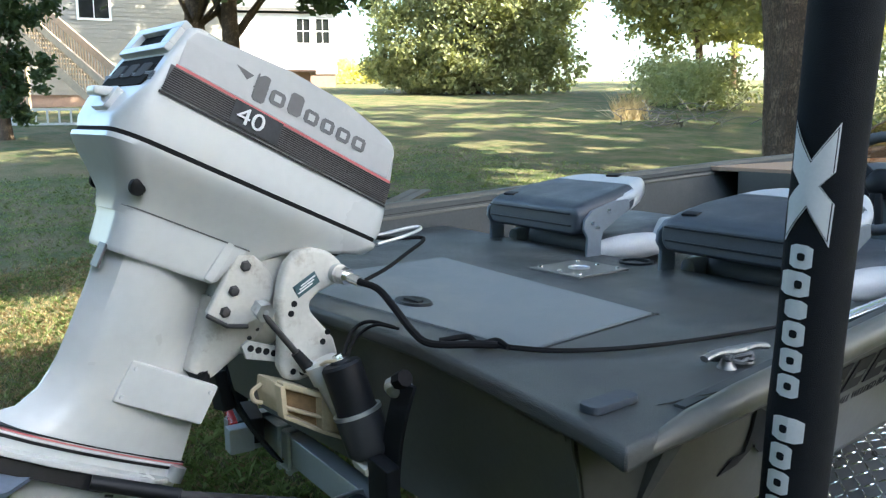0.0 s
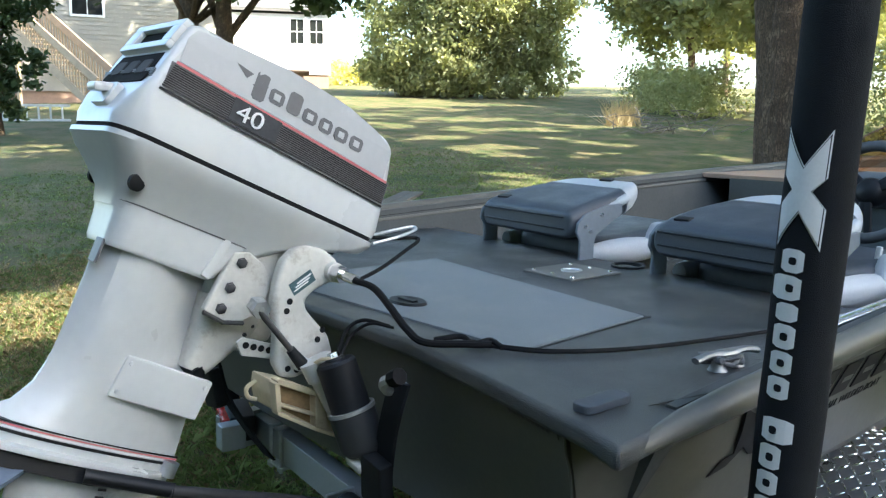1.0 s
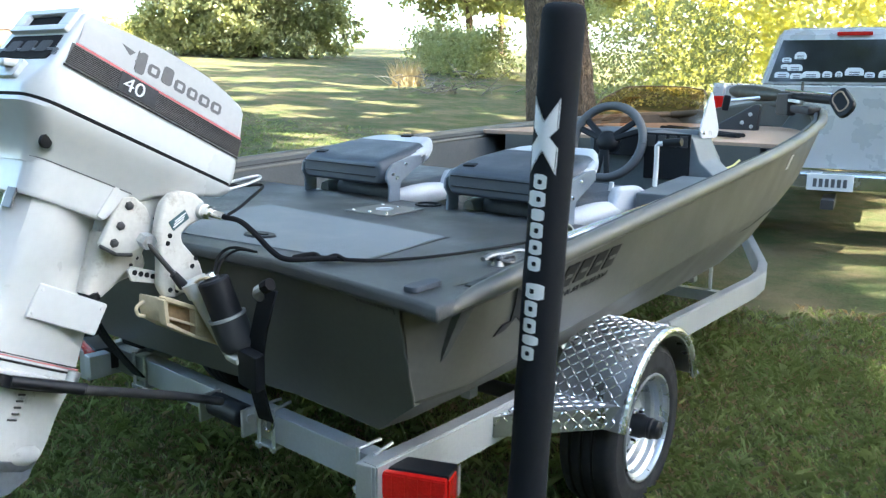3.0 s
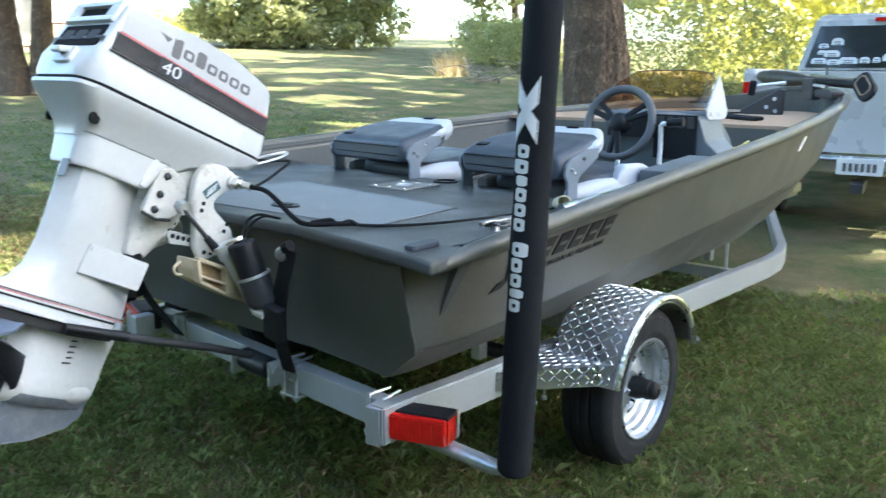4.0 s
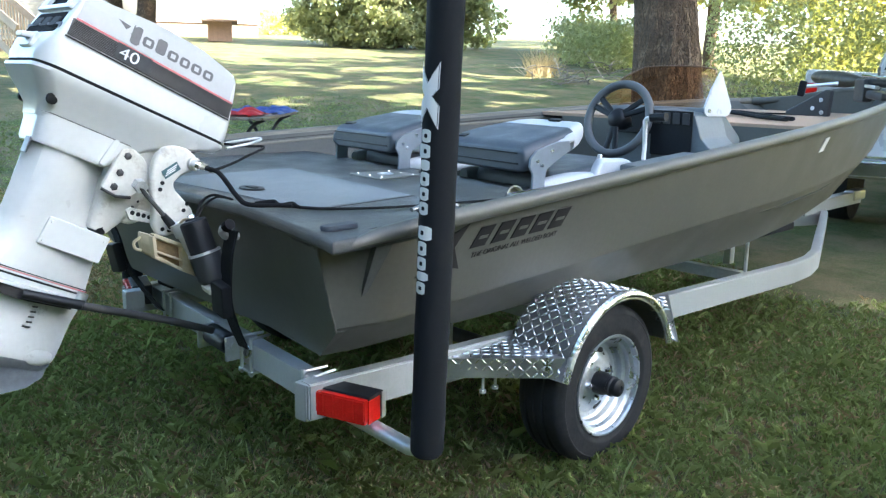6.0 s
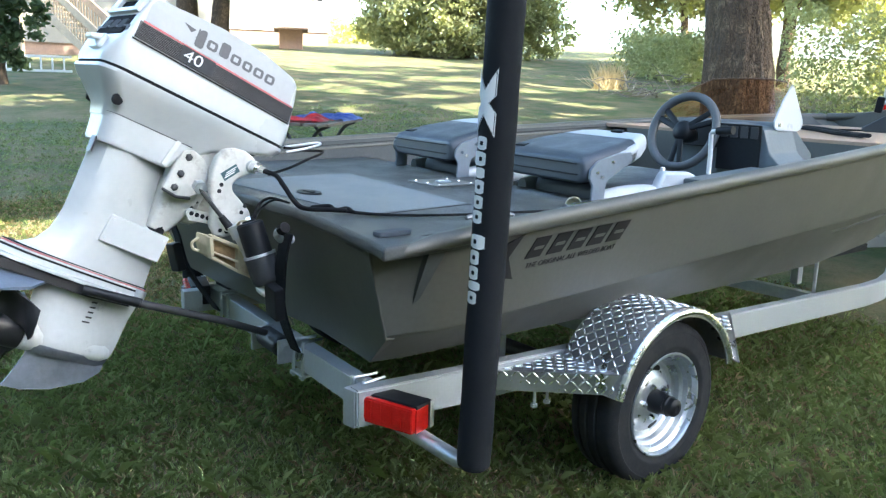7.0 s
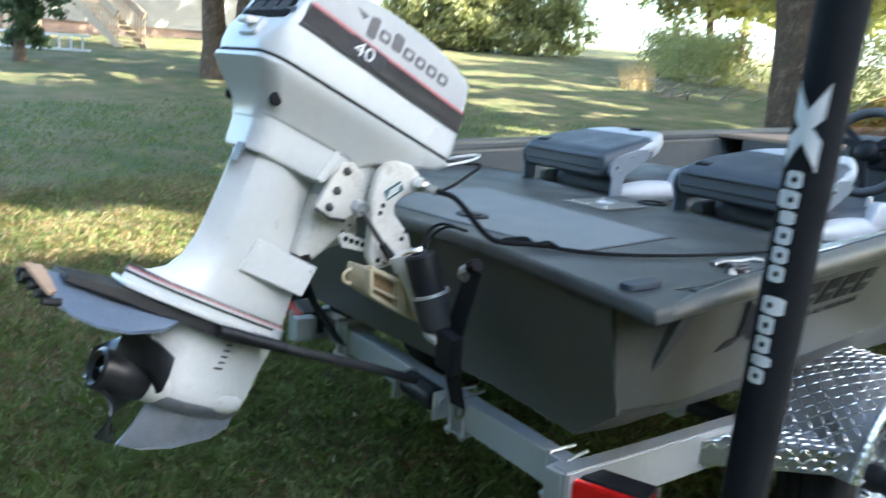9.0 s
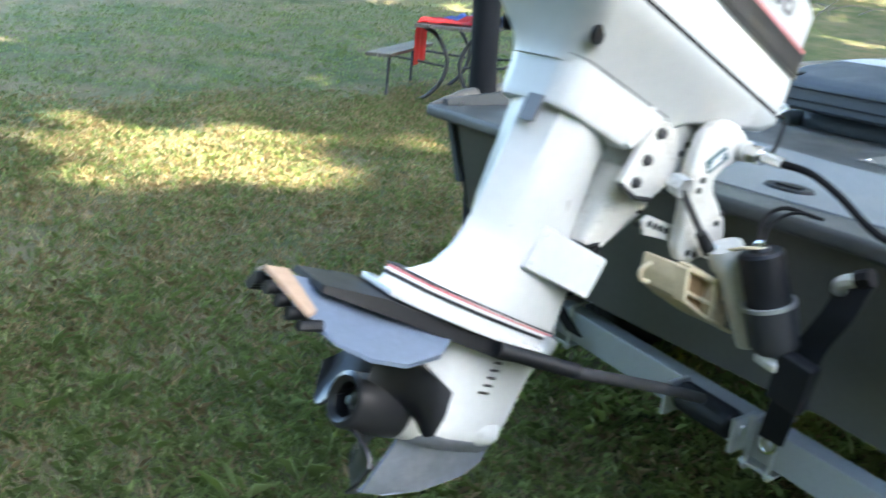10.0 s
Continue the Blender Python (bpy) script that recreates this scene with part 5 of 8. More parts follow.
WC = Vector((0.0, 1.09, 0.283))
wheel = None
for sgn in (1, -1):
    XM = Matrix.Translation((sgn * 0.93, WC.y, WC.z)) @ Matrix.Rotation(radians(sgn * 90), 4, "Y")
    bm = bmesh.new()
    prof = [(0.178, -0.085), (0.20, -0.096), (0.245, -0.100), (0.272, -0.096), (0.288, -0.084), (0.294, -0.066), (0.294, -0.055), (0.288, -0.051), (0.288, -0.046), (0.295, -0.042), (0.296, -0.018), (0.289, -0.014), (0.289, -0.008), (0.296, -0.004), (0.296, 0.02), (0.289, 0.024), (0.289, 0.030), (0.295, 0.034), (0.294, 0.066), (0.288, 0.084), (0.272, 0.096), (0.262, 0.0995), (0.258, 0.0975), (0.215, 0.101), (0.205, 0.0985), (0.201, 0.095), (0.184, 0.090), (0.178, 0.082), (0.174, 0.0), (0.174, -0.08)]
    lathe(bm, prof, XM, 72)
    tyre = part("tyre", bm, RUBBER, trailer, "black trailer tyre, dusty sidewall")
    bm = bmesh.new()
    lathe(bm, [(0.172, -0.085), (0.184, 0.088), (0.188, 0.093), (0.187, 0.098), (0.181, 0.098), (0.177, 0.092), (0.175, 0.080), (0.166, 0.074), (0.162, 0.070), (0.160, 0.052), (0.153, 0.047), (0.149, 0.043), (0.147, 0.022),
               (0.140, 0.016), (0.122, 0.014), (0.106, 0.020), (0.094, 0.032), (0.078, 0.040), (0.060, 0.042), (0.0, 0.042), (0.0, 0.03), (0.1, 0.008), (0.16, -0.08)], XM, 64)
    rim = part("rim", bm, RIM, trailer, "galvanised steel wheel rim with slots", smooth=26)
    for k in range(5):
        a = radians(72 * k + 20)
        bm = bmesh.new()
        prism(bm, rounded(0.019, 0.046, 0.009, 4), -0.002, 0.0035, bevel=0.001, plane="xy", m=XM @ Matrix.Rotation(a, 4, "Z") @ Matrix.Translation((0.113, 0, 0.0175)) @ Matrix.Rotation(radians(18), 4, "Y"))
        part("slot", bm, BLACK, rim, "dark oval slot")
        a = radians(72 * k + 56)
        bm = bmesh.new()
        lathe(bm, [(0.011, 0.0), (0.011, 0.014), (0.007, 0.02), (0.0, 0.021)], XM @ Matrix.Translation((0.058 * math.cos(a), 0.058 * math.sin(a), 0.041)), 6)
        part("lug_nut", bm, CHROME, rim)
    bm = bmesh.new()
    lathe(bm, [(0.042, 0.04), (0.042, 0.075), (0.036, 0.085), (0.035, 0.100), (0.037, 0.102), (0.037, 0.112), (0.033, 0.116), (0.032, 0.134), (0.026, 0.140), (0.012, 0.142), (0.010, 0.138), (0.0, 0.138)], XM, 24)
    part("hub_cap", bm, BLACK, rim, "black bearing hub cap")

    # fender: an arched band, a rear step and a front gusset, all of tread plate
    R, X0, X1 = 0.335, 0.80, 1.055
    def arch(a, x, r=R):
        return Vector((sgn * x, WC.y - r * math.cos(a), WC.z + 0.02 + r * math.sin(a)))
    bm = bmesh.new()
    A0, A1 = radians(14), radians(164)
    loops = []
    for i in range(41):
        a = A0 + (A1 - A0) * i / 40
        loops.append([arch(a, X0), arch(a, X1), arch(a, X1 + 0.012, R - 0.008), arch(a, X1 + 0.014, R - 0.030), arch(a, X1 + 0.010, R - 0.030), arch(a, X1 + 0.006, R - 0.010), arch(a, X1 - 0.004, R - 0.004), arch(a, X0, R - 0.004)])
    loft(bm, loops)
    fender = part("fender", bm, TREAD, trailer, "arched bright tread plate fender", smooth=50)
    bm = bmesh.new()
    tube(bm, [arch(A0 + (A1 - A0) * i / 120, X1 + 0.010, R - 0.011) for i in range(121)], [0.0135 + 0.0012 * math.sin(i * 1.9) for i in range(121)], 8)
    part("fender_lip", bm, TREAD_GLINT, fender, "rolled fender lip")
    # rear step
    bm = bmesh.new()
    zt = 0.455
    prism(bm, [(sgn * 0.785, 0.49), (sgn * 1.045, 0.79), (sgn * 0.80, 0.80)], zt + 0.002, zt + 0.006, plane="xy")
    P = [(sgn * 0.787, 0.485, zt + 0.006), (sgn * 1.050, 0.79, zt + 0.006), (sgn * 1.050, 0.80, 0.388), (sgn * 0.787, 0.485, 0.396)]
    t = bmesh.new()
    t.faces.new([t.verts.new(p) for p in P])
    ex = bmesh.ops.extrude_face_region(t, geom=t.faces[:])
    bmesh.ops.translate(t, verts=[v for v in ex["geom"] if isinstance(v, bmesh.types.BMVert)], vec=(-sgn * 0.004, 0.002, 0))
    join(bm, t)
    step = part("fender_step", bm, TREAD, fender, "bright tread plate step", smooth=False)
    bm = bmesh.new()
    GA, GB, GC = Vector((sgn * 0.80, 1.82, 0.452)), Vector((sgn * 1.055, 1.485, 0.372)), Vector((sgn * 0.80, 1.42, 0.452))
    t = bmesh.new()
    t.faces.new([t.verts.new(p) for p in (GA, GB, GC)])
    ex = bmesh.ops.extrude_face_region(t, geom=t.faces[:])
    bmesh.ops.translate(t, verts=[v for v in ex["geom"] if isinstance(v, bmesh.types.BMVert)], vec=(0, 0, -0.004))
    bmesh.ops.recalc_face_normals(t, faces=t.faces)
    join(bm, t)
    tube(bm, [GA, GB], 0.004, 6)
    part("fender_gusset", bm, TREAD, fender, smooth=False)
    # raised bars of the tread pattern
    bm = bmesh.new()
    bar = [(-0.0145, 0.0), (-0.007, 0.0029), (0.007, 0.0029), (0.0145, 0.0), (0.007, -0.0029), (-0.007, -0.0029)]
    def add_bar(o, ux, uy, nn, ang):
        ca, sa = math.cos(ang), math.sin(ang)
        base = [o + ux * (p * ca - q * sa) + uy * (p * sa + q * ca) for p, q in bar]
        topv = [o + (b - o) * 0.55 + nn * 0.0022 for b in base]
        vb, vt = [bm.verts.new(b) for b in base], [bm.verts.new(b) for b in topv]
        bm.faces.new(vt)
        for i in range(6):
            bm.faces.new((vb[i], vb[(i + 1) % 6], vt[(i + 1) % 6], vt[i]))
    pitch = 0.0245
    nrow = int((A1 - A0) * R / pitch)
    for i in range(nrow):
        for j in range(int((X1 - X0) / pitch)):
            a = A0 + (i + 0.5) * pitch / R
            o = arch(a, X0 + 0.012 + j * pitch)
            nn = (o - Vector((o.x, WC.y, WC.z + 0.02))).normalized()
            ux = Vector((sgn, 0, 0))
            add_bar(o, ux, nn.cross(ux), nn, radians(45 if (i + j) % 2 else 135))
    va, vb_, vc = Vector((sgn * 0.787, 0.485, zt + 0.006)), Vector((sgn * 1.050, 0.79, zt + 0.006)), Vector((sgn * 1.050, 0.80, 0.388))
    e1 = (vb_ - va).normalized()
    n1 = e1.cross(vc - va).normalized()
    if n1.x * sgn < 0:
        n1 = -n1
    e2 = n1.cross(e1)
    if e2.z > 0:
        e2 = -e2
    for i in range(15):
        for j in range(3):
            o = va + e1 * (0.012 + i * pitch) + e2 * (0.012 + j * pitch)
            frac = (0.012 + i * pitch) / (vb_ - va).length
            if frac < 0.97 and 0.012 + j * pitch < 0.066:
                add_bar(o, e1, e2, n1, radians(45 if (i + j) % 2 else 135))
    for i in range(24):
        for j in range(12):
            yy, xx = 0.50 + i * pitch, 0.80 + j * pitch
            if xx < 0.785 + (yy - 0.49) / 0.30 * 0.26 - 0.014 and yy < 0.79:
                add_bar(Vector((sgn * xx, yy, zt + 0.006)), Vector((sgn, 0, 0)), Vector((0, 1, 0)), Vector((0, 0, 1)), radians(45 if (i + j) % 2 else 135))
    g1 = (GA - GC).normalized()
    gn = (GA - GC).cross(GB - GC).normalized()
    gn = gn if gn.z > 0 else -gn
    g2 = gn.cross(g1)
    g2 = g2 if g2.x * sgn > 0 else -g2
    for i in range(17):
        for j in range(11):
            o = GC + g1 * (0.02 + i * pitch) + g2 * (0.014 + j * pitch)
            u_ = (o.x * sgn - 0.80) / 0.255
            if u_ < 0.9 and 1.43 + 0.065 * u_ < o.y < 1.80 - 0.335 * u_:
                add_bar(o, g1, g2, gn, radians(45 if (i + j) % 2 else 135))
    part("tread_pattern", bm, TREAD_GLINT, fender, "raised lozenge bars of the tread plate", kind="stuff", smooth=False)
    for y in (0.60, 0.66):
        bm = bmesh.new()
        tube(bm, [(sgn * 0.86, y, 0.41), (sgn * 0.86, y, 0.335)], 0.005, 6)
        lathe(bm, [(0, 0), (0.012, 0.0), (0.012, 0.01), (0, 0.01)], Matrix.Translation((sgn * 0.86, y, 0.335)), 6)
        part("step_bolt", bm, GALV, fender)

    # light bar, tail lamp, guide post arm
    dy, py, dx, dz = (0.0, 0.0, 0.0, 0.0) if sgn > 0 else (0.04, 0.14, 0.19, 0.03)
    LMX = Matrix.Translation((sgn * 0.842 + dx, 0.030 + dy, 0.437 + dz)) @ Matrix.Rotation(radians(sgn * 18), 4, "Z")
    bm = bmesh.new()
    box(bm, (0, 0.046, 0.002), (0.178, 0.078, 0.080), bevel=0.006, m=LMX)
    lampbox = part("lamp_housing", bm, BLACK, trailer, "black tail lamp housing")
    bm = bmesh.new()
    box(bm, (0, -0.002, 0), (0.174, 0.022, 0.076), bevel=0.006, m=LMX)
    part("tail_lens", bm, REDLENS, lampbox, "red ribbed tail lamp lens")
    for k in range(5):
        bm = bmesh.new()
        box(bm, (-0.069 + 0.0345 * k, -0.0135, 0.004), (0.029, 0.003, 0.056), bevel=0.001, m=LMX)
        part("lens_panel", bm, REDLENS, lampbox)
    bm = bmesh.new()
    box(bm, (sgn * 0.0905, 0.03, -0.002), (0.005, 0.06, 0.070), bevel=0.002, m=LMX)
    part("side_lens", bm, REDLENS, lampbox)
    bm = bmesh.new()
    box(bm, (sgn * 0.0945, 0.075, 0.002), (0.003, 0.020, 0.080), bevel=0.001, m=LMX)
    part("lamp_flange", bm, GALV, lampbox, "bright edge flange of the lamp")
    bm = bmesh.new()
    box(bm, (sgn * 0.728 + dx, 0.0 + dy, 0.435 + dz), (0.05, 0.075, 0.115 - 1.2 * dz), rot=(0, 0, sgn * 8), bevel=0.006)
    part("lamp_bracket", bm, ALU, trailer)
    bm = bmesh.new()
    tube(bm, [(sgn * x + dx * (1.0 if x < 0.9 else 0.5), y + py, z) for x, y, z in ((0.70, 0.075, 0.395), (0.88, 0.085, 0.385), (0.99, 0.095, 0.372), (1.055, 0.105, 0.362), (1.095, 0.108, 0.368), (1.107, 0.11, 0.42))], 0.026, 14, flat=0.8)
    part("guide_arm", bm, GALV, trailer, "galvanised guide post arm")

    # guide post with a dark sleeve and pale print
    post = thing("guide_post", (sgn * 1.107 + 0.5 * dx, 0.11 + py, 0.36), "dark blue-black padded guide post with pale vertical print", "trailer guide post", "trailer guide posts")
    B0, B1 = Vector((sgn * 1.112 + 0.5 * dx, 0.112 + py, 0.362)), Vector((sgn * 1.174 + 0.5 * dx, 0.100 + py, 1.590))
    axis = (B1 - B0).normalized()
    QM = Matrix.Translation(B0) @ axis.to_track_quat("Z", "Y").to_matrix().to_4x4()
    Ln = (B1 - B0).length
    bm = bmesh.new()
    prof = [(0.0, 0.0), (0.037, 0.0), (0.044, 0.008)]
    for i in range(14):
        prof.append((0.0455 + 0.001 * math.sin(i * 2.1), 0.02 + (Ln - 0.07) * i / 13))
    lathe(bm, prof + [(0.046, Ln - 0.035), (0.0448, Ln - 0.03)], QM, 36)
    sleeve = part("sleeve", bm, CLOTH, post, "dark fabric sleeve")
    bm = bmesh.new()
    lathe(bm, [(0.0456, Ln - 0.034), (0.0462, Ln - 0.022), (0.0440, Ln - 0.010), (0.038, Ln - 0.002), (0.024, Ln + 0.003), (0.0, Ln + 0.004)], QM, 36)
    part("cap", bm, CLOTH, post, "black end cap")
    if sgn > 0:
        # print runs down the post; h from the base, w across
        face = Vector((0.0, -1.0, 0.0))
        ang0 = None
        qi = QM.inverted()
        loc = (qi.to_3x3() @ face)
        ang0 = math.atan2(loc.y, loc.x)
        def wrap(w, h, lift=0.0022):
            a = ang0 + w / 0.0455
            return QM @ Vector(((0.0465 + lift) * math.cos(a), (0.0465 + lift) * math.sin(a), h))
        def print_patch(b, poly, lift=0.0022):
            t = bmesh.new()
            fc = t.faces.new([t.verts.new((w, h, 0)) for w, h in poly])
            bmesh.ops.triangulate(t, faces=[fc])
            if len(poly) == 3:
                bmesh.ops.subdivide_edges(t, edges=t.edges[:], cuts=7, use_grid_fill=True)
            for v in t.verts:
                v.co = wrap(v.co.x, v.co.y, lift)
            bmesh.ops.recalc_face_normals(t, faces=t.faces)
            join(b, t)
        def print_rect(b, w0, w1, h0, h1, lift=0.0022, c=0.004):
            n = 4
            for i in range(n):
                a, bq = w0 + (w1 - w0) * i / n, w0 + (w1 - w0) * (i + 1) / n
                e0 = c if i == 0 else 0
                e1_ = c if i == n - 1 else 0
                print_patch(b, [(a, h0 + e0), (bq, h0 + e1_), (bq, h1 - e1_), (a, h1 - e0)], lift)
        # emblem: a four-pointed cross with a dark inner line
        half = [(0.0, 0.0325), (0.0306, 0.082), (0.0295, 0.019), (0.0133, 0.0), (0.032, -0.023), (0.0306, -0.079), (0.0, -0.030)]
        for k, lift, mt in ((1.0, 0.0016, LETTER), (0.93, 0.0022, CLOTH), (0.885, 0.0028, LETTER)):
            bm = bmesh.new()
            for sx in (1, -1):
                q = [(sx * w_ * k, 0.959 + h_ * k) for w_, h_ in half]
                for tri in ((0, 1, 2), (0, 2, 3), (0, 3, 6), (3, 4, 6), (4, 5, 6)):
                    print_patch(bm, [q[i] for i in tri][::sx], lift)
            bmesh.ops.remove_doubles(bm, verts=bm.verts, dist=0.0002)
            part("emblem", bm, mt, sleeve, "pale cross-shaped emblem", smooth=60)
        # letter blocks of the print, reading downwards
        h = 0.880
        blocks = [(0.034, -0.016, 0.014), (0.036, -0.027, 0.014), (0.027, -0.016, 0.014), (0.036, -0.016, 0.014), (0.034, -0.016, 0.014), (0.034, -0.016, 0.014), (0.020, 0, 0), (0.038, -0.016, 0.026), (0.038, -0.016, 0.014), (0.036, -0.016, 0.014), (0.024, -0.016, 0.021), (0.034, -0.016, 0.014)]
        for w_, lo_, hi_ in [(b_[0] * 0.95, b_[1], b_[2]) for b_ in blocks]:
            if hi_ > 0:
                bm = bmesh.new()
                print_rect(bm, lo_, hi_, h - w_, h)
                blk = part("print_block", bm, LETTER, sleeve, "pale block of the print", smooth=False)
                if w_ > 0.03:
                    bm = bmesh.new()
                    print_rect(bm, -0.005, 0.005, h - w_ * 0.66, h - w_ * 0.34, 0.0030, 0.002)
                    part("print_gap", bm, CLOTH, blk, smooth=False)
            h -= w_ + 0.0042

# transom saver bar from the crossmember to the engine, with rollers
bm = bmesh.new()
tube(bm, [(0.15, -0.42, 0.670), (0.15, -0.15, 0.572), (0.13, 0.02, 0.497)], 0.0125, 14)
saver = tagged(mesh_object("transom_saver", bm, STEEL_DK, 38), "black steel support bar under the tilted engine", "support bar")
bm = bmesh.new()
tube(bm, [(0.085, -0.56, 0.718), (0.12, -0.47, 0.687), (0.15, -0.41, 0.668)], 0.015, 10)
part("cradle", bm, BLACK, saver, "black rubber cradle")
bm = bmesh.new()
tube(bm, [(0.05, 0.058, 0.462), (0.06, 0.057, 0.462), (0.20, 0.043, 0.462), (0.21, 0.042, 0.462)], [0.030, 0.036, 0.036, 0.030], 20)
rol = part("roller", bm, BLACK, trailer, "black rubber roller")
for x0 in (0.035, 0.225):
    bm = bmesh.new()
    box(bm, (x0, 0.055, 0.452), (0.012, 0.085, 0.085), bevel=0.005)
    tube(bm, [(x0 - 0.012, 0.04, 0.462), (x0 + 0.012, 0.04, 0.462)], 0.014, 8)
    part("roller_bracket", bm, GALV, rol, "galvanised roller bracket")
# u-bolts on the crossmember and its rail ends
for x in (-0.44, 0.268, 0.69):
    bm = bmesh.new()
    cy = 0.128 - 0.096 * x
    for dx in (-0.03, 0.03):
        tube(bm, [(x + dx, cy - 0.036, 0.365), (x + dx, cy - 0.036, 0.500)], 0.006, 8)
        lathe(bm, [(0, 0), (0.012, 0), (0.012, 0.01), (0, 0.01)], Matrix.Translation((x + dx, cy - 0.036, 0.372)), 6)
    tube(bm, [(x - 0.03, cy - 0.036, 0.49), (x - 0.028, cy - 0.024, 0.494), (x - 0.02, cy + 0.045, 0.494)], 0.005, 8)
    tube(bm, [(x + 0.03, cy - 0.036, 0.49), (x + 0.028, cy - 0.024, 0.494), (x + 0.02, cy + 0.045, 0.494)], 0.005, 8)
    box(bm, (x, cy - 0.012, 0.380), (0.09, 0.06, 0.008), bevel=0.002)
    part("u_bolt", bm, GALV, trailer, "bright u-bolt with nuts")
bm = bmesh.new()
lathe(bm, [(0.016, -0.006), (0.022, -0.003), (0.022, 0.003), (0.016, 0.006)], Matrix.Translation((0.285, 0.062, 0.450)) @ Matrix.Rotation(radians(70), 4, "X"), 18)
part("tie_ring", bm, CHROME, trailer, "bright tie-down ring")
# ratchet straps from hull to trailer
for sx, lab in ((1, "starboard"), (-1, "port")):
    bm = bmesh.new()
    P = spline([(sx * 0.455, -0.075, 0.905), (sx * 0.44, -0.085, 0.84), (sx * 0.40, -0.07, 0.76), (sx * 0.37, -0.055, 0.66), (sx * 0.335, -0.01, 0.56), (sx * 0.30, 0.04, 0.475)], 6)
    loops = [[(p.x - 0.028, p.y - 0.004, p.z), (p.x + 0.028, p.y - 0.004, p.z), (p.x + 0.028, p.y + 0.004, p.z), (p.x - 0.028, p.y + 0.004, p.z)] for p in P]
    loft(bm, loops)
    strap = solo("tie_down_strap", bm, CLOTH, "black webbing tie-down strap from transom to trailer", "strap", "tie-down straps", smooth=False)
    bm = bmesh.new()
    box(bm, (sx * 0.385, -0.082, 0.68), (0.075, 0.035, 0.11), rot=(8, sx * 10, 0), bevel=0.008)
    part("buckle", bm, BLACK, strap, "black ratchet buckle")

# ---- deck things ----
for off in (0.0, 0.016):
    bm = bmesh.new()
    tube(bm, spline([(0.50, 0.055 + off * 0.4, 0.974), (0.585, 0.082 + off, 0.973), (0.665, 0.145 + off, 0.973), (0.745, 0.30 + off, 0.973), (0.815, 0.57 + off, 0.973), (0.85, 0.80, 0.973), (0.87, 1.0, 0.973)], 8), 0.0036, 8)
    solo("control_cable", bm, HOSE, "thin black control cable lying along the deck", "cable", "deck cables")
bm = bmesh.new()
tube(bm, spline([(0.47, -0.005, 0.980), (0.50, 0.04, 0.986), (0.535, 0.04, 0.978), (0.545, 0.075, 0.982), (0.58, 0.075, 0.975)], 6), 0.006, 8)
solo("corrugated_cable", bm, HOSE, "short black corrugated cable on the deck", "cable")
bm = bmesh.new()
prism(bm, rounded(0.040, 0.108, 0.014, cx=0.900, cy=-0.016), 0.9665, 0.980, bevel=0.004, plane="xy")
solo("foam_block", bm, mat("slate_block", (0.045, 0.055, 0.068), 0.6, var=0.15, bump=0.15), "small slate blue block lying on the deck corner", "block")
cleat = thing("cleat", (0.905, 0.325, 0.967), "chrome boat cleat with a thin rope wound round it", "cleat")
bm = bmesh.new()
tube(bm, spline([(0.893, 0.245, 0.990), (0.897, 0.28, 0.996), (0.905, 0.325, 0.994), (0.912, 0.37, 0.996), (0.917, 0.405, 0.990)], 5), [0.009] * 8 + [0.012] * 5 + [0.009] * 8, 10, flat=0.7)
part("horn", bm, DULL, cleat, "bright horn")
for dy in (-0.028, 0.028):
    bm = bmesh.new()
    lathe(bm, [(0.018, 0.0), (0.012, 0.010), (0.010, 0.026), (0.0, 0.028)], Matrix.Translation((0.905, 0.325 + dy, 0.967)), 12)
    part("foot", bm, DULL, cleat)
bm = bmesh.new()
tube(bm, spline([(0.90 + 0.028 * math.sin(i * 1.9), 0.320 + 0.040 * math.cos(i * 1.3), 0.978 + 0.018 * (0.5 + 0.5 * math.sin(i * 2.7))) for i in range(14)], 5), 0.0045, 6)
part("rope", bm, mat("rope_grey", (0.10, 0.105, 0.11), 0.8, bump=0.3), cleat, "grey thin rope")
# silver tube under the starboard gunwale
bm = bmesh.new()
tube(bm, [(0.925, 0.62, 0.992), (0.925, 1.15, 1.010), (0.92, 1.50, 1.022)], 0.016, 12)
solo("silver_tube", bm, CHROME, "bright metal tube lying along the gunwale", "tube")
# pale cup on the deck edge
bm = bmesh.new()
lathe(bm, [(0.0, 0.0), (0.02, 0.0), (0.026, 0.06), (0.022, 0.06), (0.018, 0.01), (0.0, 0.01)], Matrix.Translation((0.845, 0.735, 0.988)) @ Matrix.Rotation(radians(78), 4, "Y") @ Matrix.Rotation(radians(40), 4, "X"), 16)
solo("plastic_cup", bm, mat("pale_yellow", (0.45, 0.43, 0.30), 0.5, bump=0.05), "pale yellow cup lying at the deck edge", "cup")


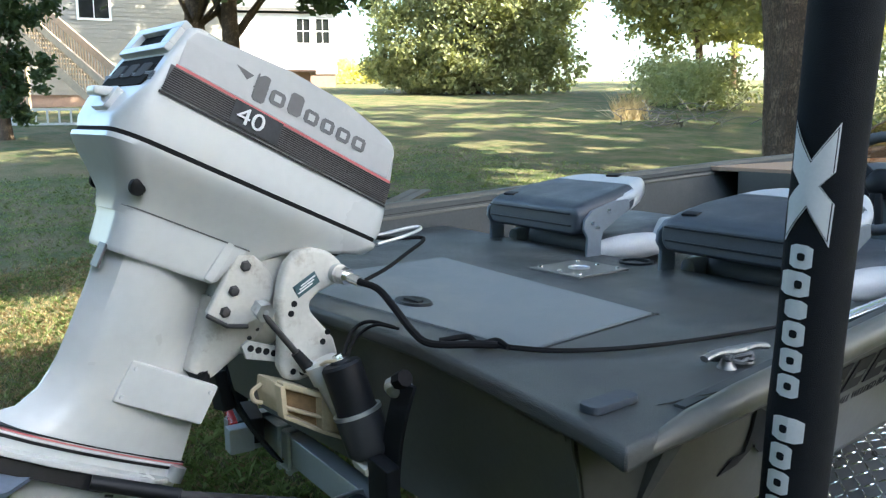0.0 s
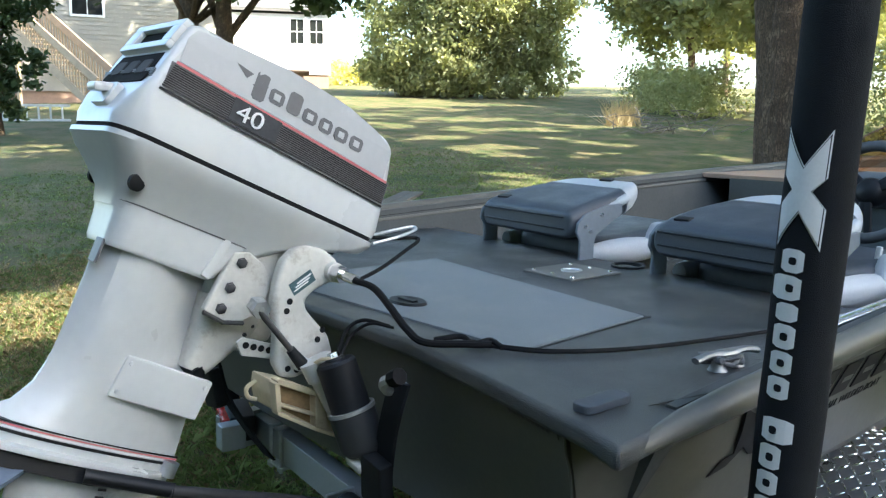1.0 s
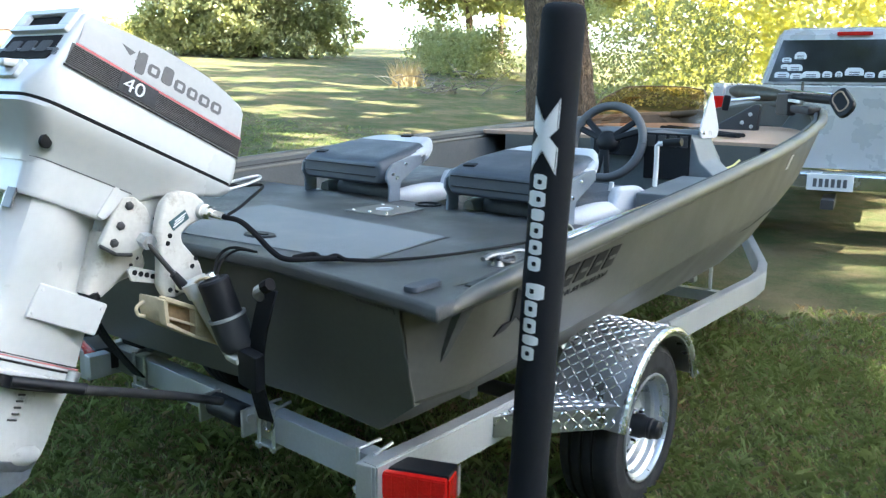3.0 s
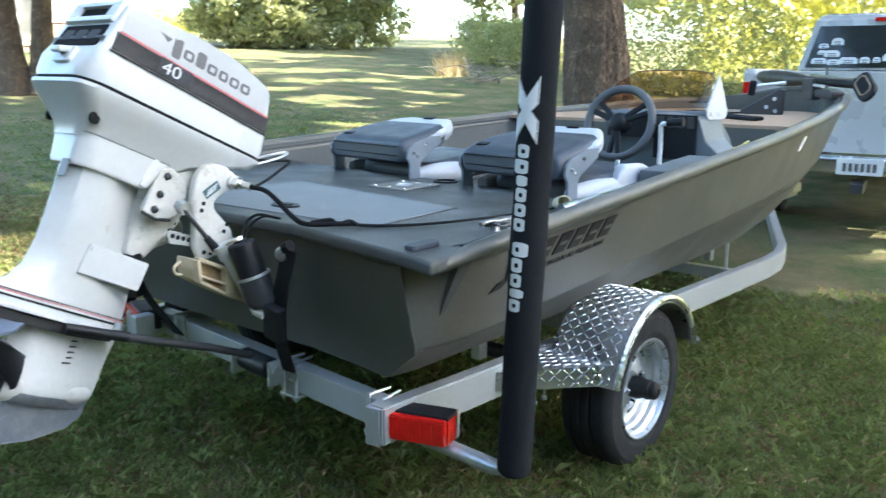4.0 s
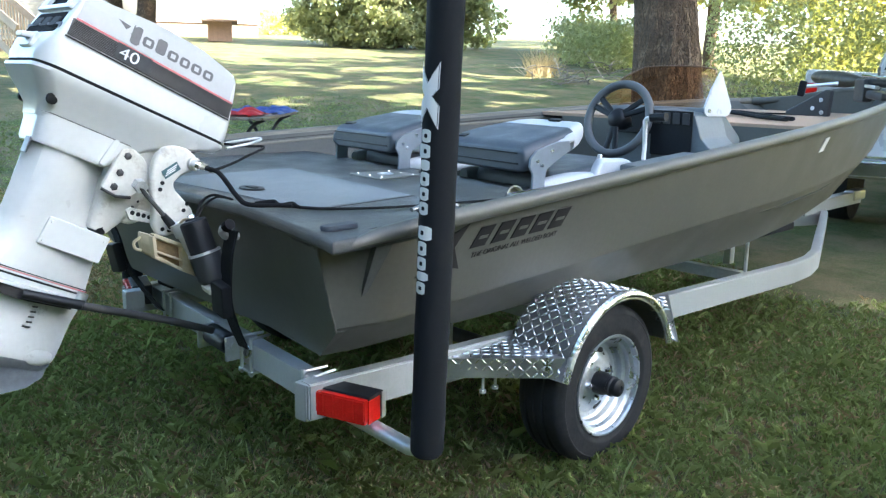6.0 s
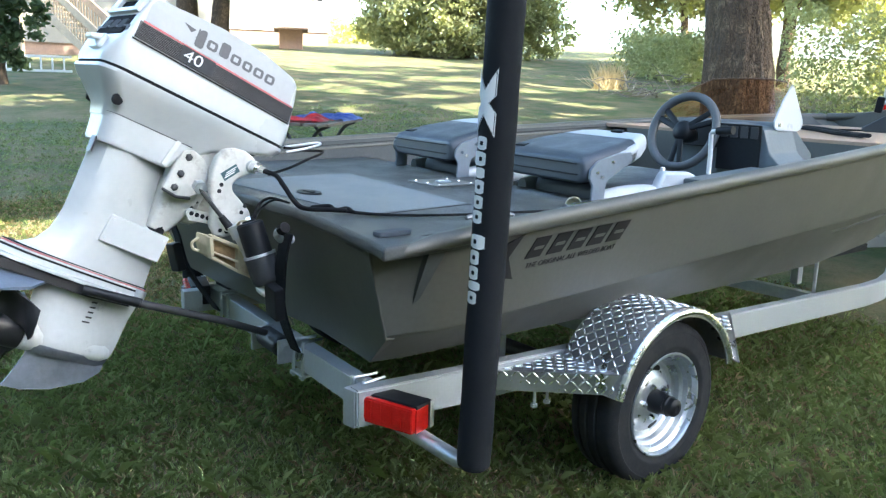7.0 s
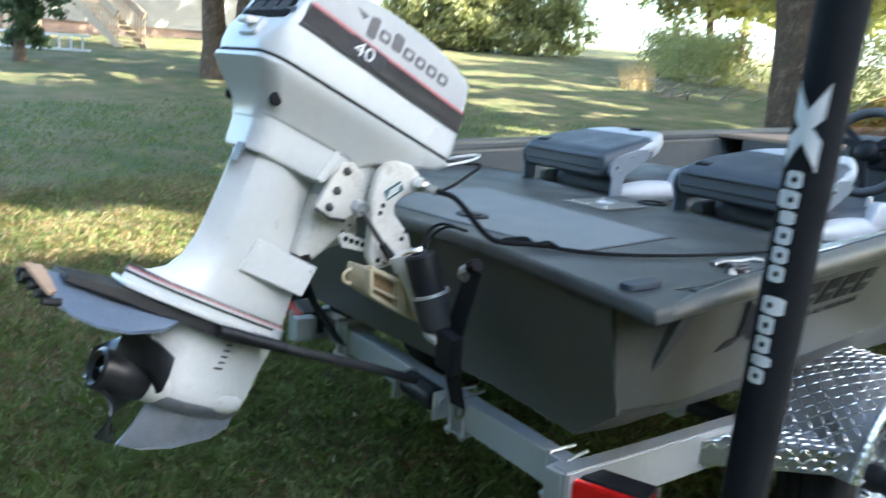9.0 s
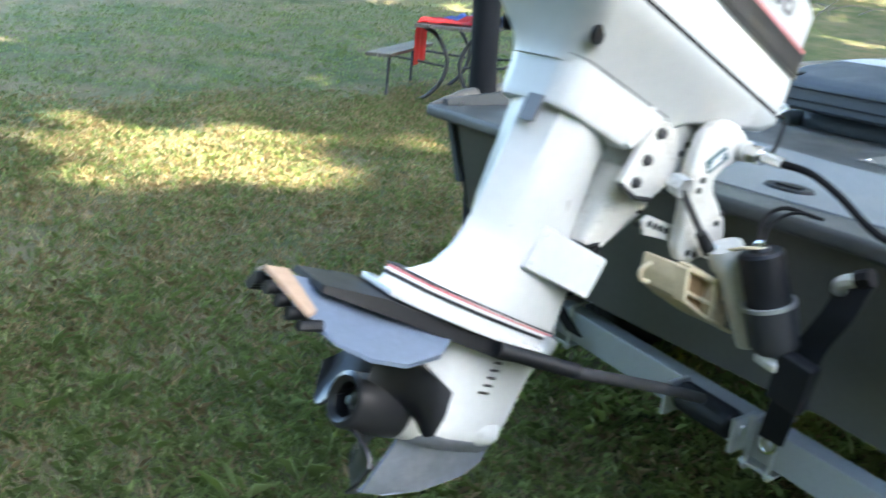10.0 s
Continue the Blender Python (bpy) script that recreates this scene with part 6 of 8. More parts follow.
def make_seat():
    """A folding boat seat, backrest folded forward; its aft edge at y=0, middle at x=0, seat board at z=0."""
    st = thing("folding_seat", (0, 0, 0), "slate vinyl folding boat seat with pale trim, backrest folded down", "seat", "folding boat seats")
    b = bmesh.new()
    loops = []
    for z, w, y0, y1, r in ((-0.05, 0.20, 0.10, 0.58, 0.06), (-0.03, 0.215, 0.08, 0.62, 0.08), (0.01, 0.22, 0.08, 0.64, 0.09), (0.04, 0.21, 0.09, 0.62, 0.09), (0.05, 0.17, 0.12, 0.57, 0.08)):
        loops.append([(x, y, z + 0.02 * (y > 0.4)) for x, y in rounded(2 * w, y1 - y0, r, 5, 0, (y0 + y1) / 2)])
    loft(b, loops)
    base = part("seat_cushion", b, VINYL, st, "slate seat cushion", smooth=60)
    for sg in (1, -1):
        b = bmesh.new()
        loops = []
        for i in range(9):
            y = 0.055 + 0.36 * i / 8
            k = math.sin(math.pi * (0.12 + 0.80 * i / 8)) ** 0.5
            loops.append([(sg * 0.215 + 0.042 * k * math.cos(a), y, 0.0 + 0.045 * k * math.sin(a)) for a in [2 * math.pi * q / 12 for q in range(12)]])
        loft(b, loops)
        part("side_bolster", b, VINYL_LT, st, "pale grey side bolster", smooth=60)
    for sg in (1, -1):
        b = bmesh.new()
        prism(b, [(0.30, 0.0), (0.66, -0.02), (0.64, 0.03), (0.50, 0.085), (0.36, 0.09)], sg * 0.20, sg * 0.245, bevel=0.015, seg=3)
        part("front_wedge", b, VINYL_LT, st, "pale grey front wedge", smooth=60)
    # folded backrest: square and thick at the hinge, narrowing and rising forward to a pale cap
    def back_loop(t_, k=1.0, lift=0.0):
        w, th = lerp_table([(0.0, 0.222, 0.030), (0.015, 0.240, 0.046), (0.06, 0.246, 0.052), (0.16, 0.240, 0.052), (0.26, 0.218, 0.048), (0.34, 0.185, 0.043), (0.39, 0.150, 0.036), (0.42, 0.10, 0.022)], t_)
        y, zc = -0.045 + t_, 0.100 + 0.22 * t_ + lift
        return [(x, y, zc + z) for x, z in rounded(2 * w * k, 2 * th * k, min(0.040, th * 0.85) * k, 4)]
    b = bmesh.new()
    loft(b, [back_loop(t_) for t_ in (0.0, 0.015, 0.06, 0.16, 0.22, 0.275)])
    bk = part("backrest", b, VINYL, st, "slate vinyl backrest, folded face down", smooth=60)
    b = bmesh.new()
    loft(b, [back_loop(t_, 1.012) for t_ in (0.278, 0.31, 0.34, 0.37, 0.39, 0.41, 0.42)])
    part("backrest_cap", b, VINYL_LT, bk, "pale grey cap of the backrest", smooth=60)
    for sg in (1, -1):
        b = bmesh.new()
        tube(b, spline([(sg * 0.232, 0.10, 0.150), (sg * 0.222, 0.17, 0.163), (sg * 0.205, 0.23, 0.176)], 5), [0.004] * 2 + [0.012] * 4 + [0.017] * 5, 10)
        part("backrest_trim", b, VINYL_LT, bk, "pale curved trim of the backrest", smooth=60)
    for zz in (0.02, -0.018):
        b = bmesh.new()
        tube(b, [(-0.21, -0.052 + 0.004 * (zz < 0), 0.108 + zz), (0.21, -0.052 + 0.004 * (zz < 0), 0.108 + zz)], 0.003, 6)
        part("seam", b, BLACK, bk)
    b = bmesh.new()
    box(b, (-0.17, 0.01, 0.164), (0.05, 0.03, 0.008), rot=(12, 0, 10), bevel=0.003)
    part("snap", b, BLACK, bk)
    b = bmesh.new()
    box(b, (0.03, 0.315, 0.226), (0.05, 0.03, 0.008), rot=(10, 0, 20), bevel=0.003)
    part("snap", b, BLACK, bk)
    for sg in (1, -1):
        b = bmesh.new()
        prism(b, [(-0.022, -0.06), (0.040, -0.06), (0.042, 0.045), (0.050, 0.070), (0.165, 0.135), (0.160, 0.168), (0.10, 0.166), (0.0, 0.140), (-0.03, 0.112), (-0.035, 0.080), (-0.018, 0.055)], sg * 0.249, sg * 0.261, bevel=0.004)
        hg = part("hinge_bracket", b, SEAT_PL, st, "grey plastic hinge bracket")
        for y, z in ((0.0, 0.10), (0.022, 0.085), (0.07, 0.135)):
            b = bmesh.new()
            lathe(b, [(0.008, 0), (0.006, 0.004), (0, 0.005)], Matrix.Translation((sg * 0.261, y, z)) @ Matrix.Rotation(radians(sg * 90), 4, "Y"), 10)
            part("stud", b, CHROME, hg)
    return st


seat = make_seat()
seat.matrix_basis = pose(-0.305, 1.062, 0.972, 0, 0, -6)
seat2 = copy_thing(seat, pose(0.500, 0.985, 0.972, 0, 0, -6))

# cup holder rim between the seats
bm = bmesh.new()
lathe(bm, [(0.035, -0.05), (0.045, -0.005), (0.052, 0.0), (0.052, 0.006), (0.042, 0.006), (0.034, -0.045), (0.0, -0.045), (0.0, -0.05)], Matrix.Translation((0.12, 1.045, 0.9665)), 24)
solo("cup_holder", bm, BLACK, "round black cup holder sunk in the deck edge", "cup holder")

# ---- console ----
console = thing("steering_console", (0.6, 2.05, 0.7), "grey moulded side console with amber windscreen and wheel", "boat console")
bm = bmesh.new()
prism(bm, [(2.02, 0.72), (2.04, 1.05), (2.02, 1.215), (2.05, 1.24), (2.16, 1.235), (2.36, 1.10), (2.40, 0.72)], 0.30, 0.80, bevel=0.012)
body = part("console_body", bm, CONSOLE, console, "slate grey console body")
bm = bmesh.new()
prism(bm, [(0.63, 0.82), (0.885, 0.82), (0.940, 1.06), (0.87, 1.12), (0.835, 1.215), (0.63, 1.235)], 1.875, 2.10, bevel=0.010, plane="xz")
part("console_wing", bm, CONSOLE, console)
bm = bmesh.new()
box(bm, (0.53, 2.016, 1.165), (0.40, 0.012, 0.10), rot=(-6, 0, 0), bevel=0.004)
dash = part("dash_panel", bm, BLACK, body, "black dash panel")
for i in range(4):
    bm = bmesh.new()
    box(bm, (0.665 + 0.046 * i, 1.861, 1.198), (0.034, 0.006, 0.048), bevel=0.003)
    part("switch", bm, STEEL_DK, dash)
bm = bmesh.new()
box(bm, (0.732, 1.869, 1.135), (0.196, 0.012, 0.19), bevel=0.004)
part("wing_panel", bm, BLACK, body)
# steering wheel
SW = Matrix.Translation((0.472, 1.85, 1.184)) @ Matrix.Rotation(radians(72), 4, "X")
bm = bmesh.new()
tube(bm, [(0.158 * math.cos(2 * math.pi * i / 40), 0.158 * math.sin(2 * math.pi * i / 40), 0) for i in range(41)], 0.019, 10, m=SW)
sw = part("steering_wheel", bm, mat("wheel_grip", (0.085, 0.09, 0.095), 0.55, bump=0.15), console, "dark grey padded steering wheel")
bm = bmesh.new()
lathe(bm, [(0, 0.03), (0.03, 0.028), (0.045, 0.015), (0.05, -0.01), (0.035, -0.06), (0.0, -0.12)], SW, 24)
part("wheel_hub", bm, BLACK, sw)
for k in range(3):
    a = radians(90 + 120 * k + 180)
    for d in (-0.16, 0.16):
        bm = bmesh.new()
        tube(bm, [(0.04 * math.cos(a + d), 0.04 * math.sin(a + d), 0.012), (0.158 * math.cos(a + d * 1.0), 0.158 * math.sin(a + d * 1.0), 0.0)], 0.014, 8, m=SW, flat=0.6)
        part("spoke", bm, BLACK, sw)
# windscreen of amber acrylic
bm = bmesh.new()
base = [(0.26, 1.95, 1.236), (0.345, 2.04, 1.236), (0.415, 2.095, 1.236), (0.50, 2.112, 1.236), (0.60, 2.118, 1.236), (0.70, 2.116, 1.236), (0.79, 2.09, 1.236), (0.835, 2.03, 1.236)]
crest = [(0.285, 1.975, 1.262), (0.352, 2.055, 1.365), (0.420, 2.120, 1.412), (0.50, 2.138, 1.418), (0.60, 2.144, 1.419), (0.70, 2.142, 1.416), (0.785, 2.112, 1.405), (0.815, 2.06, 1.385)]
loops = [[Vector(p).lerp(Vector(q), k) + Vector((0, 0.008 * math.sin(math.pi * k), 0)) for p, q in zip(base, crest)] for k in (0.0, 0.25, 0.5, 0.75, 1.0)]
t = bmesh.new()
rings = [[t.verts.new(p) for p in lp] for lp in loops]
for a_, b_ in zip(rings, rings[1:]):
    for k in range(len(base) - 1):
        t.faces.new((a_[k], a_[k + 1], b_[k + 1], b_[k]))
bmesh.ops.solidify(t, geom=t.faces[:], thickness=0.004)
join(bm, t)
screen = part("windscreen", bm, PLEX, console, "amber tinted acrylic windscreen")
bm = bmesh.new()
prism(bm, [(1.934, 1.246), (1.940, 1.225), (1.956, 1.213), (1.975, 1.209), (2.125, 1.205), (2.150, 1.213), (2.163, 1.232), (2.160, 1.25), (2.062, 1.385), (2.050, 1.397), (2.040, 1.390), (1.988, 1.332)], 0.838, 0.843, plane="yz")
side = part("side_screen", bm, TRIWHITE, console, "pale triangular side screen")
bm = bmesh.new()
lathe(bm, [(0.010, 0), (0.008, 0.005), (0, 0.006)], Matrix.Translation((0.843, 1.972, 1.232)) @ Matrix.Rotation(radians(90), 4, "Y"), 10)
part("screw", bm, CHROME, side)
bm = bmesh.new()
tube(bm, [tuple(p) for p in loops[-1]], 0.003, 6)
part("screen_edge", bm, mat("edge_amber", (0.16, 0.09, 0.05), 0.4, bump=0), screen)
# throttle lever and control box
throttle = thing("throttle_control", (0.80, 1.62, 0.95), "white throttle lever on a grey control box beside the gunwale", "throttle")
bm = bmesh.new()
box(bm, (0.872, 1.62, 1.022), (0.13, 0.46, 0.06), rot=(3, 0, 0), bevel=0.008)
part("control_box", bm, CONSOLE, throttle, "grey control box")
bm = bmesh.new()
tube(bm, [(0.822, 1.53, 1.05), (0.826, 1.525, 1.12), (0.828, 1.515, 1.203), (0.836, 1.512, 1.211), (0.900, 1.508, 1.218)], 0.009, 10)
part("lever", bm, LETTER, throttle, "white metal lever")
bm = bmesh.new()
tube(bm, [(0.858, 1.51, 1.215), (0.925, 1.506, 1.222)], 0.016, 12)
part("grip", bm, BLACK, throttle)
bm = bmesh.new()
box(bm, (0.70, 1.40, 1.0), (0.016, 0.016, 0.14), rot=(0, 6, 0), bevel=0.004)
solo("rod_holder", bm, LETTER, "short white rod holder upright beside the seat", "rod holder")
# yellow cord on the gunwale
bm = bmesh.new()
tube(bm, spline([(0.90, 1.95, 1.068), (0.885, 2.08, 1.073), (0.905, 2.18, 1.082), (0.90, 2.30, 1.10)], 6), 0.005, 6)
solo("yellow_cord", bm, YELLOW, "thin yellow cord along the gunwale", "cord")

# ---- bow: trolling motor, straps, cord ----
OLIVE = mat("olive_motor_paint", (0.050, 0.046, 0.032), 0.5, var=0.3, scale=14, bump=0.08, stain=(0.11, 0.095, 0.06), stain_amt=0.6, stain_scale=12)
troll = thing("trolling_motor", (0.45, 4.55, 1.20), "olive and black folded trolling motor lying across the bow", "trolling motor")
bm = bmesh.new()
tube(bm, spline([(0.0, 4.98, 1.385), (0.05, 4.945, 1.38), (0.16, 4.865, 1.372), (0.30, 4.765, 1.365), (0.42, 4.68, 1.36), (0.50, 4.62, 1.357)], 3), [0.014] + [0.03 + 0.027 * math.sin(math.pi * min(1.0, i / 12)) for i in range(15)], 14)
part("motor_pod", bm, OLIVE, troll, "olive motor pod", smooth=60)
bm = bmesh.new()
tube(bm, [(0.47, 4.64, 1.358), (0.88, 4.27, 1.335)], 0.026, 12)
part("shaft", bm, BLACK, troll)
bm = bmesh.new()
tube(bm, [(0.50, 4.56, 1.395), (0.86, 4.25, 1.372)], 0.009, 8)
part("rod", bm, CHROME, troll, "bright release rod")
bm = bmesh.new()
box(bm, (0.50, 4.60, 1.30), (0.07, 0.16, 0.15), rot=(0, 0, 42), bevel=0.015)
box(bm, (0.66, 4.46, 1.27), (0.20, 0.10, 0.05), rot=(0, 4, -42), bevel=0.012)
part("mount", bm, STEEL_DK, troll, "dark mount bracket")
bm = bmesh.new()
box(bm, (0.58, 4.50, 1.325), (0.16, 0.03, 0.02), rot=(0, 4, -42), bevel=0.004)
part("mount_bar", bm, GALV, troll)
bm = bmesh.new()
prism(bm, [(0.41, 1.127), (0.42, 1.30), (0.385, 1.304), (0.13, 1.155), (0.125, 1.127)], 4.28, 4.34, bevel=0.012, plane="xz")
wedge = part("wedge_bracket", bm, STEEL_DK, troll, "dark wedge-shaped bracket")
for x, z in ((0.31, 1.18), (0.36, 1.235), (0.37, 1.155)):
    bm = bmesh.new()
    lathe(bm, [(0.014, 0), (0.012, 0.004), (0, 0.005)], Matrix.Translation((x, 4.28, z)) @ Matrix.Rotation(radians(90), 4, "X"), 10)
    part("bolt", bm, GALV, wedge)
bm = bmesh.new()
box(bm, (0.10, 4.58, 1.30), (0.05, 0.06, 0.11), rot=(0, 8, 20), bevel=0.012)
handle = part("handle", bm, BLACK, troll)
bm = bmesh.new()
tube(bm, [(0.11, 4.58, 1.315), (0.30, 4.68, 1.34)], 0.014, 8)
part("handle_bar", bm, GALV, handle)
bm = bmesh.new()
tube(bm, [(0.62, 4.50, 1.36), (0.62, 4.50, 1.45)], 0.009, 8)
part("upright_pin", bm, OLIVE, troll)
FOOT = Matrix.Translation((0.93, 4.22, 1.325)) @ Matrix.Rotation(radians(-38), 4, "Z") @ Matrix.Rotation(radians(62), 4, "X") @ Matrix.Rotation(radians(-35), 4, "Z")
bm = bmesh.new()
loft(bm, [[(x, y, z) for x, y in rounded(0.24 * k, 0.13 * k, 0.06 * k)] for z, k in ((-0.02, 0.9), (-0.012, 1.0), (0.012, 1.0), (0.02, 0.9))], m=FOOT)
foot = part("foot_pedal", bm, BLACK, troll, "black oval foot pedal", smooth=40)
bm = bmesh.new()
ring = [(x, y, 0.021) for x, y in rounded(0.17, 0.08, 0.038)]
tube(bm, ring + ring[:1], 0.005, 8, m=FOOT)
part("pedal_ring", bm, TAN, foot)
for k in (0, 1):
    bm = bmesh.new()
    tube(bm, spline([(-0.08, 3.97 - 0.10 * k, 1.148), (0.12, 3.78 - 0.11 * k, 1.152), (0.38, 3.55 - 0.12 * k, 1.148), (0.60, 3.34 - 0.08 * k, 1.150)], 6), 0.017, 8, flat=0.7)
    solo("rolled_strap", bm, CLOTH, "black rolled strap lying across the foredeck", "strap", "foredeck straps")
bm = bmesh.new()
tube(bm, spline([(-0.02, 4.10, 1.136), (0.06, 4.22, 1.136), (0.13, 4.30, 1.136), (0.17, 4.42, 1.136), (0.20, 4.46, 1.146), (0.24, 4.44, 1.136), (0.22, 4.40, 1.136)], 6), 0.006, 8)
solo("deck_cord", bm, HOSE, "short dark cord with loop on the tan foredeck", "cord")

# ---- pickup truck ahead of the boat ----
TX, TY, TZ = 0.574, 5.93, float(ground_z(0.5, 7.5))
truck = thing("pickup_truck", (TX, TY + 2.5, TZ), "silver pickup truck with stickers on its dark rear window", "pickup truck")
TMX = Matrix.Translation((TX, TY, TZ)) @ Matrix.Rotation(radians(9), 4, "Z") @ Matrix.Scale(1.10, 4)


def tp(name, b, material, parent=truck, label="", smooth=True):
    b.transform(TMX)
    return part(name, b, material, parent, label, smooth)


HW = 0.90
for sg in (1, -1):
    bm = bmesh.new()
    prism(bm, [(0.02, 0.62), (0.0, 0.80), (0.0, 1.24), (0.03, 1.27), (1.95, 1.27), (1.95, 0.55), (1.50, 0.52), (1.42, 0.80), (1.15, 0.95), (0.88, 0.80), (0.80, 0.55)], sg * (HW - 0.09), sg * HW, bevel=0.018, seg=3)
    tp("bed_side", bm, TRUCK, label="silver bed side")
    bm = bmesh.new()
    box(bm, (sg * (HW - 0.05), -0.005, 1.02), (0.09, 0.03, 0.30), bevel=0.01)
    tp("tail_lamp", bm, REDLENS, label="red tail lamp")
    bm = bmesh.new()
    lathe(bm, [(0.0, -0.1), (0.36, -0.1), (0.37, -0.07), (0.37, 0.07), (0.36, 0.1), (0.22, 0.11), (0.0, 0.10)], Matrix.Translation((sg * (HW - 0.12), 1.15, 0.37)) @ Matrix.Rotation(radians(sg * 90), 4, "Y"), 36)
    tw = tp("wheel", bm, RUBBER, label="black truck tyre")
    bm = bmesh.new()
    lathe(bm, [(0.0, 0.112), (0.21, 0.112), (0.22, 0.105), (0.0, 0.10)], Matrix.Translation((sg * (HW - 0.12), 1.15, 0.37)) @ Matrix.Rotation(radians(sg * 90), 4, "Y"), 24)
    tp("wheel_rim", bm, CHROME, tw)
    bm = bmesh.new()
    lathe(bm, [(0.0, -0.1), (0.36, -0.1), (0.37, 0.07), (0.36, 0.1), (0.0, 0.10)], Matrix.Translation((sg * (HW - 0.12), 4.55, 0.37)) @ Matrix.Rotation(radians(sg * 90), 4, "Y"), 36)
    tp("wheel", bm, RUBBER)
bm = bmesh.new()
prism(bm, rounded(2 * HW - 0.20, 0.60, 0.03, cx=0, cy=0.95), 0.0, 0.05, bevel=0.008, plane="xz")
tp("tailgate", bm, TRUCK, label="silver tailgate")
bm = bmesh.new()
box(bm, (0, 0.02, 0.98), (0.36, 0.03, 0.07), bevel=0.012)
tp("tailgate_handle", bm, BLACK)
bm = bmesh.new()
box(bm, (0, -0.10, 0.57), (2 * HW - 0.06, 0.20, 0.14), bevel=0.03, seg=3)
bump_ = tp("rear_bumper", bm, CHROME, label="bright rear bumper")
bm = bmesh.new()
box(bm, (0.0, -0.205, 0.57), (0.31, 0.01, 0.12), bevel=0.004)
pl = tp("number_plate", bm, LETTER, bump_, "pale number plate with plain bars")
bm = bmesh.new()
for i in range(6):
    box(bm, (-0.1 + 0.04 * i, -0.212, 0.565), (0.025, 0.003, 0.06))
tp("plate_bars", bm, MIDDECAL, bump_)
bm = bmesh.new()
box(bm, (0, -0.12, 0.42), (0.09, 0.40, 0.07), bevel=0.008)
tp("hitch", bm, STEEL_DK)
bm = bmesh.new()
prism(bm, [(-HW + 0.1, 0.06), (HW - 0.1, 0.06), (HW - 0.1, 1.92), (-HW + 0.1, 1.92)], 0.66, 0.70, plane="xy")
tp("bed_floor", bm, STEEL_DK)
# cab: lower body and tapered glasshouse
bm = bmesh.new()
prism(bm, [(1.96, 0.50), (1.96, 1.26), (3.70, 1.26), (5.25, 1.10), (5.45, 0.95), (5.45, 0.50)], -HW, HW, bevel=0.05, seg=3)
tp("cab_body", bm, TRUCK, label="silver cab body and bonnet")
bm = bmesh.new()
loft(bm, [[(sx * 0.80, y, 1.24) for sx, y in ((-1, 2.02), (1, 2.02), (1, 3.75), (-1, 3.75))], [(sx * 0.66, y, 1.76) for sx, y in ((-1, 2.12), (1, 2.12), (1, 3.20), (-1, 3.20))], [(sx * 0.60, y, 1.80) for sx, y in ((-1, 2.18), (1, 2.18), (1, 3.10), (-1, 3.10))]])
bmesh.ops.bevel(bm, geom=bm.edges[:], offset=0.03, segments=3, affect="EDGES")
tp("cab_roof", bm, TRUCK, label="silver cab roof and pillars")
bm = bmesh.new()
t = bmesh.new()
t.faces.new([t.verts.new(p) for p in ((-0.72, 2.022, 1.29), (0.72, 2.022, 1.29), (0.62, 2.092, 1.68), (-0.62, 2.092, 1.68))])
ex = bmesh.ops.extrude_face_region(t, geom=t.faces[:])
bmesh.ops.translate(t, verts=[v for v in ex["geom"] if isinstance(v, bmesh.types.BMVert)], vec=(0, -0.008, 0))
bmesh.ops.recalc_face_normals(t, faces=t.faces)
join(bm, t)
rw = tp("rear_window", bm, PANE, label="dark rear window")
bm = bmesh.new()
box(bm, (0.0, 2.085, 1.735), (0.30, 0.03, 0.035), rot=(10, 0, 0), bevel=0.006)
tp("brake_lamp", bm, REDLENS, label="red high brake lamp")
rng = np.random.default_rng(5)
for i, (x, z, w, h) in enumerate(((-0.60, 1.345, 0.11, 0.055), (-0.47, 1.335, 0.09, 0.05), (-0.34, 1.345, 0.13, 0.065), (-0.49, 1.41, 0.11, 0.065), (-0.58, 1.43, 0.06, 0.035), (-0.57, 1.49, 0.07, 0.04), (-0.45, 1.52, 0.085, 0.075), (-0.20, 1.35, 0.07, 0.06), (-0.10, 1.355, 0.05, 0.05), (0.03, 1.37, 0.13, 0.08), (0.16, 1.35, 0.07, 0.05), (0.32, 1.35, 0.14, 0.075), (0.46, 1.36, 0.12, 0.06), (0.60, 1.36, 0.09, 0.05))):
    bm = bmesh.new()
    w, h = w * 1.25, h * 1.3
    yy = 2.022 + (z - 1.29) * 0.18 - 0.0095
    prism(bm, rounded(w, h, min(w, h) * 0.42, 4, x, z), yy - 0.002, yy, plane="xz")
    tp("window_sticker", bm, LETTER if i % 5 else LIGHTDECAL, rw, "pale window sticker", smooth=False)
    bm = bmesh.new()
    for j in range(2 if h > 0.05 else 1):
        box(bm, (x, yy - 0.003, z + (j - 0.5) * 0.02), (w * 0.55, 0.001, 0.009))
    b2 = bm
    b2.transform(TMX)
    part("sticker_bar", b2, MIDDECAL, rw, smooth=False)

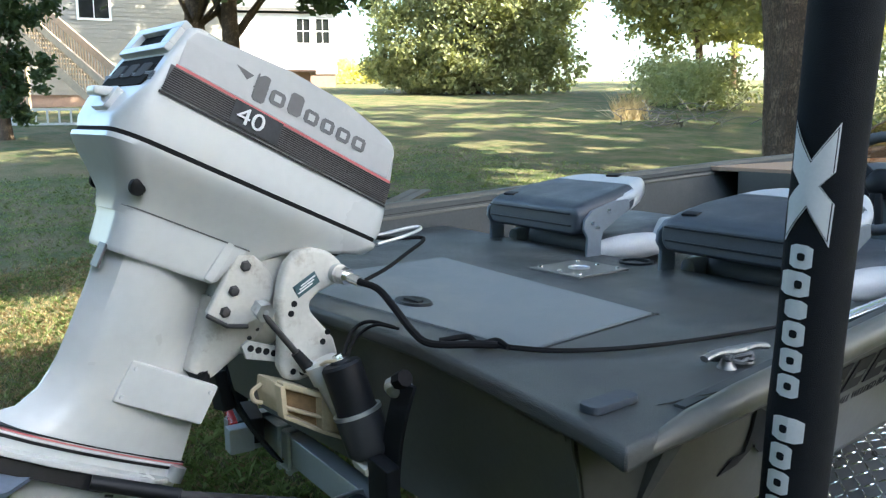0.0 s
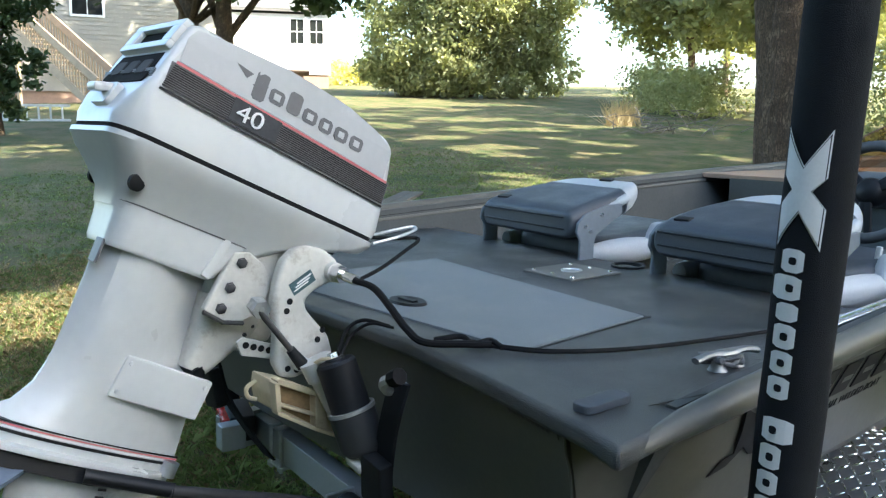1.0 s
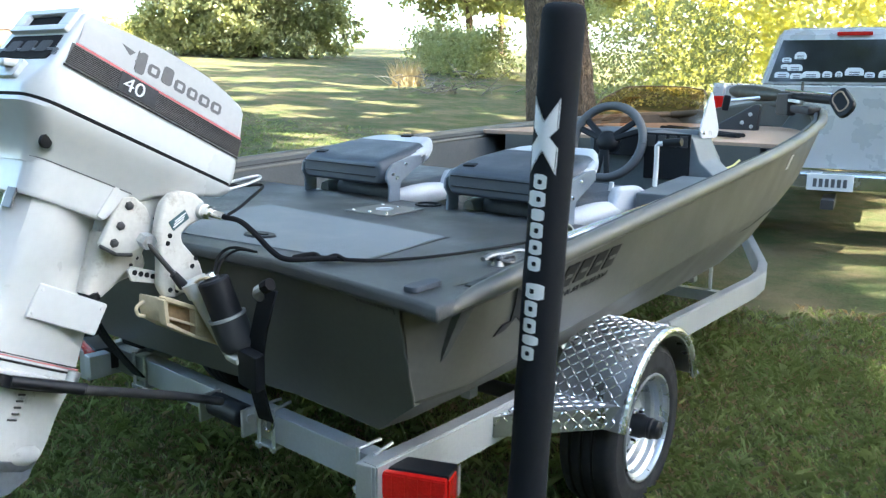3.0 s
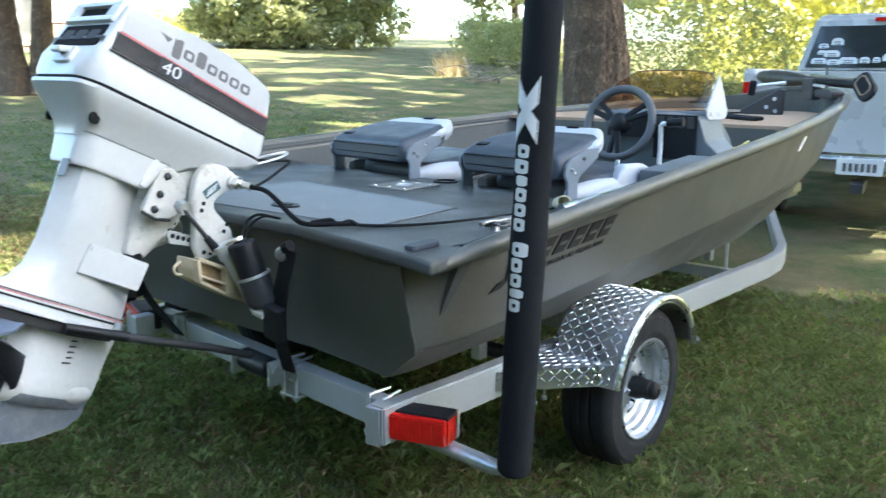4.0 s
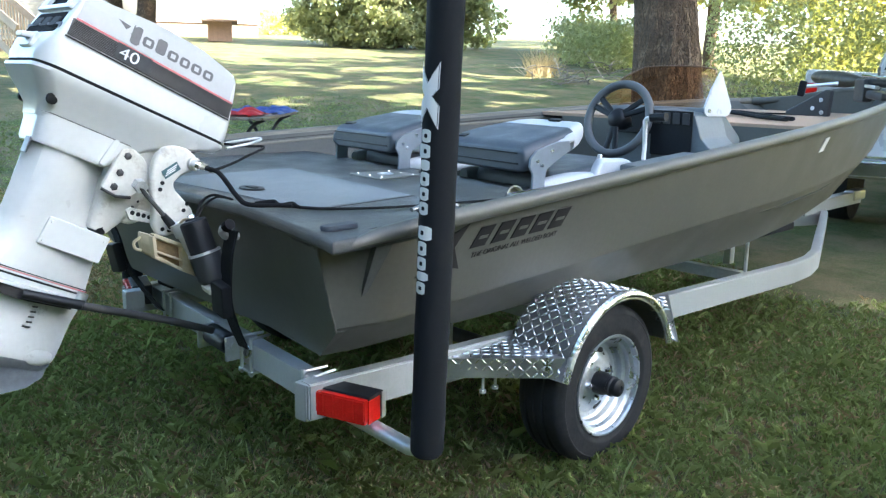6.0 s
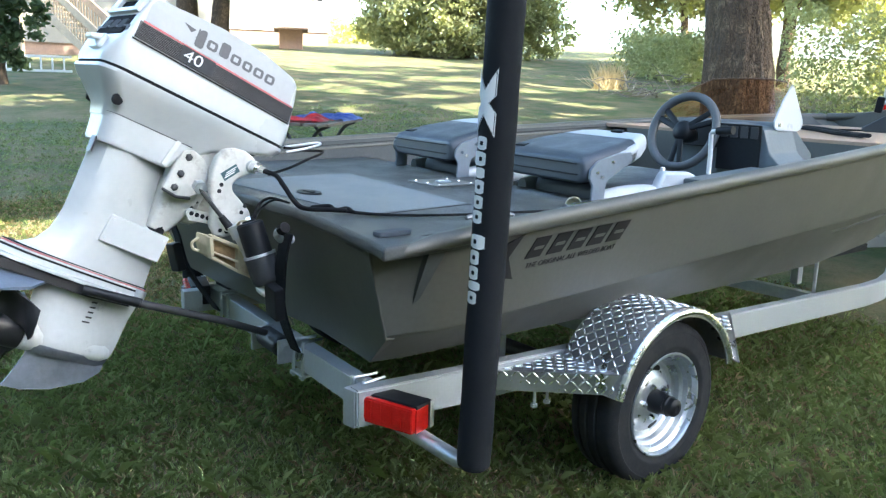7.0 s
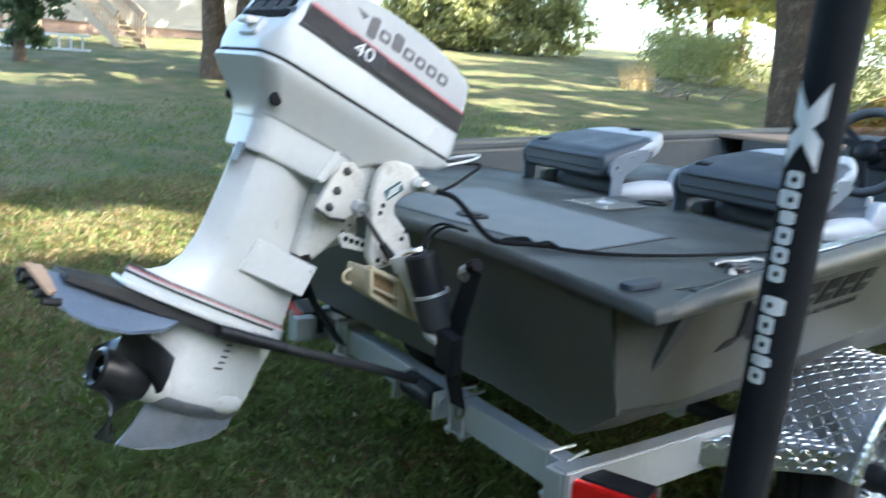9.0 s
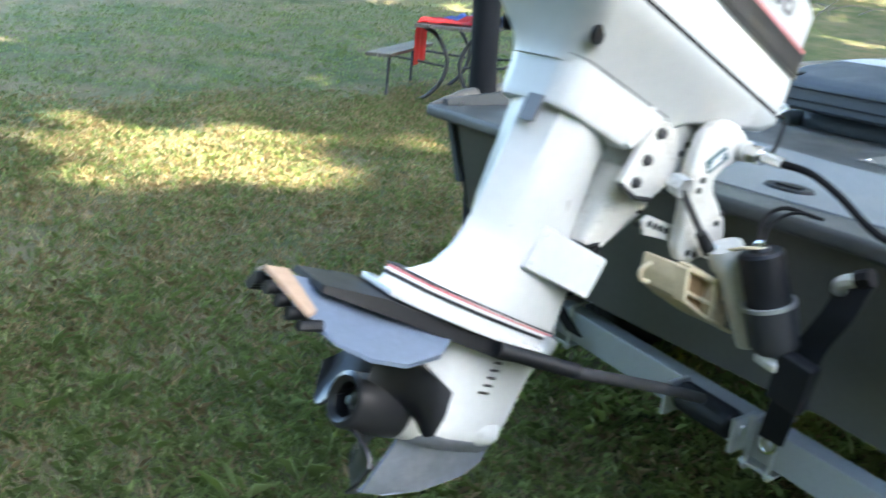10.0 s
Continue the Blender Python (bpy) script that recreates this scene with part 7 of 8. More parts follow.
# ---- picnic table with tarps ----
PX, PY = -6.10, 3.97
PZ = float(ground_z(PX, PY)) - 0.01
PMX = Matrix.Translation((PX, PY, PZ)) @ Matrix.Rotation(radians(42), 4, "Z")
table = thing("picnic_table", (PX, PY, PZ), "weathered grey wooden picnic table on bowed steel legs", "picnic table")
for i in range(5):
    bm = bmesh.new()
    box(bm, (-0.30 + 0.15 * i, 0, 0.74), (0.14, 1.55, 0.035), bevel=0.005, m=PMX)
    part("top_board", bm, WOODDK, table)
for sg in (1, -1):
    for i in range(2):
        bm = bmesh.new()
        box(bm, (sg * (0.62 + 0.13 * i), 0, 0.44), (0.12, 1.80, 0.035), bevel=0.005, m=PMX)
        part("bench_board", bm, WOODDK, table)
    for y in (-0.47, 0.47):
        bm = bmesh.new()
        tube(bm, [(sg * 0.70, y, -0.02), (sg * 0.69, y, 0.425)], 0.016, 8, m=PMX)
        tube(bm, [(sg * 0.69, y, 0.405), (sg * 0.09, y * 1.2, 0.36)], 0.012, 8, m=PMX)
        part("bench_leg", bm, STEEL_DK, table, "straight dark steel bench leg")
        bm = bmesh.new()
        tube(bm, spline([(sg * 0.33, y * 1.2, 0.725), (sg * 0.20, y * 1.2, 0.66), (sg * 0.09, y * 1.2, 0.50), (sg * 0.065, y * 1.2, 0.36), (sg * 0.12, y * 1.2, 0.20), (sg * 0.24, y * 1.2, 0.06), (sg * 0.36, y * 1.2, -0.01)], 5), 0.021, 8, m=PMX)
        part("table_leg", bm, STEEL_DK, table, "bowed dark steel table leg")
rng = np.random.default_rng(11)
for nm, mtx, cx, cy, sx, sy, lab in (("blue_tarp", TARP_BLUE, 0.02, 0.36, 0.31, 0.44, "crumpled blue tarp heaped on the picnic table"), ("red_tarp", TARP_RED, -0.12, -0.42, 0.34, 0.26, "red cloth hanging over the picnic table edge")):
    bm = bmesh.new()
    n = 18
    g = [[None] * n for _ in range(n)]
    for i in range(n):
        for j in range(n):
            a, b = -1 + 2 * i / (n - 1), -1 + 2 * j / (n - 1)
            x, y = cx + a * sx * 1.15, cy + b * sy
            edge = max(0, abs(x) - 0.37)
            z = 0.775 + 0.055 * abs(noise.noise(Vector((x * 5, y * 5, 3)))) * 2 * (1 - max(abs(a), abs(b)) ** 4) + 0.02 * noise.noise(Vector((x * 14, y * 14, 1))) - edge * 3.0
            g[i][j] = bm.verts.new((min(0.385, max(-0.385, x)) + 0.02 * noise.noise(Vector((x * 9, y * 9, 7))), y, z))
    for i in range(n - 1):
        for j in range(n - 1):
            bm.faces.new((g[i][j], g[i + 1][j], g[i + 1][j + 1], g[i][j + 1]))
    bmesh.ops.solidify(bm, geom=bm.faces[:], thickness=0.006)
    bm.transform(PMX)
    solo(nm, bm, mtx, lab, "tarp")


# ---- trees ----
def tree(name, x, y, height, r0, crown, leaf, leaf_mtl, n, label, lean=(0, 0), seed=1, group="", ridges=22, rings=5):
    """A tapered, slightly crooked trunk with limbs and a crown of leaf clumps. crown: list of (dx, dy, z, radius)."""
    rg = np.random.default_rng(seed)
    z0 = float(ground_z(x, y)) - 0.05
    tr = thing(name, (x, y, z0), label, "tree", group)
    b = bmesh.new()
    P = []
    for i in range(9):
        t_ = i / 8
        P.append((x + lean[0] * t_ * height + 0.04 * rg.normal() * (i > 0), y + lean[1] * t_ * height + 0.04 * rg.normal() * (i > 0), z0 + t_ * height * 0.8))
    R_ = [r0 * (1.35 if i == 0 else 1.0) * (1 - 0.75 * (i / 8)) for i in range(9)]
    pp = spline(P, rings)
    rr = [R_[min(8, i // rings)] + (R_[min(8, i // rings + 1)] - R_[min(8, i // rings)]) * (i % rings) / rings for i in range(len(pp))]
    tube(b, pp, rr, ridges)
    for v in b.verts:
        a = math.atan2(v.co.y - y, v.co.x - x)
        k = 1 + 0.07 * noise.noise(Vector((a * 3.0, v.co.z * 0.6, seed))) + 0.045 * noise.noise(Vector((a * 9.0, v.co.z * 1.4, seed + 5)))
        if ridges > 40:
            k += 0.055 * abs(noise.noise(Vector((math.cos(a) * 7.0, math.sin(a) * 7.0, v.co.z * 2.2)))) + 0.03 * noise.noise(Vector((math.cos(a) * 16.0, math.sin(a) * 16.0, v.co.z * 6.0)))
        cx_, cy_ = x + lean[0] * (v.co.z - z0) / 0.8, y + lean[1] * (v.co.z - z0) / 0.8
        v.co.x, v.co.y = cx_ + (v.co.x - cx_) * k, cy_ + (v.co.y - cy_) * k
    trunk = part("trunk", b, BARK, tr, "rough grey-brown bark", smooth=60)
    pts = []
    wsum = sum(c[3] ** 2 for c in crown)
    for cx_, cy_, cz_, cr in crown:
        b = bmesh.new()
        s_ = Vector(P[min(8, max(3, int(8 * (cz_ * 0.55) / (height * 0.8))))])
        e_ = Vector((x + cx_, y + cy_, z0 + cz_))
        mid = (s_ + e_) / 2 + Vector((0, 0, 0.12 * (e_ - s_).length))
        tube(b, spline([s_, mid, e_], 5), [r0 * (0.38 if len(crown) < 16 else 0.15) * (1 - 0.8 * i / 10) for i in range(11)], 8)
        part("limb", b, BARK, trunk)
        m_ = int(n * cr ** 2 / wsum)
        nc = max(6, int(m_ / 45))
        u = rg.normal(size=(nc, 3))
        u = u / np.linalg.norm(u, axis=1)[:, None] * (rg.uniform(0.35, 1.0, (nc, 1)) ** 0.6) * cr
        u[:, 2] *= 0.8
        cl = u[rg.integers(0, nc, m_)] + rg.normal(size=(m_, 3)) * cr * 0.13
        pts.append(cl + np.array([x + cx_, y + cy_, z0 + cz_]))
    pts = np.concatenate(pts)
    pts = pts[pts[:, 2] > ground_z(pts[:, 0], pts[:, 1]) + 0.05]
    ob = leaves("crown", pts, leaf, leaf_mtl, rg)
    under(ob, tr)
    ob["label"] = "crown of many small leaves"
    return tr


def ball_crown(h, r, k, seed, zc=0.65, spread=0.75):
    rg = np.random.default_rng(seed)
    out = []
    for i in range(k):
        a = 2 * math.pi * i / k + rg.uniform(-0.3, 0.3)
        out.append((r * spread * math.cos(a) * rg.uniform(0.6, 1.1), r * spread * math.sin(a) * rg.uniform(0.6, 1.1), h * (zc + rg.uniform(-0.14, 0.2)), r * rg.uniform(0.38, 0.58)))
    out.append((0, 0, h * 0.85, r * 0.55))
    return out


hang = [(2.6, -0.6, 4.1, 1.1), (3.0, 1.4, 4.3, 1.1), (1.6, 2.6, 4.0, 1.0), (2.2, -2.4, 4.2, 1.1), (0.5, 3.6, 4.2, 1.0), (2.9, 3.0, 4.6, 1.2)]
# upper boughs added out of view, only to keep sun off the grey house
for k in range(8):
    for zw in (2.4, 3.6, 4.8, 6.0, 7.2):
        yw = 5.2 + 1.3 * k
        reach = 8.0 + 0.7 * ((3 * k + int(zw)) % 4)
        hang.append((-32.9 + 0.268 * (yw - 10.5) + math.cos(SUN_AZ) * reach + 17.8, yw + math.sin(SUN_AZ) * reach - 7.55, zw + reach * math.tan(SUN_EL) - 0.8, 1.0))
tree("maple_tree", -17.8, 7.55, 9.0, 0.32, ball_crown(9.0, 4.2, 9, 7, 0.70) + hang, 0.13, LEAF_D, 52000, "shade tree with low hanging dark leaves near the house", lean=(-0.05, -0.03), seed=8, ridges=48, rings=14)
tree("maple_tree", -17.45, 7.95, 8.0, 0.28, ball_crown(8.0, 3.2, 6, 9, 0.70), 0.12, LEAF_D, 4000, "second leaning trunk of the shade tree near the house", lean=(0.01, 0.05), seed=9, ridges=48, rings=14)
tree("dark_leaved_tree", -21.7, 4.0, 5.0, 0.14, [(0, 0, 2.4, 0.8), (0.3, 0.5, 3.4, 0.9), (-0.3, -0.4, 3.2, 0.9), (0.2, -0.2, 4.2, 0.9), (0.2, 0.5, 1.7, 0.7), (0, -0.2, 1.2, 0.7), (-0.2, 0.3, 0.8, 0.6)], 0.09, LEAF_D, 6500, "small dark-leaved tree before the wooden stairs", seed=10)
tree("round_tree", -29.5, 26.3, 10.5, 0.35, [(0, 0, 3.0, 2.6), (-2.0, -2.1, 2.6, 2.0), (2.0, 2.1, 2.7, 2.0), (-1.0, 0.6, 5.4, 2.6), (1.3, 0.2, 5.2, 2.6), (0, 0, 7.6, 2.4), (-2.5, -2.7, 4.6, 1.8), (2.5, 2.8, 4.5, 1.7), (-2.6, -3.0, 1.4, 1.3), (2.7, 3.0, 1.3, 1.3), (0.5, -0.8, 1.3, 1.8), (-1.2, -1.6, 1.0, 1.5), (1.6, 0.9, 1.0, 1.5), (-2.3, -1.2, 0.9, 1.2), (-0.3, -1.5, 0.8, 1.4), (2.2, 1.6, 0.9, 1.2)], 0.115, LEAF_HAZED, 62000, "broad tree with branches down to the lawn, in sunlight", seed=12)
# trees and brush beyond the lawn
for i, (x, y, h, r, k, mt, n) in enumerate(((-19.8, 30.6, 9, 4.2, 9, LEAF_HAZED, 22000), (-17.0, 34, 10, 4.5, 9, LEAF_Y, 12000), (-13, 27, 8, 3.6, 8, LEAF_HAZED, 15000), (-24, 40, 10, 4.0, 8, LEAF_Y, 9000))):
    tree("lawn_tree", x, y, h, 0.2, ball_crown(h, r, k, 20 + i, 0.52), 0.15, mt, n, "leafy tree at the edge of the lawn", seed=20 + i, group="trees along the lawn edge")


def hedge(name, path, height, depth, n, size, mt, label, seed):
    rg = np.random.default_rng(seed)
    P = np.array(path, float)
    seg = rg.integers(0, len(P) - 1, n)
    t_ = rg.uniform(0, 1, n)
    xy = P[seg] + (P[seg + 1] - P[seg]) * t_[:, None]
    s_ = seg + t_
    h = height * (0.82 + 0.12 * np.sin(s_ * 5.1 + seed) + 0.09 * np.sin(s_ * 13.7 + 2 * seed) + 0.05 * np.sin(s_ * 31))
    zz = rg.uniform(0, 1, n) ** 0.8 * h
    bulge = depth * (0.55 + 0.3 * np.sin(s_ * 9 + zz * 1.7) + 0.25 * np.sin(s_ * 23 - zz * 2.3))
    nrm_ = np.array([P[-1, 1] - P[0, 1], -(P[-1, 0] - P[0, 0])])
    nrm_ /= np.linalg.norm(nrm_)
    off = rg.normal(size=n) * 0.35 * depth + rg.choice([-1, 1], n) * bulge * 0.5
    xy = xy + nrm_ * off[:, None]
    z = ground_z(xy[:, 0], xy[:, 1]) + zz
    ob = leaves(name, np.column_stack([xy, z]), size, mt, rg)
    return tagged(ob, label, "hedge", kind="stuff")


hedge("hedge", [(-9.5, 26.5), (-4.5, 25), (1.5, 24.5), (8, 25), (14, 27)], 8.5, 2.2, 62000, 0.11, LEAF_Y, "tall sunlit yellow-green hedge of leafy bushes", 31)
hedge("undergrowth", [(-14.5, 24.5), (-17.5, 26), (-20.5, 28.5)], 1.9, 1.4, 9000, 0.075, LEAF_HAZED, "undergrowth below the trees", 32)
hedge("undergrowth", [(-9.0, 19.5), (-7.0, 20.5), (-5.0, 22)], 3.2, 1.4, 7000, 0.055, LEAF_HAZED, "leafy saplings behind the big trunk", 33)
hedge("low_bushes", [(-46.5, 29.0), (-44.0, 33.0)], 2.0, 1.2, 3500, 0.13, LEAF_Y, "low bushes along the far fence", 34)
# two hedges added out of view to block skylight from right and behind
hedge("dark_hedge", [(17.5, -14), (17, -4), (17.5, 6), (17, 16), (15, 24)], 8.5, 2.0, 26000, 0.28, LEAF_D, "unseen tall dark hedge added to block low light from the sunny side", 37)
hedge("dark_hedge", [(-10, -8.8), (-3, -6.8), (4, -6.3), (11, -8)], 8.5, 1.6, 24000, 0.26, LEAF_D, "unseen dark hedge added behind the viewpoint to darken the transom side", 36)
# dry grass clump
rg = np.random.default_rng(40)
n = 260
base = np.array([-14.9, 19.9])
bx = base + rg.normal(size=(n, 2)) * 0.22
gz_ = ground_z(bx[:, 0], bx[:, 1])
tipv = np.column_stack([bx + rg.normal(size=(n, 2)) * 0.32, gz_ + rg.uniform(0.35, 0.95, n)])
b0 = np.column_stack([bx - 0.012, gz_])
b1 = np.column_stack([bx + 0.012, gz_])
ob = quads("dry_grass", np.stack([b0, b1, tipv], 1).reshape(-1, 3), n, DRY, 3)
tagged(ob, "clump of tall dry straw-coloured grass", "grass clump", kind="stuff")
# heap of dead branches
bm = bmesh.new()
for i in range(46):
    c = Vector((-12.4 + rg.normal() * 0.7, 18.9 + rg.normal() * 0.6, 0))
    c.z = float(ground_z(c.x, c.y)) + abs(rg.normal()) * 0.25
    d = Vector((rg.normal(), rg.normal(), 0.35 * rg.normal())).normalized() * rg.uniform(0.5, 1.4)
    k = c + d * 0.5 + Vector((rg.normal() * 0.1, rg.normal() * 0.1, 0.12))
    e = c + d
    e.z = max(e.z, float(ground_z(e.x, e.y)) + 0.02)
    tube(bm, spline([c, k, e], 3), [0.018, 0.016, 0.014, 0.012, 0.010, 0.008, 0.005], 5)
solo("branch_heap", bm, TWIG, "heap of grey dead branches under the trees", "branches", kind="stuff")

# ---- houses ----
def siding_wall(name, parent, m, w, h, course, material, label, holes=()):
    """A wall of lapped boards, each course a tilted strip; holes are (x0, x1, z0, z1)."""
    b = bmesh.new()
    n = int(h / course)
    pieces = name == "front_wall"
    if pieces:
        wall = b
        prism(wall, [(-0.14, 0), (-0.10, 0), (-0.10, n * course), (-0.14, n * course)], -w / 2, w / 2, m=m)
        wall = part(name, wall, material, parent, label, smooth=False)
    for i in range(n):
        z0, z1 = i * course, (i + 1) * course
        spans = [(-w / 2, w / 2)]
        for x0, x1, a, c in holes:
            if z1 > a and z0 < c:
                spans = [s for p, q in spans for s in ((p, min(q, x0)), (max(p, x1), q)) if s[1] > s[0] + 0.01]
        for p, q in spans:
            if pieces:
                b = bmesh.new()
            prism(b, [(-0.10, z0), (0.035, z0), (0.012, z1 + 0.005), (-0.10, z1 + 0.005)], p, q, m=m)
            if pieces:
                part("board", b, material, wall, smooth=False)
    return wall if pieces else part(name, b, material, parent, label, smooth=False)


def window(parent, m, x, z, w, h):
    b = bmesh.new()
    for dx in (-w / 2 - 0.04, w / 2 + 0.04):
        box(b, (x + dx, 0.03, z), (0.09, 0.07, h + 0.18), m=m)
    for dz in (-h / 2 - 0.04, h / 2 + 0.04):
        box(b, (x, 0.03, z + dz), (w, 0.07, 0.09), m=m)
    fr_ = part("window", b, SIDING, parent, "white framed sash window", smooth=False)
    b = bmesh.new()
    box(b, (x, -0.02, z), (w, 0.02, h), m=m)
    part("pane", b, PANE, fr_)
    b = bmesh.new()
    box(b, (x, 0.0, z), (w, 0.03, 0.05), m=m)
    box(b, (x, 0.0, z), (0.03, 0.028, h), m=m)
    part("glazing_bar", b, SIDING, fr_)


def house(name, x, y, yaw, w, d, h, base_h, course, mt, label, wins, roof_h=2.2, eave=0.4):
    z0 = float(ground_z(x, y)) - 0.1
    hs = thing(name, (x, y, z0), label, "house")
    m = Matrix.Translation((x, y, z0)) @ Matrix.Rotation(radians(yaw), 4, "Z")
    b = bmesh.new()
    box(b, (0, -d / 2, base_h / 2), (w - 0.1, d - 0.1, base_h), m=m)
    part("foundation", b, BRICK, hs, "brown brick foundation", smooth=False)
    m1 = m @ Matrix.Translation((0, 0, base_h))
    holes = [(a - ww / 2, a + ww / 2, c - base_h - hh / 2, c - base_h + hh / 2) for a, c, ww, hh in wins]
    siding_wall("front_wall", hs, m1, w, h, course, mt, "lapped siding wall", holes)
    siding_wall("side_wall", hs, m1 @ Matrix.Translation((w / 2, -d / 2, 0)) @ Matrix.Rotation(radians(-90), 4, "Z"), d, h, course, mt, "lapped siding wall")
    siding_wall("side_wall", hs, m1 @ Matrix.Translation((-w / 2, -d / 2, 0)) @ Matrix.Rotation(radians(90), 4, "Z"), d, h, course, mt, "lapped siding wall")
    siding_wall("back_wall", hs, m1 @ Matrix.Translation((0, -d, 0)) @ Matrix.Rotation(radians(180), 4, "Z"), w, h, course, mt, "lapped siding wall")
    for a, c, ww, hh in wins:
        window(hs, m, a, c, ww, hh)
    b = bmesh.new()
    prism(b, [(eave, base_h + h - 0.05), (eave, base_h + h + 0.12), (-d / 2, base_h + h + roof_h), (-d - eave, base_h + h + 0.12), (-d - eave, base_h + h - 0.05), (-d / 2, base_h + h + roof_h - 0.2)], -w / 2 - eave, w / 2 + eave, m=m)
    part("roof", b, ROOF, hs, "dark shingle roof", smooth=False)
    b = bmesh.new()
    for sx in (-1, 1):
        prism(b, [(0.0, base_h + h), (-d / 2, base_h + h + roof_h - 0.25), (-d, base_h + h)], sx * w / 2 - 0.05, sx * w / 2 + 0.05, m=m)
    part("gable", b, mt, hs, smooth=False)
    return hs


# walls face the lawn: local +y is outwards
house("white_house", -42.5, 22.7, -118, 7.0, 9.0, 3.5, 0.9, 0.16, SIDING, "white house with paired windows beyond the lawn", [(-1.65, 3.3, 0.75, 1.35), (-2.75, 3.3, 0.75, 1.35)])
house("grey_house", -33.0, 10.5, -105, 9.0, 8.0, 5.2, 0.5, 0.17, SIDING2, "grey sided house behind the wooden stairs", [(0.6, 4.3, 1.1, 1.7)])
# wooden outside stairs
stairs = thing("wooden_stairs", (-26.8, 8.0, float(ground_z(-26.8, 8.0))), "weathered wooden outside stairs with rails", "stairs")
SMX = Matrix.Translation((-26.6, 8.5, float(ground_z(-26.6, 8.5)))) @ Matrix.Rotation(radians(-157), 4, "Z")
NST = 19
for i in range(NST):
    bm = bmesh.new()
    box(bm, (0.27 * i, 0, 0.18 * (i + 1)), (0.30, 1.1, 0.04), bevel=0.005, m=SMX)
    part("tread", bm, WOOD, stairs)
for sy in (-0.56, 0.56):
    bm = bmesh.new()
    prism(bm, [(-0.25, 0.0), (0.1, 0.0), (0.27 * NST + 0.1, 0.18 * NST - 0.05), (0.27 * NST - 0.1, 0.18 * NST + 0.40)], sy - 0.025, sy + 0.025, m=SMX, plane="xz")
    part("stringer", bm, WOOD, stairs)
    bm = bmesh.new()
    box(bm, (0.135 * NST, sy, 0.09 * NST + 1.05), (math.hypot(0.27, 0.18) * NST, 0.09, 0.24), rot=(0, -math.degrees(math.atan2(0.18, 0.27)), 0), m=SMX)
    part("handrail", bm, WOOD, stairs)
    for i in range(0, NST * 2):
        bm = bmesh.new()
        box(bm, (0.135 * i, sy, 0.09 * i + 0.55), (0.04, 0.04, 0.95), m=SMX)
        part("baluster", bm, WOOD, stairs)
for px, py in ((0.27 * NST + 0.2, -0.6), (0.27 * NST + 0.2, 0.6), (0.27 * NST + 2.0, -0.6), (0.27 * NST + 2.0, 0.6)):
    bm = bmesh.new()
    box(bm, (px, py, 0.09 * NST + 0.6), (0.12, 0.12, 0.18 * NST + 1.2), m=SMX)
    part("post", bm, WOOD, stairs)
bm = bmesh.new()
box(bm, (0.27 * NST + 1.1, 0, 0.18 * NST), (2.0, 1.3, 0.08), m=SMX)
part("landing", bm, WOOD, stairs)
# white ladder leaning on its side beside the stairs
lx, ly = -25.2, 4.6
lad = thing("ladder", (lx, ly, float(ground_z(lx, ly))), "white ladder lying on its edge by the house", "ladder")
LM = Matrix.Translation((lx, ly, float(ground_z(lx, ly)))) @ Matrix.Rotation(radians(70), 4, "Z")
for z in (0.10, 0.52):
    bm = bmesh.new()
    box(bm, (0, 0.12 * z, z), (4.2, 0.06, 0.07), m=LM)
    part("rail", bm, LETTER, lad)
for i in range(13):
    bm = bmesh.new()
    box(bm, (-1.9 + 0.315 * i, 0.04, 0.31), (0.05, 0.05, 0.42), m=LM)
    part("rung", bm, LETTER, lad)
# low brick shed base and fence by the white house
bm = bmesh.new()
sx_, sy_ = -37.9, 21.6
box(bm, (sx_, sy_, float(ground_z(sx_, sy_)) + 0.42), (1.2, 2.0, 1.0), rot=(0, 0, 60), bevel=0.03)
box(bm, (sx_, sy_, float(ground_z(sx_, sy_)) + 0.95), (1.8, 3.6, 0.12), rot=(0, 0, 60), bevel=0.03)
solo("garden_block", bm, BRICK, "low brown block with a flat top before the white house", "outbuilding")

# ---- unseen trees added round the yard to cast shade ----
def near_line(p, a, b):
    a, b, p = np.array(a), np.array(b), np.array(p)
    t_ = np.clip(np.dot(p - a, b - a) / np.dot(b - a, b - a), 0, 1)
    return float(np.linalg.norm(p - a - t_ * (b - a)))


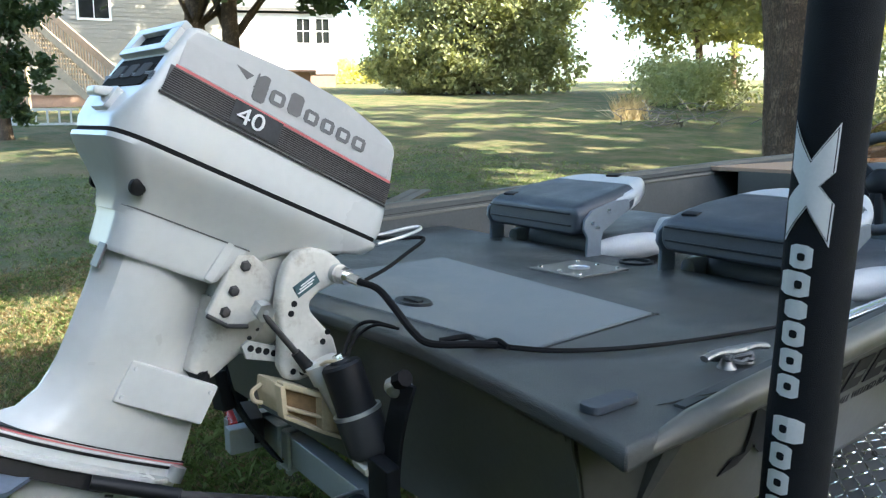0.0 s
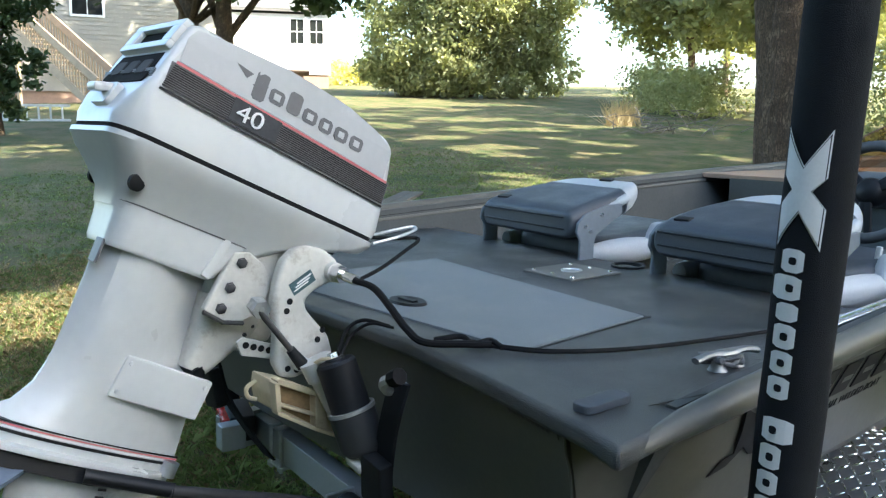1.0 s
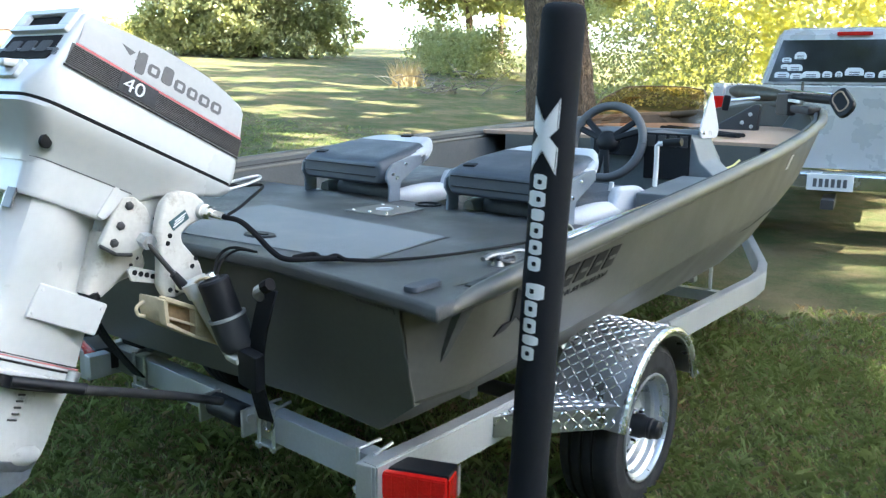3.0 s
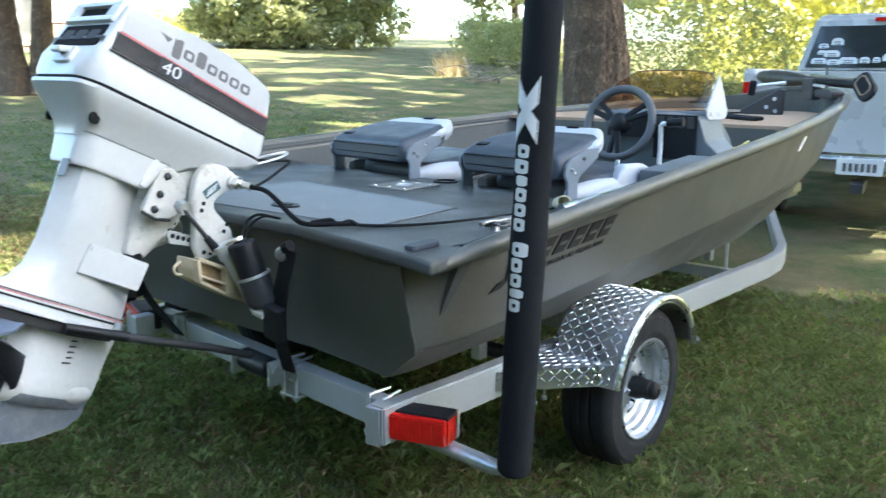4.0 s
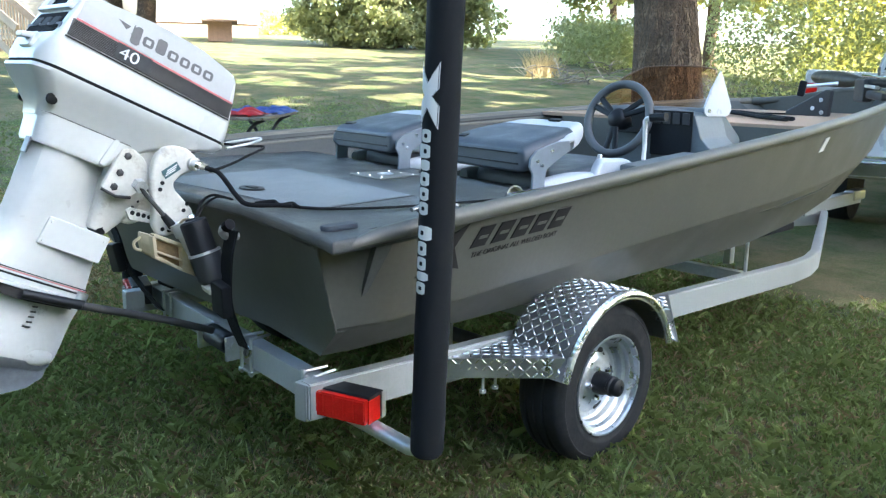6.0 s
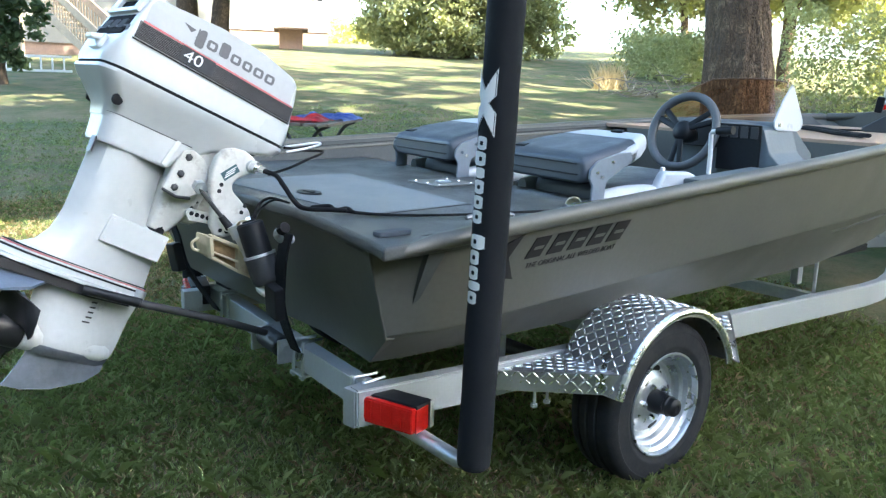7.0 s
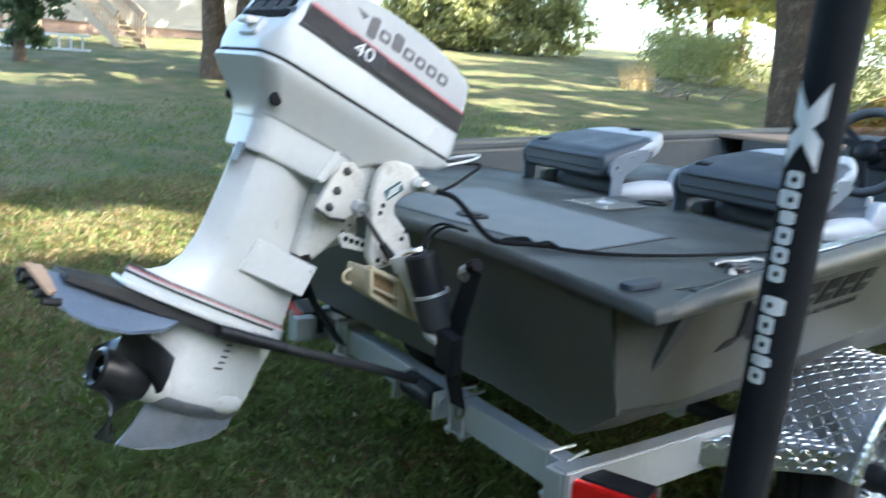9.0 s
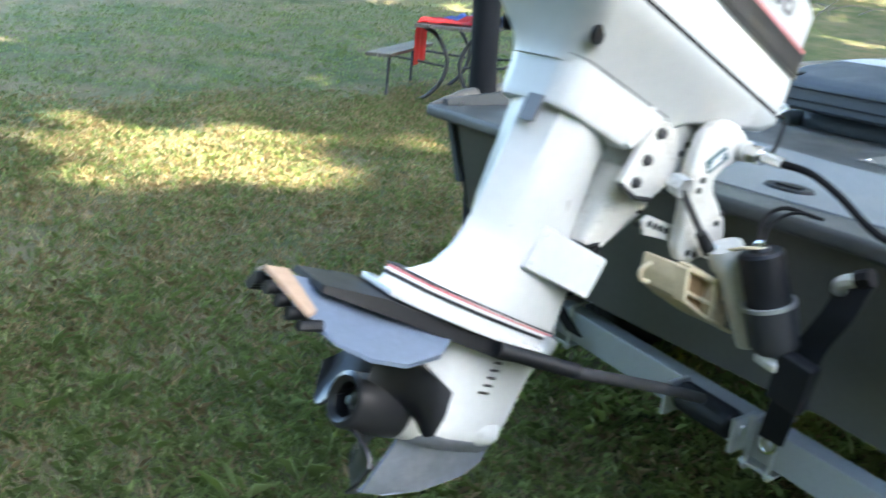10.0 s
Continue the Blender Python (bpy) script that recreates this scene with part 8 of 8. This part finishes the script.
TO_SUN = np.array([math.cos(SUN_AZ), math.sin(SUN_AZ)]) / math.tan(SUN_EL)
SUNNY = [((-5.0, 0.1), (-3.3, 1.4)), ((-4.6, -0.8), (-3.2, -0.1)), ((-0.2, 6.8), (1.3, 3.9)), ((1.3, 3.9), (1.5, 2.9)), ((-10.5, 1.2), (-8.5, 2.6)), ((-13.5, 3.5), (-11.5, 5.2))]
TRUNKS = [(-2.93, 7.9), (15.0, 5.5), (19.5, 12.0), (22.0, 5.0), (15.5, 13.0), (13.0, 1.0), (6.5, 14.5)]
rg = np.random.default_rng(55)
crowns = [[] for _ in TRUNKS]
# leaf clumps set along the sun's rays to shade chosen ground
for gx_ in np.arange(-27, 5.5, 1.25):
    for gy_ in np.arange(-5.0, 21.0, 1.25):
        q = (gx_ + rg.uniform(-0.4, 0.4), gy_ + rg.uniform(-0.4, 0.4))
        far = q[0] < -13.5 or q[1] > 8.5
        if min(near_line(q, a, b) for a, b in SUNNY) < 0.85 or (q[0] < -5.5 and rg.uniform() < (0.55 if far else 0.07)) or (q[0] > -1.0 and q[1] > 4.2) or (q[0] > 0.9 and q[1] > 1.3 and rg.uniform() < 0.85) or (q[0] > 1.7 and q[1] > -0.8 and rg.uniform() < 0.5):
            continue
        h_ = rg.uniform(9.0, 13.0) if far else rg.uniform(13.0, 18.0)
        c = np.array(q) + TO_SUN * h_
        k = int(np.argmin([np.hypot(c[0] - a, c[1] - b) for a, b in TRUNKS]))
        crowns[k].append((c[0] - TRUNKS[k][0], c[1] - TRUNKS[k][1], h_, rg.uniform(0.95, 1.35)))
for gx_ in np.arange(-3.6, 2.4, 1.1):
    for gy_ in np.arange(-2.6, 4.4, 1.1):
        q = (gx_ + rg.uniform(-0.3, 0.3), gy_ + rg.uniform(-0.3, 0.3))
        if min(near_line(q, a, b) for a, b in SUNNY) < 1.0 or (q[0] > 0.8 and q[1] > 1.3):
            continue
        h_ = rg.uniform(13.0, 17.0)
        c = np.array(q) + TO_SUN * h_
        k = int(np.argmin([np.hypot(c[0] - a, c[1] - b) for a, b in TRUNKS]))
        crowns[k].append((c[0] - TRUNKS[k][0], c[1] - TRUNKS[k][1], h_, rg.uniform(0.95, 1.25)))
# small leaf clumps added out of view to keep sun off the port side
for j in range(26):
    q = (-2.1 - 0.25 * (j % 3), -1.0 + 0.18 * j)
    h_ = rg.uniform(12.0, 16.0)
    c = np.array(q) + TO_SUN * h_
    k = int(np.argmin([np.hypot(c[0] - a, c[1] - b) for a, b in TRUNKS]))
    crowns[k].append((c[0] - TRUNKS[k][0], c[1] - TRUNKS[k][1], h_, 0.6))
# broad low boughs added out of view to dim the skylight over the boat
for gx_ in np.arange(-6.5, 1.3, 1.5):
    for gy_ in np.arange(-2.5, 7.5, 1.5):
        if rg.uniform() < 0.18 + 0.25 * (gx_ > -0.5):
            continue
        crowns[0].append((gx_ + rg.uniform(-0.5, 0.5) + 2.93, gy_ + rg.uniform(-0.5, 0.5) - 7.9, rg.uniform(5.6, 8.0), rg.uniform(1.0, 1.45)))
for i, (x, y) in enumerate(TRUNKS):
    if i == 0:
        more = ball_crown(9.5, 4.6, 9, 3, 0.80) + crowns[0]
        tree("oak_tree", x, y, 9.5, 0.455, more, 0.20, LEAF, 9000 + 190 * len(crowns[0]), "large tree with thick bark trunk beside the boat", lean=(-0.055, 0.012), seed=3, ridges=110, rings=26)
    elif crowns[i]:
        tree("shade_tree", x, y, 18.0, 0.34, crowns[i], 0.30, LEAF_D, 330 * len(crowns[i]), "unseen tall tree added to cast shade on the boat and lawn", seed=60 + i, group="shade trees")

# ---- grass ----
def grass(name, n, region, seed, hmin, hmax, mt, label, width=0.0028, tuft=4, fade=1.2):
    """Tufts of bent blades, each blade two joined pieces narrowing to a tip."""
    rg = np.random.default_rng(seed)
    x0, x1, y0, y1 = region
    m = n // tuft
    c = np.column_stack([rg.uniform(x0, x1, m), rg.uniform(y0, y1, m)])
    thin = np.sin(c[:, 0] * 2.3 + 1.3 * np.sin(c[:, 1] * 1.7)) * np.sin(c[:, 1] * 2.9 + 0.7 * c[:, 0])
    c = c[thin + rg.uniform(-0.9, 1.8, m) > -0.45]
    edge = np.minimum(np.minimum(c[:, 0] - x0, x1 - c[:, 0]), np.minimum(c[:, 1] - y0, y1 - c[:, 1]))
    c = c[edge + 0.25 * np.sin(c[:, 0] * 3.1) * np.sin(c[:, 1] * 2.7) > rg.uniform(0, 1, len(c)) * fade]
    big = np.repeat(rg.uniform(0.45, 1.0, len(c)) ** 2 * 1.35 + 0.15, tuft)
    p = np.repeat(c, tuft, 0)
    n = len(p)
    a = rg.uniform(0, 2 * np.pi, n)
    d = np.column_stack([np.cos(a), np.sin(a)])
    p = p + rg.normal(size=(n, 2)) * 0.014
    g = ground_z(p[:, 0], p[:, 1])
    h = rg.uniform(hmin, hmax, n) * big
    s = np.column_stack([-d[:, 1], d[:, 0]]) * width
    lean = (rg.uniform(0.25, 1.3, n) * h)[:, None]
    b0, b1 = np.column_stack([p - s, g - 0.004]), np.column_stack([p + s, g - 0.004])
    m0, m1 = np.column_stack([p - s * 0.7 + d * lean * 0.35, g + h * 0.62]), np.column_stack([p + s * 0.7 + d * lean * 0.35, g + h * 0.62])
    tip = np.column_stack([p + d * lean, g + h * rg.uniform(0.55, 1.0, n)])
    v = np.stack([b0, b1, m1, tip, m0], 1)
    return tagged(quads(name, v.reshape(-1, 3), n, mt, 5), label, "grass", kind="stuff")


grass("grass", 350000, (-2.4, 4.6, -2.0, 4.3), 70, 0.016, 0.044, GRASS, "short mown olive-green grass round the trailer", 0.0016, 3)
grass("grass", 105000, (-6.8, -1.2, -2.8, 6.6), 75, 0.016, 0.040, GRASS, "short mown grass tufts beside the boat", 0.0018, 3)
grass("grass", 80000, (-14.5, -5.2, -2.5, 11.5), 71, 0.016, 0.038, GRASS, "short mown grass tufts of the lawn", 0.0026, 4, 2.0)
grass("dry_blades", 120000, (-2.4, 4.6, -2.0, 4.3), 72, 0.012, 0.038, DRY_B, "brown dead blades among the grass", 0.0015, 3)
grass("dry_blades", 165000, (-7.0, -0.8, -2.4, 4.6), 73, 0.010, 0.032, DRY, "straw-coloured dry grass on the sunny side", 0.0014, 4)
grass("long_grass", 12000, (-2.2, 4.4, -1.8, 4.1), 74, 0.036, 0.072, GRASS_L, "longer pale blades standing in the lawn", 0.0013, 4)
